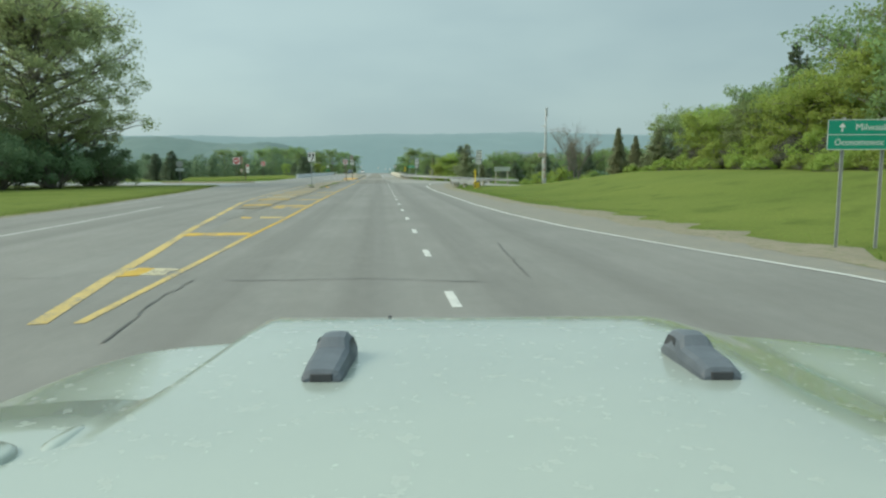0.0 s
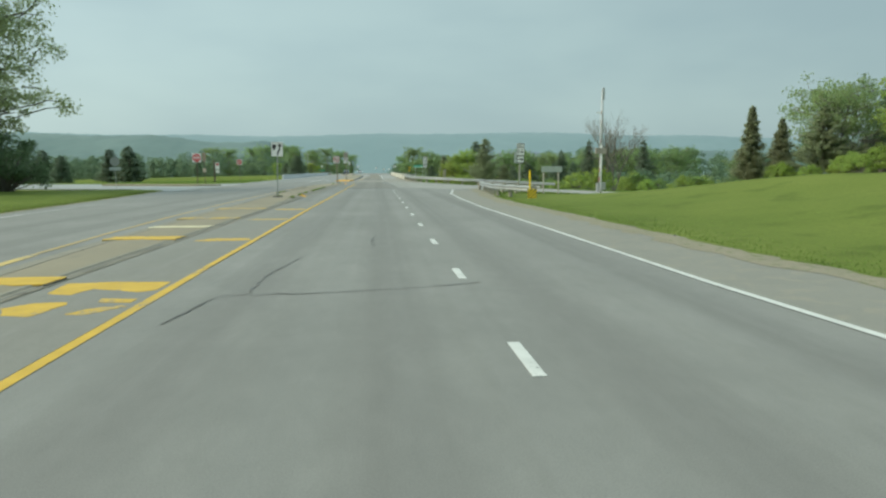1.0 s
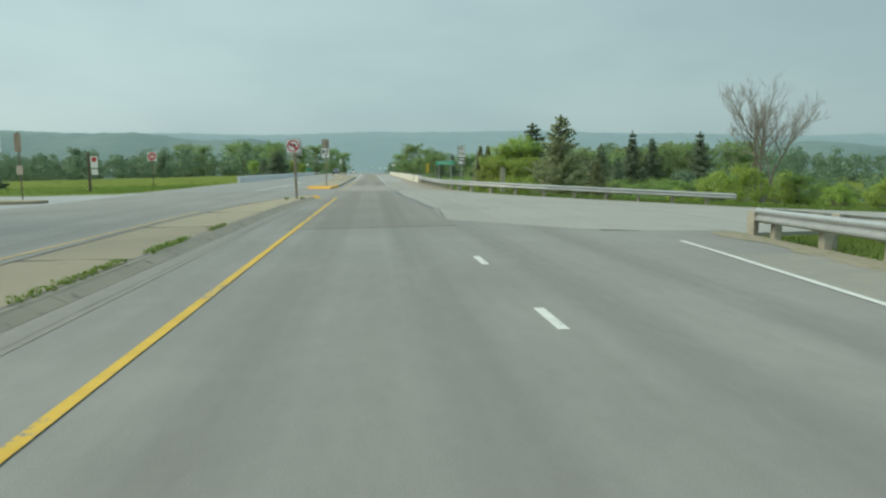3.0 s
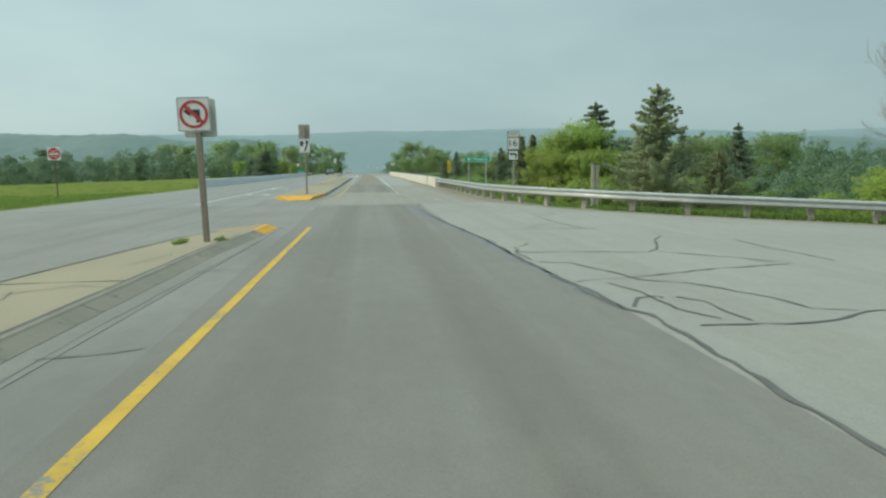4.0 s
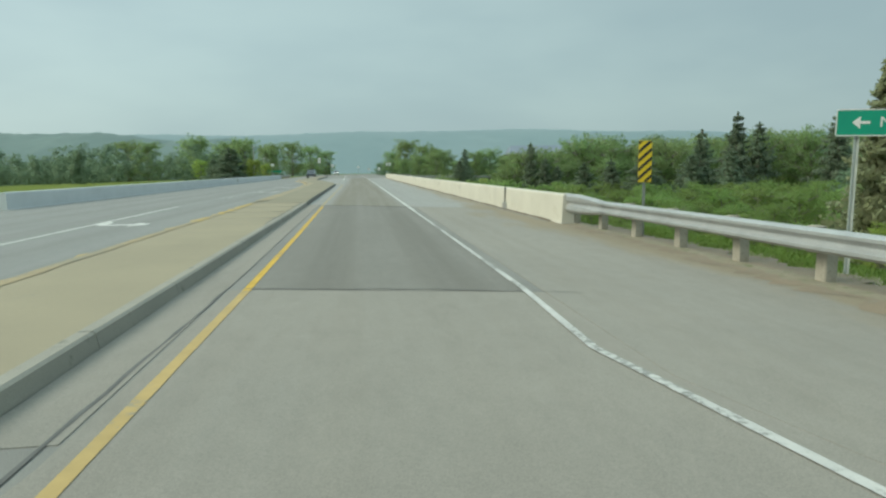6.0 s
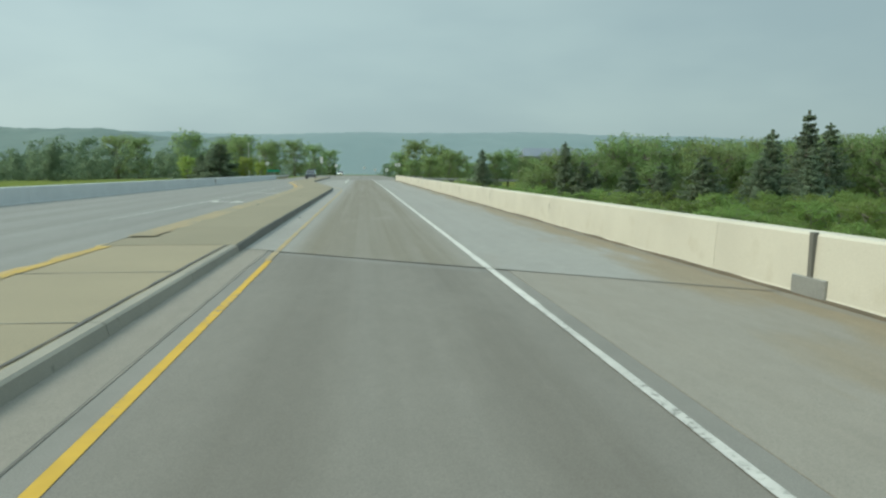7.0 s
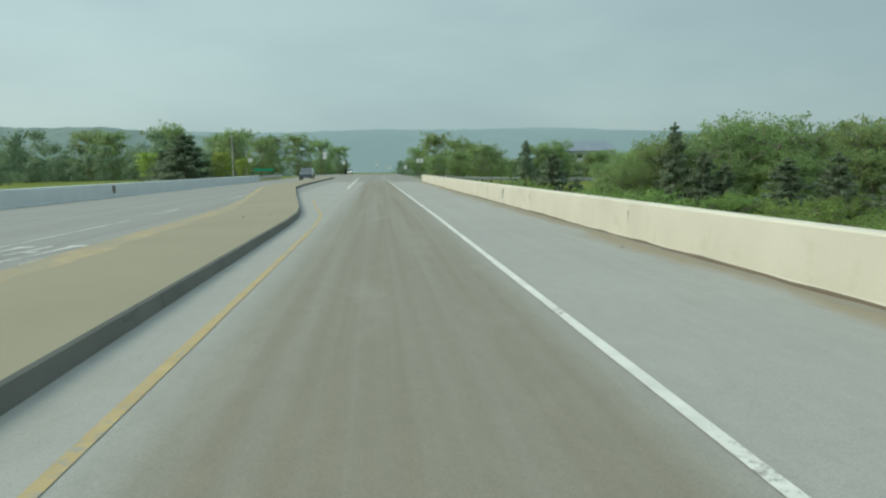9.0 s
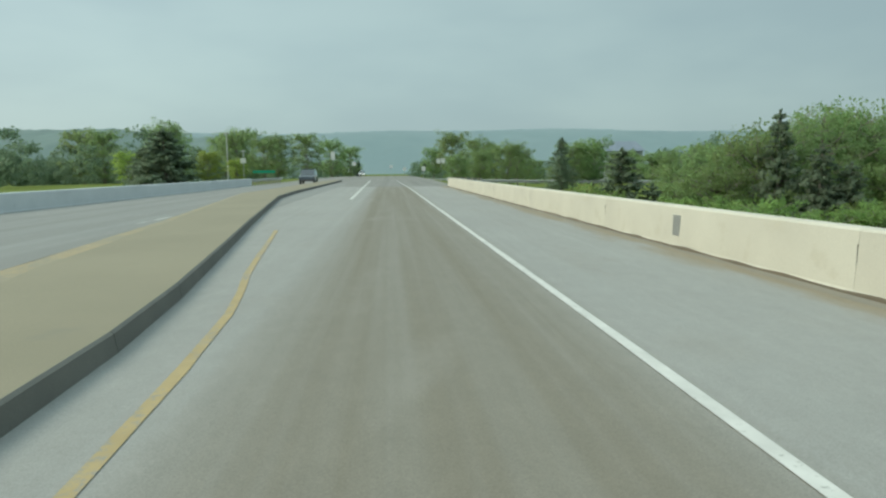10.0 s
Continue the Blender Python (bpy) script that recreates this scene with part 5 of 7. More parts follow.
do_not_enter(-19.26, 91.6, 2.83, 0.92, "red and white do-not-enter sign on the side street island", 0)
do_not_enter(-20.43, 119.0, 2.70, 0.78, "red and white do-not-enter sign in the grass", 0)
ob = thing("sign_back", pose(-19.0, 93.6, 0.0, 0, 0, -20), "dark back of a tall sign beside the do-not-enter sign", "sign")
sign_post(ob, 0, -0.2, 3.5, POST_DARK, 0.04)
panel(ob, 0, 2.45, 0.42, 0.95, POST_DARK, SIGN_BACK, y=-0.01)
panel(ob, 0, 1.3, 0.40, 0.45, SIGN_BROWN, SIGN_BACK, name="lower_plate", y=-0.01)
ob = thing("wrong_way_sign", at_ground(-21.1, 107.9, 0), "narrow red and white sign with a dark post in the grass", "sign")
sign_post(ob, -0.28, -0.2, 2.9, POST_DARK, 0.10, 0.08)
b = panel(ob, 0.12, 1.75, 0.5, 0.85, SIGN_WHITE)
legend(b, circle(0.12, 2.36, 0.18), SIGN_RED, name="red_disc")
panel(ob, 0.12, 1.25, 0.46, 0.42, SIGN_WHITE, name="lower_plate")
ob = thing("stop_sign", at_ground(-23.9, 82.0, 25), "grey back of an octagonal stop sign at the side street", "sign")
sign_post(ob, 0, -0.2, 2.9, STEEL_GREY)
part("plate", Mesh().plate([(0.42 * math.cos(radians(22.5 + 45 * k)), 2.55 + 0.42 * math.sin(radians(22.5 + 45 * k))) for k in range(8)], -0.003, 0.003), SIGN_BACK, ob)
panel(ob, 0, 1.75, 0.95, 0.30, SIGN_GREY, SIGN_BACK, name="lower_plate")

# Green guide signs.
ob = thing("guide_sign", pose(8.67, 11.7, land(8.67, 11.7), 0, 0, -3), "green guide sign for Milwaukee and Oconomowoc on two steel posts", "sign", "green guide signs")
sign_post(ob, 0, -0.3, 2.5, STEEL_GREY, 0.035)
sign_post(ob, 0.78, -0.3, 2.5, STEEL_GREY, 0.035)
z = 1.90
b = panel(ob, 0.40, z, 1.45, 0.56, SIGN_GREEN, edge=SIGN_WHITE, inset=0.0, band=0.012, r=0.03)
part("divider", Mesh().box(-0.31, 1.11, -0.0045, -0.001, z + 0.274, z + 0.286), SIGN_WHITE, b)
lettering("Milwaukee", 0.17, 0.80, (0.62, -0.003, z + 0.415), SIGN_WHITE, b)
lettering("Oconomowoc", 0.17, 0.95, (0.30, -0.003, z + 0.135), SIGN_WHITE, b)
part("arrow", Mesh().plate([(-0.06, z + 0.34), (-0.03, z + 0.34), (-0.03, z + 0.43), (-0.06, z + 0.43)], -0.0045, -0.001).plate([(-0.11, z + 0.42), (0.02, z + 0.42), (-0.045, z + 0.50)], -0.0045, -0.001), SIGN_WHITE, b)
ob = thing("guide_sign", pose(4.99, 118.5, land(5.4, 118.5), 0, 0.8, -20), "green guide sign for Milwaukee behind the guard rail", "sign", "green guide signs")
g = land(5.4, 118.5)
sign_post(ob, 0.28, -0.3, 2.0 - g, SIGN_GREY, 0.035)
sign_post(ob, 1.42, -0.3, 2.0 - g, SIGN_GREY, 0.035)
z = 1.88 - g
b = panel(ob, 0.86, z, 1.72, 0.36, SIGN_GREEN, edge=SIGN_WHITE, inset=0.0, band=0.014, r=0.03)
lettering("Milwaukee", 0.2, 0.95, (1.02, -0.003, z + 0.18), SIGN_WHITE, b)
part("arrow", Mesh().plate([(0.28, z + 0.165), (0.42, z + 0.165), (0.42, z + 0.20), (0.28, z + 0.20)], -0.0045, -0.001).plate([(0.30, z + 0.10), (0.30, z + 0.265), (0.20, z + 0.183)], -0.0045, -0.001), SIGN_WHITE, b)


def hazard_marker(x, y, z0, w, h, label, post_h, extra_post):
    g = land(x, y)
    ob = thing("hazard_marker", at_ground(x, y), label, "hazard marker", "striped hazard markers")
    zb = z0 - g
    if extra_post:
        part("post", Mesh().tube([(-0.12, 0.05, -0.3), (-0.12, 0.05, post_h)], 0.05, 10), SIGN_YELLOW, ob, "yellow plastic post")
    else:
        sign_post(ob, 0, -0.3, zb + h)
    b = panel(ob, 0, zb, w, h, SIGN_YELLOW, r=0.02)
    m, pitch, slope = Mesh(), 0.19, 0.85
    for k in range(-4, int(h / pitch) + 2):
        low = zb + k * pitch + 0.03
        ring = [(-w / 2, low), (w / 2, low + slope * w), (w / 2, low + slope * w + 0.42 * pitch), (-w / 2, low + 0.42 * pitch)]
        for limit, keep in ((zb + 0.01, 1), (zb + h - 0.01, -1)):
            out = []
            for (xa, za), (xb, zc) in zip(ring, ring[1:] + ring[:1]):
                ina, inb = keep * (za - limit) >= 0, keep * (zc - limit) >= 0
                if ina:
                    out.append((xa, za))
                if ina != inb:
                    t = (limit - za) / (zc - za)
                    out.append((xa + t * (xb - xa), limit))
            ring = out
            if not ring:
                break
        if len(ring) > 2:
            m.plate(ring, -0.004, -0.001)
    part("stripes", m, SIGN_BLACK, b)
    return ob


hazard_marker(8.15, 55.45, -0.06, 0.52, 0.50, "black and yellow striped marker at the guard rail end", 1.55, True)
hazard_marker(4.66, 123.7, 1.17, 0.30, 0.88, "narrow black and yellow striped marker at the parapet end", 0, False)

# Blank information sign by the ramp.
g = land(12.7, 69.0)
ob = thing("information_sign", pose(11.92, 68.2, g, 0, 0, 34), "bare pale grey information sign on two bleached timber posts", "sign")
wood_post(ob, 0.25, -0.3, 1.6 - g, POST_PALE, 0.045)
wood_post(ob, 1.95, -0.3, 1.6 - g, POST_PALE, 0.045)
panel(ob, 1.1, 1.32 - g, 2.35, 0.44, SIGN_BARE)

# Crossing gate with its raised arm, and the control post beside it.
ob = thing("ramp_gate", at_ground(19.78, 77.8), "tall ramp gate with raised striped arm on a steel mast", "gate")
part("mast", Mesh().tube([(0.0, 0, -0.3), (0.02, 0, 7.0), (0.03, 0, 9.5)], [0.07, 0.06, 0.045], 12), GALV, ob, smooth=True)
part("head", Mesh().box(-0.07, 0.13, -0.1, 0.1, 8.5, 9.55, 0.03), GALV, ob)
arm = part("arm", Mesh().tube([(-0.20, -0.1, 0.7), (-0.18, -0.1, 5.0), (-0.14, -0.1, 9.3)], [0.05, 0.042, 0.03], 10), SIGN_WHITE, ob, "white gate arm with red bands", smooth=True)
for k in range(9):
    za = 1.2 + 0.85 * k
    xa = -0.20 + (za - 0.7) * 0.007
    part("red_band", Mesh().tube([(xa, -0.1, za), (xa + 0.003, -0.1, za + 0.42)], 0.053 - 0.0024 * k, 10), GATE_RED, arm, smooth=True)
for za in (4.15, 7.3):
    part("bracket", Mesh().box(-0.55, 0.05, -0.08, 0.0, za, za + 0.10, 0.02), SIGN_WHITE, ob)
part("gear_box", Mesh().box(-0.42, -0.05, -0.25, 0.1, 0.3, 1.1, 0.03), GALV, ob)
ob = thing("control_post", at_ground(18.57, 74.4), "pale control post with a grey cabinet and lamp box on top", "post")
part("mast", Mesh().tube([(0, 0, -0.3), (0.03, 0, 4.3)], 0.06, 10), SIGN_WHITE, ob, smooth=True)
part("lamp_box", Mesh().box(-0.5, 0.42, -0.12, 0.12, 3.55, 4.05, 0.03), SIGN_BROWN, ob)
part("cabinet", Mesh().box(-0.08, 0.36, -0.35, -0.05, 0.5, 1.15, 0.03), GALV, ob)
for k in range(2):
    ob = thing("marker_post", at_ground(7.93 + 0.17 * k, 102.0), "short pale timber marker post behind the guard rail", "post", "pale marker posts")
    part("post", Mesh().box(-0.06, 0.06, -0.06, 0.06, -0.3, 1.55 - land(8.0, 102.0), 0.015), POST, ob)
    part("cap", Mesh().box(-0.085, 0.085, -0.085, 0.085, 1.55 - land(8.0, 102.0), 1.61 - land(8.0, 102.0), 0.01), POST_DARK, ob)

# Far beyond the bridge: signs, poles, a building and two cars.
ob = thing("route_sign", at_ground(6.2, 273.5), "pair of small white route plates beyond the bridge", "sign", "far signs")
sign_post(ob, 0, -0.3, 3.3 - land(6.2, 273.5))
for dx in (-0.34, 0.34):
    panel(ob, dx, 2.5 - land(6.2, 273.5), 0.6, 0.75, SIGN_WHITE, edge=SIGN_BLACK)
for x, y, z, w, h, mat in ((-12.0, 300, 3.6, 0.75, 1.5, SIGN_WHITE), (4.2, 285, 1.4, 0.6, 0.75, SIGN_WHITE), (-20.3, 262, 2.6, 0.7, 0.6, SIGN_WHITE), (-9.0, 318, 2.6, 0.8, 0.8, SIGN_WHITE), (-1.0, 360, 2.2, 0.8, 0.8, SIGN_WHITE),
                           (3.0, 370, 1.5, 0.9, 0.9, SIGN_WHITE), (-24.0, 296, 1.2, 4.0, 0.5, SIGN_GREEN)):
    ob = thing("road_sign", at_ground(x, y), "small pale road sign far along the highway", "sign", "far signs")
    g = land(x, y)
    sign_post(ob, 0, -0.3, z + h - g)
    panel(ob, 0, z - g, w, h, mat, r=0.03)
for x, y, h in ((-27.5, 284.0, 7.5), (-25.2, 285.0, 4.7)):
    ob = thing("street_lamp", at_ground(x, y), "slender grey lamp pole beside the far junction", "lamp pole", "lamp poles")
    g = land(x, y)
    part("pole", Mesh().tube([(0, 0, -0.3), (0, 0, h - g)], [0.13, 0.09], 8), GALV, ob)
    part("head", Mesh().box(-0.35, 0.35, -0.14, 0.14, h - g, h - g + 0.22, 0.05), GALV, ob)
g = -2.0
ob = thing("building", pose(97, 470, -6.0), "long low building with a pale grey roof among trees", "building")
part("wall", Mesh().box(-15, 15, -6, 6, 0, 15.5), SIGN_GREY, ob)
part("roof", Mesh().add([(-16, -7, 15.5), (16, -7, 15.5), (16, 7, 15.5), (-16, 7, 15.5), (-14, 0, 20.0), (14, 0, 20.0)], [(0, 1, 5, 4), (2, 3, 4, 5), (1, 2, 5), (3, 0, 4), (3, 2, 1, 0)]), ROOF, ob)
for k in range(6):
    part("window", Mesh().box(-13 + 4.6 * k, -10.6 + 4.6 * k, -6.06, -5.98, 12.2, 14.2), GLASS, ob)


def car(x, y, turn, paint, label, tall=1.0):
    ob = thing("car", pose(x, y, float(cross_fall(x)) - 8 * 0.9 * float(smooth01(330, 900, y)), 0, 0, turn), label, "car")
    w = 0.92
    side = [(-2.2, 0.35), (2.15, 0.35), (2.25, 0.55), (2.2, 0.85), (1.3, 1.0), (-2.1, 1.05), (-2.28, 0.8), (-2.28, 0.5)]
    m = Mesh()
    n = len(side)
    v = [(s * w * (0.96 if z > 0.9 or z < 0.4 else 1), yy, z * tall) for s in (-1, 1) for yy, z in side]
    m.add(v, [tuple(range(n)), tuple(reversed(range(n, 2 * n)))] + [(k, n + k, n + (k + 1) % n, (k + 1) % n) for k in range(n)])
    body = part("body", m, paint, ob)
    roof = [(1.25, 1.0), (0.45, 1.62), (-1.5, 1.66), (-2.1, 1.04)]
    v = [(s * w * (0.78 if z > 1.2 else 0.94), yy, z * tall) for s in (-1, 1) for yy, z in roof]
    part("cabin", Mesh().add(v, [(0, 1, 2, 3), (7, 6, 5, 4)] + [(k, 4 + k, 4 + (k + 1) % 4, (k + 1) % 4) for k in range(4)]), GLASS, ob)
    part("roof", Mesh().box(-w * 0.76, w * 0.76, -1.5, 0.42, 1.63 * tall, 1.70 * tall, 0.03), paint, ob)
    wheel = Mesh().tube([(-0.11, 0, 0), (0.11, 0, 0)], 0.34, 16).data("tyre", RUBBER)
    hub = Mesh().tube([(-0.12, 0, 0), (0.12, 0, 0)], 0.2, 12).data("rim", CHROME)
    for sx in (-0.82, 0.82):
        for sy in (-1.4, 1.4):
            t = part("wheel", wheel, RUBBER, ob, at=pose(sx, sy, 0.34))
            part("rim", hub, CHROME, t)
    for sx in (-0.66, 0.66):
        part("headlight", Mesh().box(sx - 0.17, sx + 0.17, 2.17, 2.26, 0.66 * tall, 0.80 * tall, 0.03), HEADLIGHT if paint == CAR_WHITE else GLASS, ob)
    part("bumper", Mesh().box(-0.88, 0.88, 2.12, 2.32, 0.36, 0.58, 0.05), RUBBER, ob)
    part("windscreen", Mesh().add([(-0.8, 1.27, 1.03 * tall), (0.8, 1.27, 1.03 * tall), (0.66, 0.50, 1.60 * tall), (-0.66, 0.50, 1.60 * tall)], [(0, 1, 2, 3)]), GLASS, ob)
    return ob


car(-11.4, 257, 180, CAR_DARK, "dark blue-grey sport utility car in the opposite lanes", 1.08)
car(-9.6, 372, 180, CAR_WHITE, "white car with its headlights on, far away", 0.95)


# ---- trees and shrubs ----
def leaf_quads(rng, centres, spread, per, size, flat=0.0, droop=0.0, heart=None):
    """Small leaf faces scattered round the centres; returns vertices, faces and normals, which turn outwards from clump and crown.
    heart: the middle of the crown, one point or one for each centre."""
    centres = np.asarray(centres, float)
    c = np.repeat(centres, per, axis=0)
    n = len(c)
    off = rng.normal(size=(n, 3))
    off *= (rng.random((n, 1)) ** 0.5) / np.maximum(np.linalg.norm(off, axis=1, keepdims=True), 1e-6)
    s = np.repeat(np.broadcast_to(np.asarray(spread, float), (len(centres),)), per)[:, None]
    c = c + off * s * np.array([1, 1, 0.75])
    a = rng.normal(size=(n, 3))
    a[:, 2] = a[:, 2] * (1 - flat) - droop
    a /= np.linalg.norm(a, axis=1, keepdims=True)
    b = np.cross(a, rng.normal(size=(n, 3)))
    b /= np.maximum(np.linalg.norm(b, axis=1, keepdims=True), 1e-6)
    out = off * 0.8 + np.array([0, 0, 0.45])
    if heart is not None:
        h = np.asarray(heart, float)
        away = c - (np.repeat(h, per, axis=0) if h.ndim == 2 else h)
        out = out + away / np.maximum(np.linalg.norm(away, axis=1, keepdims=True), 1e-6)
    out /= np.maximum(np.linalg.norm(out, axis=1, keepdims=True), 1e-6)
    face = np.cross(b, a)
    turn = np.where((face * out).sum(1, keepdims=True) < 0, -1.0, 1.0)
    b, face = b * turn, face * turn
    normal = out * 0.76 + face * 0.42
    normal /= np.linalg.norm(normal, axis=1, keepdims=True)
    k = size * rng.uniform(0.55, 1.25, (n, 1))
    v = np.stack([c - a * k, c + b * k * 0.55, c + a * k, c - b * k * 0.55], 1).reshape(-1, 3)
    return v, np.arange(4 * n).reshape(-1, 4), np.repeat(normal, 4, axis=0)


def mesh_from(name, v, f, mat, normals=None):
    me = bpy.data.meshes.new(name)
    me.vertices.add(len(v))
    me.vertices.foreach_set("co", np.asarray(v, np.float32).ravel())
    f = np.asarray(f, np.int32)
    me.loops.add(f.size)
    me.loops.foreach_set("vertex_index", f.ravel())
    me.polygons.add(len(f))
    me.polygons.foreach_set("loop_start", np.arange(0, f.size, f.shape[1], dtype=np.int32))
    me.polygons.foreach_set("loop_total", np.full(len(f), f.shape[1], np.int32))
    me.update(calc_edges=True)
    me.materials.append(mat)
    if normals is not None:
        me.polygons.foreach_set("use_smooth", [True] * len(f))
        me.normals_split_custom_set_from_vertices(np.asarray(normals, np.float32))
    return me


def broadleaf(seed, h, rc, base, limbs, per, size, leaf, thin=1.0, clump=0.11, shell=0):
    """Wood and crown of a broad-leaved tree: tapered trunk, limbs, twigs, leaf clumps with gaps."""
    rng = np.random.default_rng(seed)
    wood, centres, spreads = Mesh(), [], []
    top = 0.72 * h
    bend = rng.normal(size=(5, 2)) * 0.025 * h
    bend[0] = 0
    trunk = [Vector((bend[k, 0], bend[k, 1], top * k / 4)) for k in range(5)]
    r0 = 0.022 * h * thin
    wood.tube(trunk, [r0 * (1.25 if k == 0 else 1 - 0.2 * k) for k in range(5)], 9)
    cz, rz = base * h + (h - base * h) * 0.52, (h - base * h) * 0.52
    for k in range(limbs):
        t = base * 0.8 + (0.98 - base * 0.8) * (k + rng.random() * 0.8) / limbs
        z0 = min(t * h, top * 0.98)
        i = min(int(z0 / top * 4), 3)
        p0 = trunk[i].lerp(trunk[i + 1], z0 / top * 4 - i)
        ang = k * 2.4 + rng.uniform(-0.5, 0.5)
        zt = np.clip(z0 + rng.uniform(0.05, 0.24) * h, base * h, h * 0.97)
        reach = rc * math.sqrt(max(0.05, 1 - ((zt - cz) / rz) ** 2)) * rng.uniform(0.70, 0.97)
        p3 = Vector((math.cos(ang) * reach, math.sin(ang) * reach, zt))
        mid = p0.lerp(p3, 0.5) + Vector((0, 0, rng.uniform(-0.02, 0.06) * h))
        wood.tube([p0, mid, p3], [r0 * 0.38, r0 * 0.24, r0 * 0.07], 6, False)
        for j in range(5):
            u = 0.35 + 0.16 * j + rng.uniform(-0.05, 0.05)
            q = (p0.lerp(mid, u * 2) if u < 0.5 else mid.lerp(p3, u * 2 - 1))
            d = Vector((rng.normal(), rng.normal(), rng.uniform(-0.1, 0.9))).normalized() * rng.uniform(0.08, 0.16) * h
            e = q + d
            wood.tube([q, q.lerp(e, 0.5) + Vector((0, 0, 0.01 * h)), e], [r0 * 0.13, r0 * 0.09, r0 * 0.03], 4, False)
            centres.append(e)
            spreads.append(clump * h * rng.uniform(0.6, 1.15))
            centres.append(q.lerp(e, 0.4) + Vector(rng.normal(size=3)) * 0.04 * h)
            spreads.append(clump * h * rng.uniform(0.45, 0.9))
    for k in range(4):
        centres.append(Vector((rng.normal() * rc * 0.2, rng.normal() * rc * 0.2, h * rng.uniform(0.86, 0.96))))
        spreads.append(clump * h)
    for k in range(shell):
        d = Vector(rng.normal(size=3)).normalized()
        lump = rng.uniform(0.62, 0.98)
        centres.append(Vector((d.x * rc * lump, d.y * rc * lump, cz + d.z * rz * lump)))
        spreads.append(clump * h * rng.uniform(0.5, 1.0))
    v, f, nv = leaf_quads(rng, [tuple(c) for c in centres], spreads, per, size, heart=(0, 0, cz - 0.25 * rz))
    return wood.data("trunk", BARK, True), mesh_from("crown", v, f, leaf, nv)


def conifer(seed, h, r, leaf, power=0.85, base=0.06, per=26, whorls=24, size=0.14, ragged=0.25, rise=(-0.12, 0.28), tuft=1.0):
    """Wood and crown of a conifer: a straight stem and drooping boughs set all round."""
    rng = np.random.default_rng(seed)
    wood, centres = Mesh(), []
    wood.tube([(0, 0, 0), (0.01 * h, 0, 0.5 * h), (0, 0.01 * h, h * 0.99)], [0.02 * h, 0.012 * h, 0.002 * h], 8)
    for k in range(whorls):
        t = base + (0.97 - base) * (k + rng.random() * 0.7) / whorls
        for j in range(6):
            length = r * (1 - t) ** power * rng.uniform(1 - ragged * 1.6, 1 + ragged) + 0.02 * h
            ang = j * 1.047 + k * 0.63 + rng.uniform(-0.3, 0.3)
            lift = rng.uniform(*rise)
            a = Vector((0, 0, t * h))
            b = Vector((math.cos(ang) * length, math.sin(ang) * length, t * h + lift * length))
            wood.tube([a, b], [0.004 * h, 0.001 * h], 3, False)
            n = max(2, int(5 * length / r + 2))
            centres += [tuple(a.lerp(b, 0.25 + 0.75 * (i + 0.5) / n)) for i in range(n)]
    centres += [(0, 0, h * (0.93 + 0.015 * i)) for i in range(5)]
    spread = tuft * (0.05 * h + 0.03) * (1.12 - np.array([c[2] / h for c in centres]).clip(0, 1)) ** 0.8
    v, f, nv = leaf_quads(rng, centres, spread, per, size, 0.3, 0.2, [(0, 0, 0.8 * c[2]) for c in centres])
    return wood.data("trunk", BARK, True), mesh_from("crown", v, f, leaf, nv)


def shrub(seed, h, r, leaf, per=70, size=0.12, heads=34):
    rng = np.random.default_rng(seed)
    wood, centres = Mesh(), []
    for k in range(heads):
        ang, rad = rng.uniform(0, 6.28), r * math.sqrt(rng.random()) * 0.85
        z = h * math.sqrt(max(0.06, 1 - (rad / r) ** 2)) * rng.uniform(0.25, 0.95)
        p = Vector((math.cos(ang) * rad, math.sin(ang) * rad, z))
        wood.tube([(p.x * 0.15, p.y * 0.15, 0), (p.x * 0.6, p.y * 0.6, z * 0.6), p], [0.012 * h, 0.008 * h, 0.002 * h], 4, False)
        centres.append(tuple(p))
    v, f, nv = leaf_quads(rng, centres, 0.19 * h * rng.uniform(0.7, 1.2, heads), per, size, heart=(0, 0, 0.1 * h))
    return wood.data("trunk", BARK, True), mesh_from("crown", v, f, leaf, nv)


def bare_tree(seed, h):
    rng = np.random.default_rng(seed)
    wood = Mesh()

    def grow(p, d, length, r, depth):
        q = p + d * length
        wood.tube([p, p.lerp(q, 0.5) + Vector(rng.normal(size=3)) * 0.04 * length, q], [r, r * 0.75, r * 0.5], 5 if depth > 1 else 3, False)
        if depth == 0:
            return
        for _ in range(3 if depth > 1 else 4):
            nd = (d + Vector(rng.normal(size=3)) * 0.34 + Vector((0, 0, 0.22))).normalized()
            grow(p.lerp(q, rng.uniform(0.45, 1.0)), nd, length * rng.uniform(0.55, 0.85), r * 0.58, depth - 1)

    for k in range(3):
        grow(Vector((0, 0, 0)), Vector((0.30 * (k - 1), 0.15 * (k % 2), 1)).normalized(), h * 0.24, 0.009 * h, 6)
    return wood.data("trunk", BARK)


def plant(kinds, name, x, y, scale, label, group="", z=None, turn=None, category="tree", wide=1.0):
    wood, crown = kinds
    t = random.uniform(0, 360) if turn is None else turn
    ob = thing(name, pose(x, y, (land(x, y) if z is None else z) - 0.05, 0, 0, t) @ Matrix.Diagonal((scale * wide, scale * wide, scale, 1)), label, category, group)
    part("trunk" if category == "tree" else "branchwork", wood, BARK, ob)
    part("crown" if category == "tree" else "leaves", crown, None, ob)
    return ob


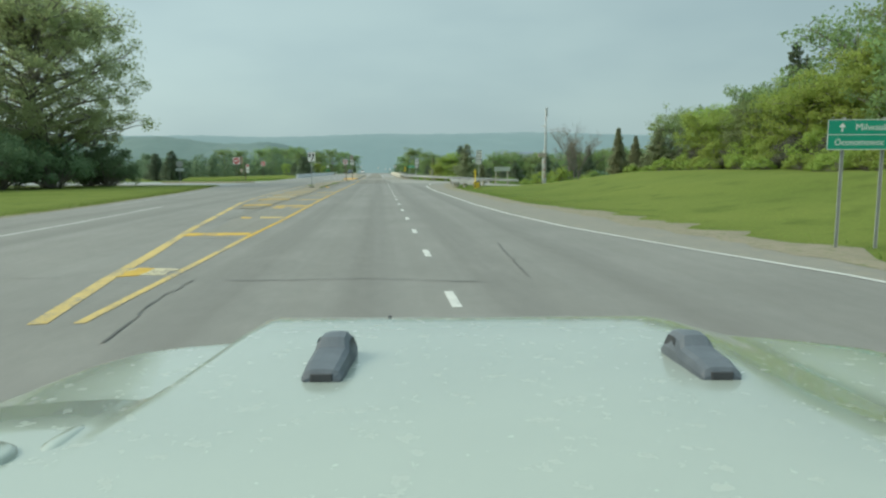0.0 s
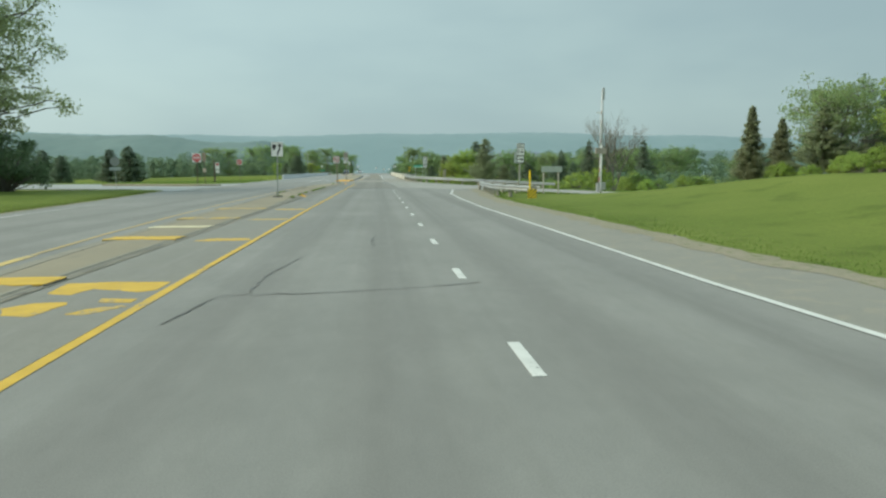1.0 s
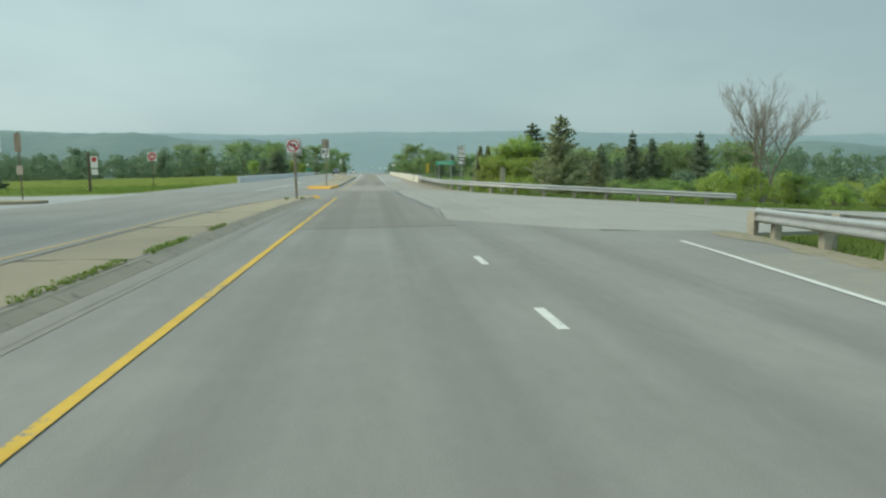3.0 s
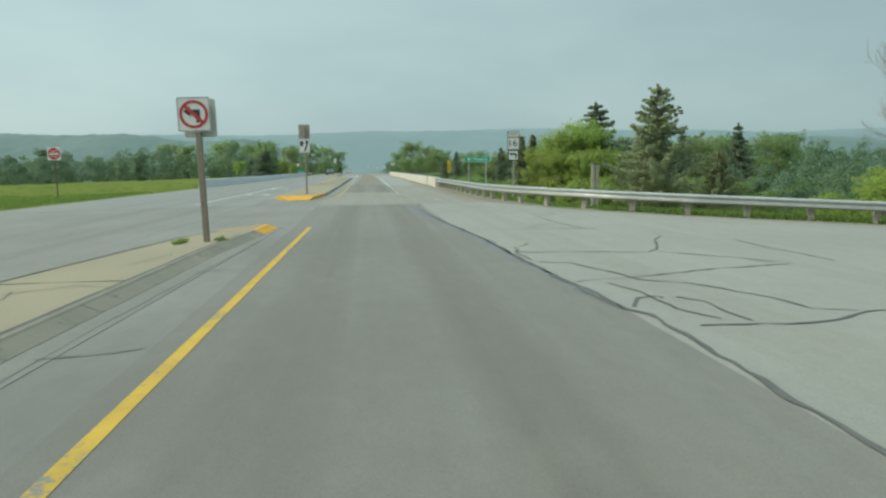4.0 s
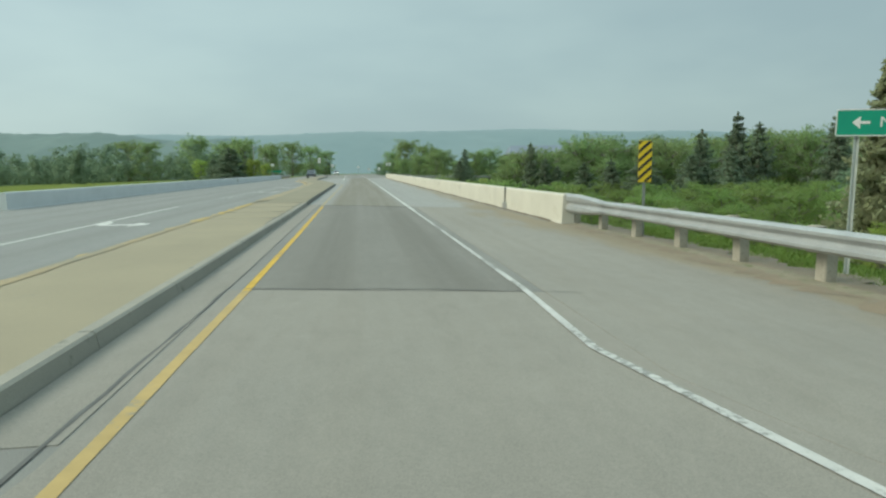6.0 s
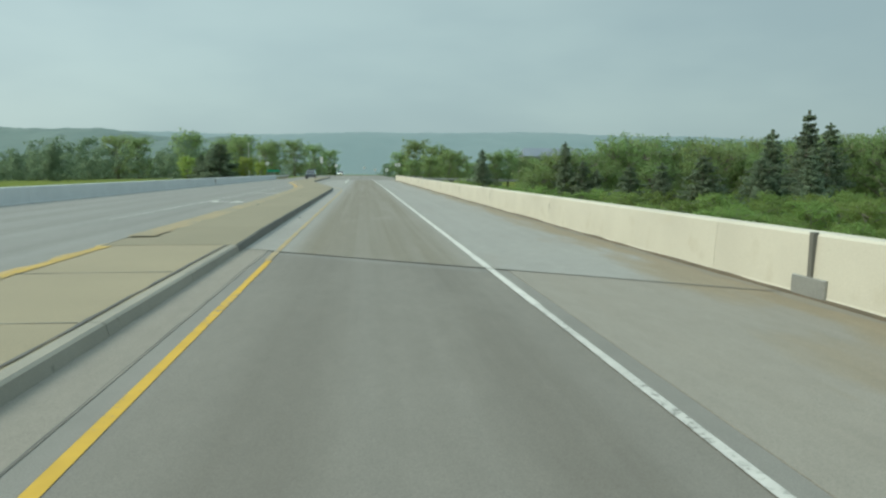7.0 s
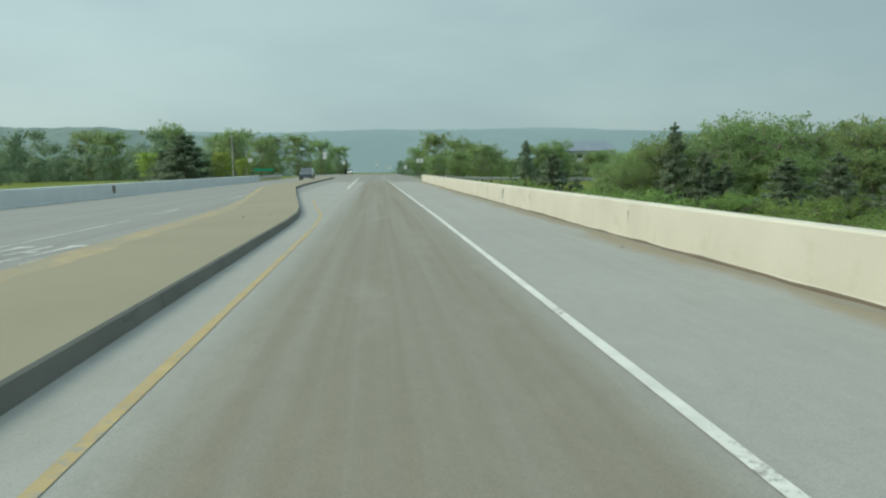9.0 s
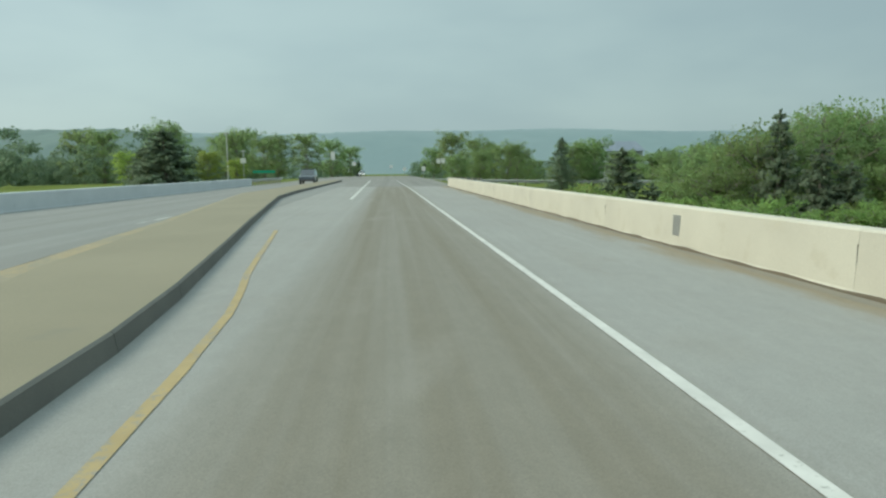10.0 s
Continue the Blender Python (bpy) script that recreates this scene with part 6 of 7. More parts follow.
OAK = broadleaf(4, 20.0, 9.6, 0.10, 76, 80, 0.13, OAK_LEAF, 1.15, 0.060, 260)
FULL = [broadleaf(90 + k, 11.0, 4.6, 0.03, 26, 26, 0.16, MID_LEAF, clump=0.085, shell=50) for k in range(2)]
LOW = [broadleaf(95 + k, 8.0, 3.6, 0.06, 18, 26, 0.13, LOW_LEAF, clump=0.09, shell=50) for k in range(2)]
LEAFY = [broadleaf(20 + k, 8.0, 3.4, 0.10, 24, 38, 0.112, BRIGHT_LEAF, clump=0.095, shell=50) for k in range(2)]
GREEN = [broadleaf(30 + k, 10.0, 4.2, 0.12, 20, 32, 0.15, MID_LEAF, clump=0.09, shell=50) for k in range(3)]
OLIVE = [broadleaf(40 + k, 11.0, 4.8, 0.14, 22, 30, 0.15, OLIVE_LEAF, clump=0.085, shell=70) for k in range(2)]
CEDAR = [conifer(50 + k, 5.0, 0.80, CEDAR_LEAF, 0.90, 0.03, 12, 60, 0.080, 0.62, (0.1, 0.6), 1.0) for k in range(2)]
JUNIPER = conifer(55, 7.0, 3.1, CEDAR_LEAF, 0.80, 0.04, 40, 34, 0.085, 0.55, (-0.05, 0.55), 0.90)
SPRUCE = [conifer(60 + k, 10.0, 3.2, SPRUCE_LEAF, 0.85, 0.05, 13, 28, 0.155, 0.40) for k in range(3)]
THIN = [broadleaf(80 + k, 12.0, 4.6, 0.20, 26, 24, 0.15, THIN_LEAF, 0.8, clump=0.075) for k in range(2)]
PLUM_BUSH = shrub(79, 2.6, 2.0, PLUM_LEAF, 90, 0.09, 40)
EVERGREEN = conifer(66, 6.0, 2.5, SPRUCE_LEAF, 0.6, 0.02, 34, 22, 0.11, 0.22)
BUSH = [shrub(70 + k, 2.5, 2.0, BRIGHT_LEAF, 100, 0.085, 40) for k in range(2)]
DARK_BUSH = [shrub(75 + k, 4.5, 3.6, SHRUB_LEAF, 150, 0.125, 54) for k in range(2)]

random.seed(31)
# Across the opposite lanes, at the start.
plant(OAK, "oak_tree", -33.5, 70.0, 1.0, "large old oak tree in thin spring leaf beyond the opposite lanes", turn=20)
plant(OAK, "oak_tree", -47.0, 62.0, 0.95, "large old oak tree in thin spring leaf beyond the opposite lanes", turn=140)
for x, y, s in ((-28.5, 72.5, 1.0), (-31, 66, 1.1), (-33, 60, 1.15), (-35.5, 54, 1.2), (-38, 66, 1.45), (-36, 47, 1.1), (-43, 56, 1.4), (-32, 76, 0.9)):
    plant(random.choice(DARK_BUSH), "shrub", x, y, s, "dense dark green shrub under the oak trees", "shrubs under the oaks", category="shrub")
for x, y, s in ((-36.1, 119.4, 0.56), (-39.5, 121.5, 0.52), (-43.7, 136.7, 0.62), (-52, 128, 0.56), (-47.5, 124, 0.45), (-57, 133, 0.6)):
    plant(EVERGREEN, "conifer_tree", x, y, s * 1.6, "small dark evergreen beyond the side street", "evergreens by the side street")
plant(EVERGREEN, "conifer_tree", -41.0, 158.0, 0.72, "small rounded dark evergreen in the field")
# The wooded rise on the right, at the start.
plant(CEDAR[0], "cedar_tree", 19.9, 54.0, 0.83, "slim dark cedar at the end of the wooded rise", "cedars")
plant(CEDAR[1], "cedar_tree", 21.0, 53.0, 0.66, "slim dark cedar at the end of the wooded rise", "cedars", wide=1.1)
plant(JUNIPER, "juniper_tree", 22.3, 51.5, 0.52, "ragged brown-green juniper beside the slim cedars")
GROVE = ((23.6, 52.0, 0.56), (27.7, 58.0, 0.82), (23.2, 46.0, 0.54), (25.6, 48.5, 0.62), (23.8, 44.0, 0.60), (27.2, 46.0, 0.74), (24.0, 41.0, 0.66), (27.0, 42.0, 0.80), (24.4, 38.5, 0.72), (26.6, 38.5, 0.84),
         (24.2, 36.0, 0.74), (25.1, 34.5, 0.84), (28.2, 35.0, 0.88), (25.3, 31.5, 0.94), (24.6, 28.5, 0.9), (27.5, 29.0, 1.1), (24.8, 25.0, 0.95), (24.0, 21.0, 1.0), (28.0, 22.0, 1.2), (23.5, 16.0, 1.05), (31.5, 38.0, 0.92), (33.0, 30.0, 1.1), (30.0, 52.0, 0.7), (31.0, 46.0, 0.85), (29, 14, 1.3))
for x, y, s in GROVE:
    kind, tall = random.choice(((LEAFY[0], 8.0), (LEAFY[1], 8.0), (LEAFY[0], 8.0), (GREEN[0], 10.0), (OLIVE[0], 11.0), (OLIVE[1], 11.0)))
    plant(kind, "young_tree", x, y, s * 8.0 / tall * (1.0 if y > 44 else 0.85), "bushy young tree in fresh spring green on the rise", "young trees on the rise", wide=1.05)
plant(THIN[0], "young_tree", 30.0, 40.0, 0.84, "taller thin-leaved tree above the young trees")
plant(THIN[1], "young_tree", 29.0, 33.5, 0.80, "taller thin-leaved tree above the young trees")
for x, y, s in ((28.5, 50.0, 0.64), (28.0, 43.0, 0.84), (30.5, 45.5, 0.8), (26.4, 52.5, 0.50), (31.5, 34.0, 1.0)):
    plant(random.choice(SPRUCE), "spruce_tree", x, y, s, "dark pointed spruce among the young trees", "spruces on the rise", wide=0.72)
for x, y, s in ((23.3, 48.5, 0.55), (22.4, 42.8, 0.8), (23.2, 39.8, 0.85), (22.6, 36.5, 0.8), (23.4, 33.4, 0.9), (23.0, 29.8, 0.9), (22.9, 26.4, 0.95), (22.6, 22.5, 1.0), (22.2, 18, 1.05), (22.4, 50.0, 0.42)):
    plant(random.choice(BUSH), "shrub", x, y, s, "leafy green shrub at the foot of the trees", "shrubs on the rise", category="shrub")
for x, y, s in ((22.9, 45.2, 0.75), (23.2, 41.4, 0.7), (23.9, 50.2, 0.7), (22.9, 34.9, 0.72), (23.4, 31.0, 0.8)):
    plant(PLUM_BUSH, "shrub", x, y, s, "dull purple-grey shrub at the foot of the trees", "dull shrubs on the rise", category="shrub")
for k in range(26):
    y = 19 + 1.3 * k + random.uniform(-0.4, 0.4)
    plant(BUSH[k % 2], "weed_clump", 21.6 - 0.05 * abs(y - 36) + random.uniform(-0.9, 0.7), y, random.uniform(0.20, 0.42), "low leafy green weed clump at the edge of the grass", "weed clumps on the rise", category="shrub", wide=1.25)
plant(BUSH[0], "shrub", 20.3, 51.5, 0.30, "small fresh green shrub in the grass", category="shrub")
# Behind the guard rail before the bridge.
plant(JUNIPER, "juniper_tree", 14.5, 110.6, 1.03, "ragged brown-green juniper behind the guard rail", z=-1.3, turn=40, wide=0.80)
for k, (x, y, top, z) in enumerate(((11.7, 119.3, 4.1, -1.3), (13.3, 119.6, 5.0, -1.6), (10.1, 118.9, 2.9, -0.9), (13.5, 117.2, 3.0, -1.5), (12.0, 115.8, 2.6, -1.2), (14.9, 117.8, 2.8, -1.8), (16.4, 118.8, 2.6, -2.1), (10.7, 116.8, 2.8, -1.0))):
    plant(LEAFY[k % 2], "young_tree", x, y, (top - z) / 8.3, "bushy bright green tree behind the guard rail", "trees behind the rail", z=z, wide=0.80)
plant(SPRUCE[1], "spruce_tree", 14.8, 121.2, 0.86, "dark spruce behind the bright green trees", z=-2.6, wide=1.3)
plant(CEDAR[0], "cedar_tree", 9.95, 123.2, 0.98, "slim brownish cedar behind the guard rail", "cedars", z=-1.05)
plant(CEDAR[1], "cedar_tree", 10.7, 123.0, 0.99, "slim brownish cedar behind the guard rail", "cedars", z=-1.05)
for x, y, s in ((8.9, 119.2, 0.42), (9.3, 117.2, 0.55), (10.2, 115.6, 0.66), (11.4, 113.6, 0.8), (12.6, 113.2, 0.9), (14.2, 113.2, 0.9), (8.4, 121.2, 0.4)):
    plant(random.choice(BUSH), "shrub", x, y, s, "bright green shrub at the foot of the trees", "shrubs behind the rail", category="shrub")
plant(JUNIPER, "juniper_tree", 16.8, 108.0, 0.55, "ragged brown-green juniper behind the guard rail")
ob = thing("bare_tree", at_ground(33.9, 113.0), "bare grey branched tree not yet in leaf", "tree")
part("trunk", bare_tree(8, 16.5), BARK, ob)
for x, y, s in ((27, 108, 0.8), (31, 112, 1.0), (38, 116, 1.1), (42, 108, 0.8), (24.5, 110, 0.6), (47, 113, 0.9), (52, 105, 0.7), (36, 106, 0.55)):
    plant(random.choice(BUSH), "shrub", x, y, s * 1.45, "bright yellow-green shrub beyond the ramp", "shrubs beyond the ramp", category="shrub")
for x, y, s in ((38, 114, 0.42), (42.5, 117, 0.5), (46, 112, 0.4), (50, 118, 0.55), (54, 113, 0.45), (58.5, 119, 0.58), (63, 114, 0.5), (67, 121, 0.62), (72, 116, 0.55), (77, 123, 0.66), (82, 118, 0.6), (60, 126, 0.7), (46, 124, 0.55)):
    plant(random.choice(LOW), "young_tree", x, y, s, "low yellow-green tree beyond the ramp", "low trees beyond the ramp")
plant(THIN[0], "young_tree", 55.0, 116.0, 0.62, "slender thin-leaved tree beyond the ramp")
# The wooded valley to the right of the bridge.
for x, y, s, w in ((16.2, 223.8, 1.04, 1.15), (18.3, 223.0, 0.78, 1.25), (29.0, 224.4, 1.38, 0.72), (31.0, 222.0, 1.10, 1.10), (33.0, 221.5, 0.98, 1.0), (35.9, 216.0, 1.0, 1.35), (40.1, 215.0, 1.04, 1.25), (43.3, 209.5, 1.12, 1.45), (53.6, 210.8, 1.5, 1.0), (50.8, 208.5, 1.12, 1.1), (64.7, 219.1, 1.82, 0.8),
                   (55.5, 205.0, 1.18, 1.1), (72, 224, 1.7, 0.9), (80, 214, 1.8, 0.9)):
    plant(random.choice(SPRUCE), "spruce_tree", x, y, s, "dark spruce rising from the valley beside the bridge", "valley spruces", wide=w)


def open_view(x, y, wide=9.0):
    """Whether a spot lies on the open line towards the far building."""
    return abs(x - (-1.4 + (y - 165) * 0.318)) < wide + 0.03 * (y - 165)


for x, y, s, kind in ((31.5, 240, 1.30, 0), (26.5, 236, 0.92, 1), (29.4, 227.5, 1.36, 4), (32.6, 229.0, 1.42, 3), (47.5, 236.0, 1.70, 3), (42.5, 237.0, 1.66, 4), (26.0, 228.0, 1.08, 3), (36.5, 243, 1.38, 2), (42.0, 240, 1.42, 1), (48.1, 245, 1.52, 4), (44.5, 248, 1.40, 4), (52.5, 243, 1.45, 0), (57.1, 245, 1.60, 2), (61.7, 240, 1.66, 0), (65.2, 235, 1.36, 1), (70.0, 238, 1.60, 2), (75.0, 246, 1.72, 0),
                      (38.0, 232, 1.20, 1), (46.0, 231, 1.26, 2), (54.0, 230, 1.30, 1), (63.0, 228, 1.40, 0), (70.0, 228, 1.5, 4), (78.0, 232, 1.7, 4), (84.0, 226, 1.75, 4), (90.0, 236, 1.85, 2), (83.0, 246, 1.75, 1), (34.0, 256, 1.10, 4), (92.0, 218, 1.8, 0), (100, 230, 1.9, 1)):
    plant((GREEN + THIN)[kind], "valley_tree", x, y, s * 0.88 if kind < 3 else s * 0.78, "tall leafy tree in the valley beside the bridge" if kind < 3 else "tall tree with thin new leaves in the valley", "valley trees", z=-7.6, wide=0.92)
for k, (x, y, s) in enumerate(((49.2, 246.0, 1.64), (57.5, 232.0, 1.56), (72.0, 243.0, 1.62), (86.0, 238.0, 1.74))):
    plant(OLIVE[k % 2], "valley_tree", x, y, s * 0.86, "tall round-crowned olive green tree in the valley", "olive valley trees", z=-7.6, wide=1.05)
for k in range(84):
    x = 12 + 5.6 * (k % 12) + random.uniform(-2.2, 2.2)
    y = 180 + 7.0 * (k // 12) + random.uniform(-3, 3)
    if x < 10.5 or y > 224:
        continue
    s = (0.72 + 0.0022 * (y - 180)) * random.uniform(0.82, 1.10) + 0.006 * max(0, 24 - x)
    plant(random.choice(LOW), "valley_tree", x, y, s * 1.06, "low bright green tree in the valley beside the bridge", "low valley trees", z=-7.6, wide=1.1)
for k in range(30):
    x = 16 + 7.5 * (k % 10) + random.uniform(-3, 3)
    y = 146 + 11.0 * (k // 10) + random.uniform(-4.5, 4.5)
    plant(random.choice(LOW), "valley_tree", x, y, random.uniform(0.55, 0.72), "low bright green tree in the valley beside the bridge", "low valley trees", z=-7.6)
for x, y, s in ((21.4, 300, 0.92), (17.0, 306, 0.8), (34.7, 290, 0.92), (40.5, 294, 0.5), (30.5, 288, 0.85), (47, 300, 0.5), (25.5, 312, 0.85), (12.5, 310, 0.7), (56, 292, 0.85)):
    plant(random.choice(GREEN), "roadside_tree", x, y, s, "leafy tree beyond the far end of the bridge", "trees beyond the bridge", z=-2.2)
plant(SPRUCE[0], "spruce_tree", 26.3, 280, 0.88, "dark spruce beyond the far end of the bridge", z=-2.0)
# Beyond the bridge, to the left and along the road.
plant(EVERGREEN, "spruce_tree", -28.4, 256.5, 1.55, "broad dark spruce beyond the far end of the bridge", wide=1.25, z=-2.6)
plant(SPRUCE[1], "spruce_tree", -33.0, 262, 0.72, "broad dark spruce beyond the far end of the bridge", wide=1.5, z=-2.6)
for x, y, s in ((-24.0, 259, 0.5), (-37, 268, 0.55), (-22.5, 268, 0.4)):
    plant(random.choice(LEAFY), "young_tree", x, y, s * 1.1, "small fresh green tree beyond the bridge", "young trees beyond the bridge")
for x, y, s in ((-52, 330, 1.25), (-58, 408, 1.5), (-49, 395, 1.55), (-66, 380, 1.4), (-34, 372, 1.2), (-28, 392, 1.35), (-22, 415, 1.3), (-40, 345, 1.1), (-70, 340, 1.2), (-17, 440, 1.2), (-80, 352, 1.3), (-30, 330, 0.9)):
    plant(random.choice(FULL), "roadside_tree", x, y, s, "tall grey-green tree along the road beyond the bridge", "far roadside trees")
for x, y, s in ((20.3, 400, 1.65), (28, 392, 1.5), (36, 405, 1.35), (15, 420, 1.2), (24, 350, 0.8), (34, 345, 0.75), (52, 415, 0.9), (96, 400, 1.0), (16, 330, 0.55), (38, 332, 0.5), (75, 330, 0.95), (90, 345, 1.0)):
    plant(random.choice(GREEN), "roadside_tree", x, y, s, "leafy tree along the road beyond the bridge", "far roadside trees")


for k in range(16):
    plant(random.choice(GREEN), "far_tree", 68 + 4.0 * k + random.uniform(-2, 2), 418 + random.uniform(0, 30), random.uniform(1.2, 1.55), "leafy tree in front of the far building", "trees by the building", z=-6.0)


# ---- distant woods, and the hills behind them ----
def woods(name, spots, leaf, seed, label):
    """Many far trees in one: each a rounded, uneven heap of leaf clumps."""
    rng = np.random.default_rng(seed)
    vs, fs, ns, k = [], [], [], 0
    for x, y, z, h in spots:
        wide = rng.uniform(0.26, 0.40) * h
        heads = []
        for _ in range(13):
            u, ang = rng.uniform(0.04, 0.95), rng.uniform(0, 6.28)
            reach = wide * math.sqrt(max(0.0, 1 - ((u - 0.45) / 0.55) ** 2)) * rng.uniform(0.3, 0.95)
            heads.append((x + math.cos(ang) * reach, y + math.sin(ang) * reach, z + h * u))
        v, f, nv = leaf_quads(rng, heads, h * rng.uniform(0.13, 0.20, len(heads)), 46, h * 0.035, heart=(x, y, z + 0.35 * h))
        vs.append(v)
        fs.append(f + k)
        ns.append(nv)
        k += len(v)
    me = mesh_from(name, np.concatenate(vs), np.concatenate(fs), leaf, np.concatenate(ns))
    return tagged(new(name, me), label, "woodland", kind="stuff")


rng = np.random.default_rng(77)
spots = []
for _ in range(520):
    x = rng.uniform(-330, -45)
    y = rng.uniform(265, 470) - 0.25 * (x + 45) * 0.2
    spots.append((x, y, land(x, y), rng.uniform(7.2, 10.4)))
for _ in range(130):
    x, y = rng.uniform(-280, -70), rng.uniform(180, 262)
    spots.append((x, y, land(x, y), rng.uniform(5, 9)) if x < -110 else (x, 300 + y * 0.3, -4.0, rng.uniform(7.0, 10.0)))
woods("woodland_left", spots, WOODS_LEAF, 1, "broken belt of distant trees beyond the fields")
spots = []
for _ in range(400):
    x = rng.uniform(60, 420)
    y = rng.uniform(150, 480)
    if (x < 150 and y < 300) or open_view(x, y, 16):
        continue
    spots.append((x, y, land(x, y), rng.uniform(10, 16)))
for _ in range(120):
    x, y = rng.uniform(55, 170), rng.uniform(120, 200)
    spots.append((x, y, land(x, y), rng.uniform(5, 9)))
woods("woodland_right", spots, WOODS_LEAF, 2, "distant mixed woodland filling the valley")
spots = [(rng.uniform(-110, 200), rng.uniform(430, 640), -5.5, rng.uniform(9, 14)) for _ in range(220)]
spots = [s for s in spots if abs(s[0] + 6) > 16 and not open_view(s[0], s[1], 14)]
woods("woodland_ahead", spots, WOODS_LEAF, 3, "distant trees on both sides of the far road")


def hill(name, y0, depth, x0, x1, cell, canopy, crest, mat, label):
    """A wooded fold of land: a rounded slope with the bumps of tree crowns all over it."""
    xs, ds = np.arange(x0, x1, cell), np.linspace(0, 1, max(12, int(depth / (2.2 * cell))))
    m, n = Mesh(), len(ds)
    for x in xs:
        h = float(crest(x)) + 12
        for t in ds:
            up = math.sin(min(t / 0.8, 1.0) * math.pi / 2) * (1.0 if t < 0.8 else math.cos((t - 0.8) / 0.2 * math.pi / 2))
            p = Vector((x / (2.4 * cell), (y0 + t * depth) / (2.4 * cell), 0.0))
            bumps = noise.noise(p) + 0.5 * noise.noise(p * 2.3)
            m.v.append((x, y0 + t * depth, -12 + h * up + canopy * bumps * min(1.0, 4 * t) * (1.0 if t < 0.9 else 0.0)))
    m.f += [(n * i + k, n * i + n + k, n * i + n + k + 1, n * i + k + 1) for i in range(len(xs) - 1) for k in range(n - 1)]
    return tagged(part(name, m, mat, None, "", True), label, "backdrop", kind="structure")


# No real haze lies before these; their pale colours carry it.
hill("backdrop_hill_left", 640, 260, -900, -30, 4.5, 2.0, lambda x: 40 + 4 * math.sin(x * 0.017 + 1.2) + 2 * math.sin(x * 0.043) - 30 * float(smooth01(-150, -40, x)) - 6 * float(smooth01(-300, -800, x)), HILL, "wooded hill beyond the fields with haze in its colour")
hill("backdrop_hill_right", 760, 260, 150, 1500, 6.0, 2.0, lambda x: 32 + 5 * math.sin(x * 0.012) + 3 * math.sin(x * 0.031 + 1) - 26 * (1 - float(smooth01(150, 420, x))), HILL, "wooded slope beyond the valley with haze in its colour")
hill("backdrop_ridge", 1500, 500, -2600, 2600, 14.0, 2.6, lambda x: 100 + 5 * math.sin(x * 0.004) + 2 * math.sin(x * 0.013 + 2), HILL_FAR, "pale ridge closing the horizon with haze in its colour")

# ---- grass and weeds ----
def blades(name, count, seed, where, lo, hi, mat, label, keep=None):
    rng = np.random.default_rng(seed)
    x, y = where(rng, count)
    z = ground_height(x, y)
    if keep is not None:
        ok = keep(x, y)
        x, y, z = x[ok], y[ok], z[ok]
    n = len(x)
    h, a, b = rng.uniform(lo, hi, n), rng.uniform(0, 6.28, n), rng.uniform(0, 6.28, n)
    w = 0.012 + 0.10 * h
    tip = np.stack([x + np.cos(b) * h * 0.5, y + np.sin(b) * h * 0.5, z + h], -1)
    p = np.stack([x - np.cos(a) * w, y - np.sin(a) * w, z - 0.02], -1)
    q = np.stack([x + np.cos(a) * w, y + np.sin(a) * w, z - 0.02], -1)
    up = np.stack([np.cos(b) * 0.35, np.sin(b) * 0.35, np.ones(n)], -1)
    up /= np.linalg.norm(up, axis=1, keepdims=True)
    over = (np.cross(q - p, tip - p) * up).sum(1) < 0
    p[over], q[over] = q[over], p[over].copy()
    me = mesh_from(name, np.stack([p, q, tip], 1).reshape(-1, 3), np.arange(3 * n).reshape(-1, 3), mat, np.repeat(up, 3, axis=0))
    return tagged(new(name, me), label, "grass", kind="stuff")


def right_bank(rng, n):
    y = rng.uniform(-4, 72, n)
    return along(ROAD_RIGHT, np.minimum(y, 72.3)) + 0.55 + rng.exponential(0.9, n), y


def left_bank(rng, n):
    y = rng.uniform(4, 72, n)
    return along(ROAD_LEFT, y) - 0.2 - rng.exponential(0.7, n), y


def rail_bank(rng, n):
    y = rng.uniform(99, 127, n)
    return np.interp(y, [99, 101.5, 104, 107, 127], [7.2, 5.6, 4.9, 4.6, 4.5]) + 0.75 + rng.exponential(1.6, n), y


def field_left(rng, n):
    y = 104 + 44 * rng.beta(1.2, 2.2, n)
    return -17.9 - rng.exponential(6.0, n), y


def ramp_corner(rng, n):
    x = 7.8 + 22 * rng.beta(1.2, 2.0, n)
    return x, np.interp(x, *zip(*RAMP_NEAR)) - 0.5 - rng.exponential(2.4, n)


def ramp_side(rng, n):
    x = 7.5 + 45 * rng.beta(1.1, 1.9, n)
    return x, np.interp(x, *zip(*RAMP_FAR)) + 0.4 + rng.exponential(2.6, n)


blades("grass_bank", 22000, 1, right_bank, 0.012, 0.035, BLADES, "fresh green grass on the bank")
blades("grass_verge", 16000, 2, left_bank, 0.02, 0.055, BLADES, "fresh green grass beside the opposite lanes")
blades("grass_rough", 26000, 3, rail_bank, 0.03, 0.10, BLADES, "rank grass and weeds behind the guard rail")
blades("grass_field", 26000, 4, field_left, 0.05, 0.18, BLADES, "rough field grass")
blades("grass_corner", 22000, 5, ramp_corner, 0.03, 0.09, BLADES, "rough grass in the ramp corner")
blades("grass_ramp", 22000, 6, ramp_side, 0.05, 0.22, BLADES, "rough grass beyond the ramp")
blades("grass_rail_foot", 5000, 8, lambda r, n: (r.normal(5.0, 0.26, n), r.uniform(104, 127, n)), 0.03, 0.12, BLADES, "thin grass and weeds at the rail posts")


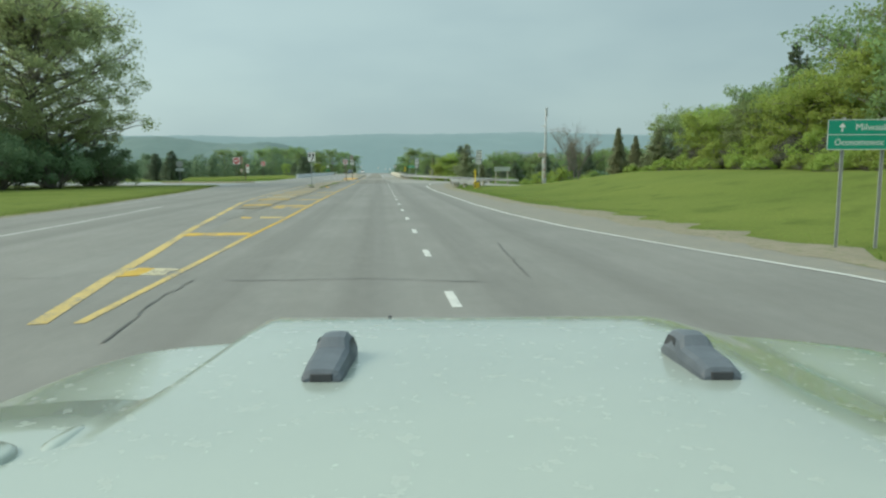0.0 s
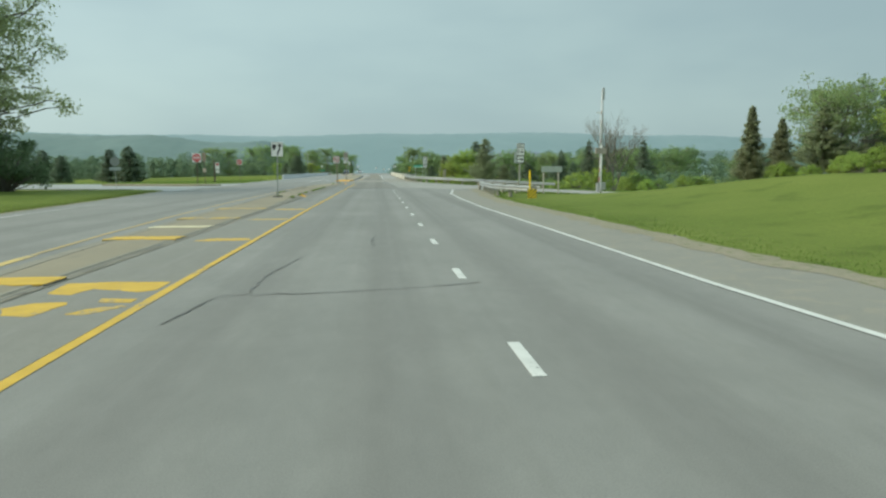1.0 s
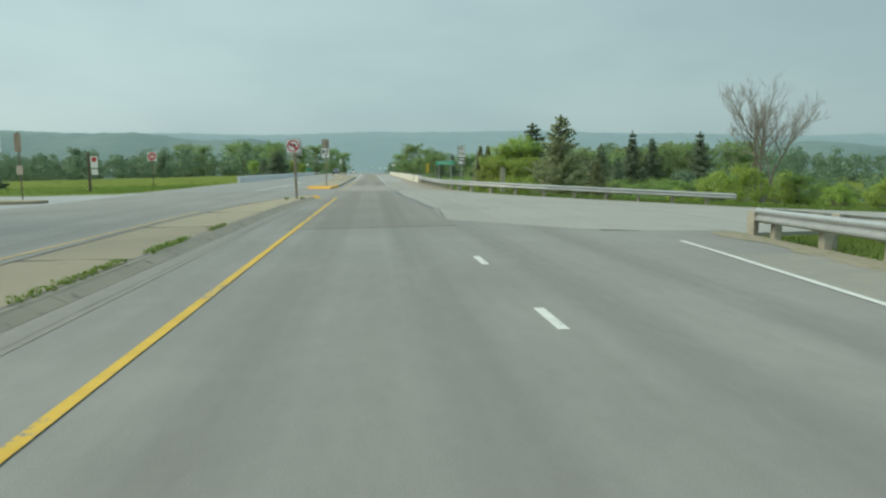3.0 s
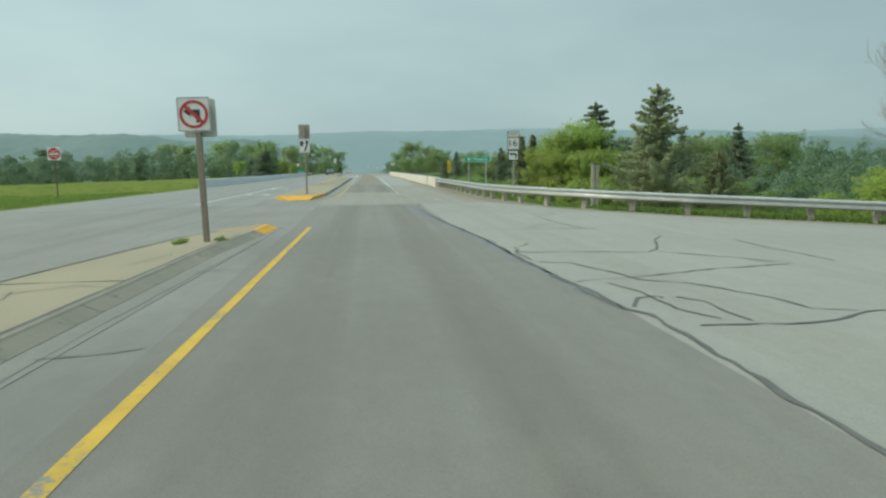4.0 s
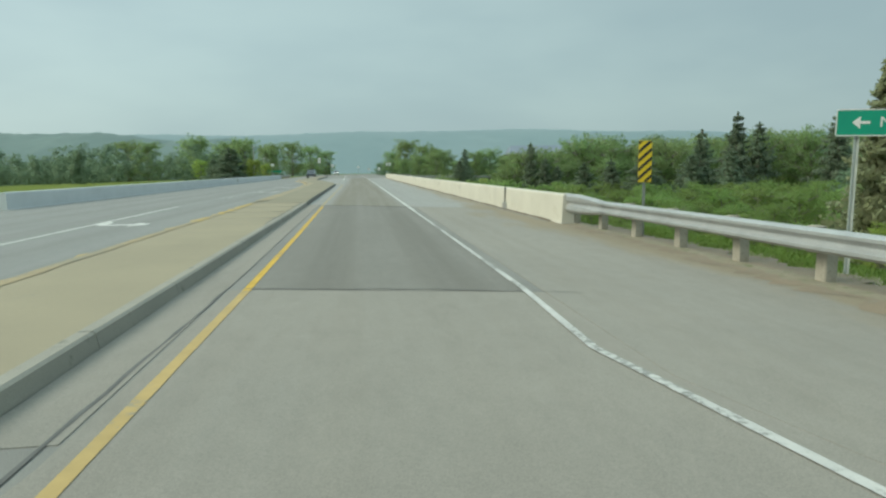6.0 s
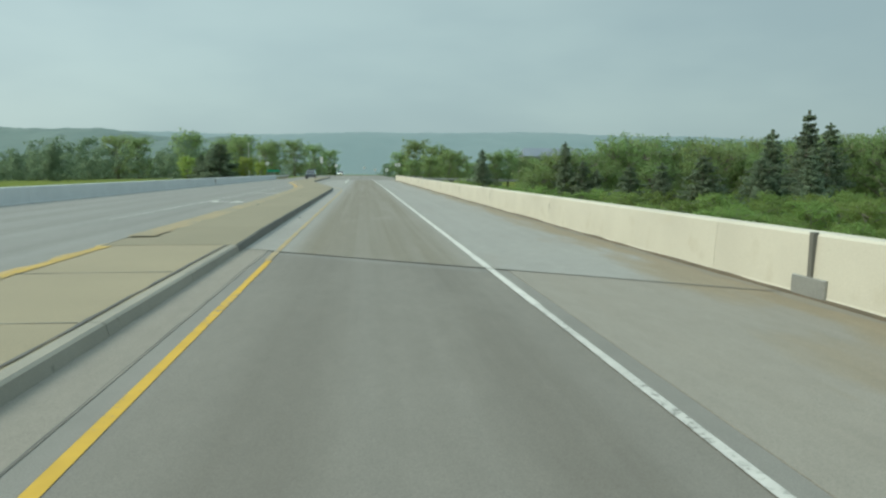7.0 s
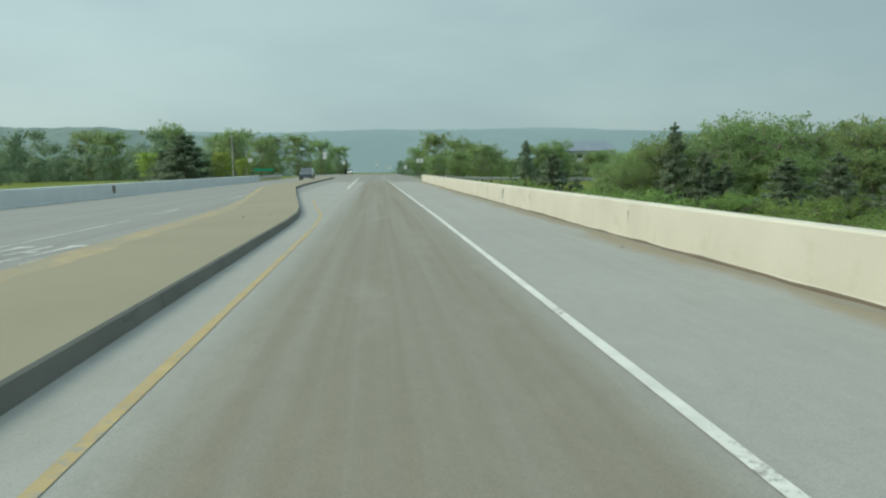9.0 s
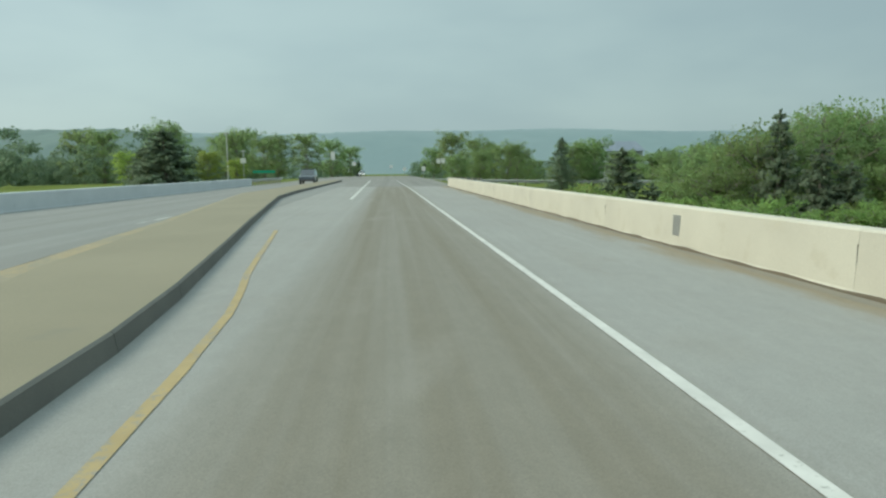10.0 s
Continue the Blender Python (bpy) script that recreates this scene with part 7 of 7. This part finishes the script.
def weeds(x, y, z, length, n, seed):
    """A low fringe of grass and small leaves in a joint."""
    rng = np.random.default_rng(seed)
    spots = [(rng.normal() * 0.05, rng.uniform(-0.5, 0.5) * length, rng.uniform(0.01, 0.06)) for _ in range(n)]
    v, f, nv = leaf_quads(rng, spots, 0.045, 7, 0.020, 0.0, 0.4)
    ob = tagged(new("weeds", mesh_from("weeds", v, f, BLADES, nv)), "fringe of low green weeds in a joint of the median", "weeds", "weeds in the median")
    ob.matrix_basis = pose(x, y, z)


for k, (x, y, r, n) in enumerate(((-4.72, 66.0, 3.2, 150), (-4.68, 69.8, 2.4, 150), (-4.74, 57.8, 1.6, 90), (-4.76, 54.4, 1.2, 70), (-4.95, 88.9, 0.5, 90), (-4.25, 89.3, 0.4, 30), (-5.6, 55.4, 0.7, 70), (-4.65, 73.5, 1.6, 60), (-6.42, 62.0, 4.0, 60), (-4.74, 60.8, 1.4, 40))):
    weeds(x, y, 0.108 + min(0, 0.01 * (x + 6.5)), r, n, 100 + k)
# Litter and stones on the median and shoulder.
random.seed(9)
for x, y, z in ((-4.6, 163.4, 0.215), (-4.55, 160.9, 0.215), (-3.4, 148.2, 0.01), (3.2, 171.0, 0.02), (3.3, 157.0, 0.02), (-5.3, 152.2, 0.215), (-5.0, 177.6, 0.215), (-4.4, 178.4, 0.215), (6.4, 34.0, 0.0)):
    s = random.uniform(0.02, 0.04)
    m = Mesh()
    m.v += [(s * math.cos(a) * random.uniform(0.7, 1.3), 1.5 * s * math.sin(a) * random.uniform(0.7, 1.3), 0.0) for a in (1.05 * k for k in range(6))]
    m.v += [(0.6 * vx, 0.6 * vy, s * 0.7) for vx, vy, _ in m.v[:6]]
    m.f += [(k, (k + 1) % 6, 6 + (k + 1) % 6, 6 + k) for k in range(6)] + [tuple(range(6, 12)), tuple(reversed(range(6)))]
    ob = part("stone", m, TAR, None, at=pose(x, y, z))
    tagged(ob, "small dark piece of debris lying on the road", "debris", "road debris")


# ---- the vehicle whose bonnet is in view, where it stands at the start ----
def vehicle():
    turn = radians(-5.41)
    ob = thing("off_road_vehicle", pose(0.16 * math.cos(turn), 0.16 * math.sin(turn), 0, 0, 0, -5.41), "pale grey-green open off-road vehicle with a dusty bonnet", "vehicle")
    nose = ((-1.20, 1.30), (-1.15, 1.47), (-1.05, 1.76), (-0.79, 1.90), (-0.715, 1.935), (-0.66, 1.985), (-0.3, 2.0), (0.1, 2.0), (0.45, 1.985), (0.54, 1.955), (0.62, 1.92), (0.75, 1.88), (0.97, 1.70), (1.08, 1.45))

    def skin(x, y):
        """Height of the sheet metal: domed bonnet, a sharp fold on one side, a soft shoulder on the other."""
        z = np.interp(y, (0.3, 0.9, 1.2, 1.65, 1.85, 1.95, 2.0), (1.118, 1.113, 1.102, 1.084, 1.070, 1.058, 1.046))
        z -= 0.072 * smooth01(0.668, 0.708, -x) * smooth01(1.10, 1.22, y)
        z -= 0.058 * smooth01(0.44, 0.72, x) * smooth01(0.80, 1.15, y)
        return float(z - 0.05 * smooth01(0.85, 1.25, abs(x)) ** 2)

    def sheet(cols):
        m, n = Mesh(), len(cols)
        rows = [0.0, 0.15, 0.3, 0.4, 0.5, 0.57, 0.63, 0.69, 0.75, 0.81, 0.87, 0.92, 0.96, 0.985, 1.0]
        for t in rows:
            m.v += [(x, 0.30 + t * (np.interp(x, *zip(*nose)) - 0.30), skin(x, 0.30 + t * (np.interp(x, *zip(*nose)) - 0.30))) for x in cols]
        for out, down in ((0.010, 0.006), (0.016, 0.03), (0.018, 0.20)):
            m.v += [(x, np.interp(x, *zip(*nose)) + out, skin(x, np.interp(x, *zip(*nose))) - down) for x in cols]
        m.f += [(i * n + k, i * n + k + 1, i * n + n + k + 1, i * n + n + k) for i in range(len(rows) + 2) for k in range(n - 1)]
        return m

    hood = part("bonnet", sheet([-0.722, -0.708, -0.702, -0.695, -0.688, -0.681, -0.674, -0.668, -0.64, -0.55, -0.4, -0.2, 0, 0.2, 0.35, 0.44, 0.5, 0.56, 0.62, 0.66]), PAINT, ob, "dusty pale green bonnet", True)
    pad = part("round_pad", Mesh().tube([(-0.245, 0.650, 1.114), (-0.245, 0.650, 1.119), (-0.245, 0.650, 1.121)], [0.075, 0.075, 0.07], 28), BLUE_PLASTIC, ob, "flat round blue pad", False)
    for s in (-1, 1):
        if s < 0:
            m = Mesh().tube([(-0.72, 0.84, 1.094), (-0.72, 0.90, 1.096), (-0.72, 0.96, 1.095), (-0.72, 1.02, 1.090)], [0.010, 0.022, 0.020, 0.008], 12)
            part("bonnet_crease", m, PAINT, hood, smooth=True)
            part("fender", sheet([-1.20, -1.17, -1.13, -1.08, -1.0, -0.9, -0.8, -0.75, -0.722]), PAINT, ob, smooth=True)
        else:
            part("fender", sheet([0.66, 0.69, 0.72, 0.76, 0.82, 0.9, 0.97, 1.03, 1.08]), PAINT, ob, smooth=True)
        # rubber-like rest for a folded windscreen: a hollow-ended, tapered block
        r_shape = Mesh()
        secs = [(-0.168, 0.038, 0.022, 0.016), (-0.158, 0.043, 0.029, 0.032), (-0.10, 0.045, 0.033, 0.043), (-0.02, 0.045, 0.034, 0.049), (0.02, 0.046, 0.034, 0.052), (0.045, 0.046, 0.030, 0.076), (0.10, 0.047, 0.030, 0.080), (0.155, 0.046, 0.028, 0.074), (0.188, 0.043, 0.024, 0.040)]
        for sy, wb, wt, h in secs:
            r_shape.v += [(-wb, sy, 0), (-wb, sy, h * 0.40), (-wt - 0.006, sy, h * 0.78), (-wt + 0.004, sy, h * 0.96), (-wt * 0.4, sy, h), (wt * 0.4, sy, h), (wt - 0.004, sy, h * 0.96), (wt + 0.006, sy, h * 0.78), (wb, sy, h * 0.40), (wb, sy, 0)]
        r_shape.f += [(i * 10 + k, i * 10 + k + 1, i * 10 + 11 + k, i * 10 + 10 + k) for i in range(len(secs) - 1) for k in range(9)] + [tuple(range(9, -1, -1)), tuple(range(80, 90))]
        r = part("windscreen_rest", r_shape, PLASTIC, ob, "dusty black plastic rest on the bonnet", False, at=pose(s * 0.380 - 0.012, 1.315, 1.094, -3) @ Matrix.Diagonal((0.90, 0.66, 0.80, 1)))
        # Black pieces colour in the shade of the hollow end and side recesses.
        part("slot", Mesh().box(-0.024, 0.024, -0.171, -0.15, 0.003, 0.022, 0.003), RUBBER, r)
        for e in (-1, 1):
            part("side_recess", Mesh().add([(e * 0.0435, 0.055, 0.036), (e * 0.0445, 0.158, 0.034), (e * 0.0375, 0.145, 0.062), (e * 0.0390, 0.075, 0.064)], [(0, 1, 2, 3)]), RUBBER, r)
        c = part("catch", Mesh().tube([(s * 0.79, 0.85, 1.08), (s * 0.79, 0.85, 1.118), (s * 0.79, 0.85, 1.124)], [0.046, 0.044, 0.036], 20), PAINT, ob, "round bonnet bolt", True)
        part("bolt", Mesh().tube([(s * 0.79, 0.85, 1.12), (s * 0.79, 0.85, 1.131)], [0.017, 0.015], 8), STEEL_GREY, c)
        for y in (1.55, -1.0):
            w = part("wheel", Mesh().tube([(s * 0.72, y, 0.38), (s * 0.74, y, 0.38), (s * 0.94, y, 0.38), (s * 0.96, y, 0.38)], [0.34, 0.38, 0.38, 0.34], 24), RUBBER, ob)
            part("rim", Mesh().tube([(s * 0.85, y, 0.38), (s * 0.965, y, 0.38)], 0.21, 16), STEEL_GREY, w)
        part("headlight", Mesh().tube([(s * 0.42, 2.03, 0.80), (s * 0.42, 2.075, 0.80)], 0.09, 18), GLASS, ob)
    part("nozzle", Mesh().box(-0.005, 0.005, -0.005, 0.005, 0, 0.008, 0.001), RUBBER, hood, at=pose(-0.32, 1.93, 1.058))
    m = Mesh().box(-0.58, 0.58, 1.96, 2.05, 0.56, 1.0, 0.02)
    grille = part("grille", m, PAINT, ob)
    for k in range(7):
        x = -0.24 + 0.08 * k
        part("grille_slot", Mesh().box(x - 0.02, x + 0.02, 2.04, 2.056, 0.66, 0.94, 0.004), RUBBER, grille)
    part("bumper", Mesh().box(-0.78, 0.78, 2.08, 2.24, 0.46, 0.62, 0.03), RUBBER, ob)
    part("chassis", Mesh().box(-0.5, 0.5, -1.4, 2.06, 0.40, 0.58, 0.03), RUBBER, ob)
    m = Mesh().box(-0.74, 0.74, -1.45, 0.32, 0.52, 0.98, 0.05)
    part("tub", m, PAINT, ob)
    part("cowl", Mesh().box(-0.74, 0.74, 0.10, 0.34, 0.95, 1.10, 0.03), PAINT, ob)
    return ob


vehicle()
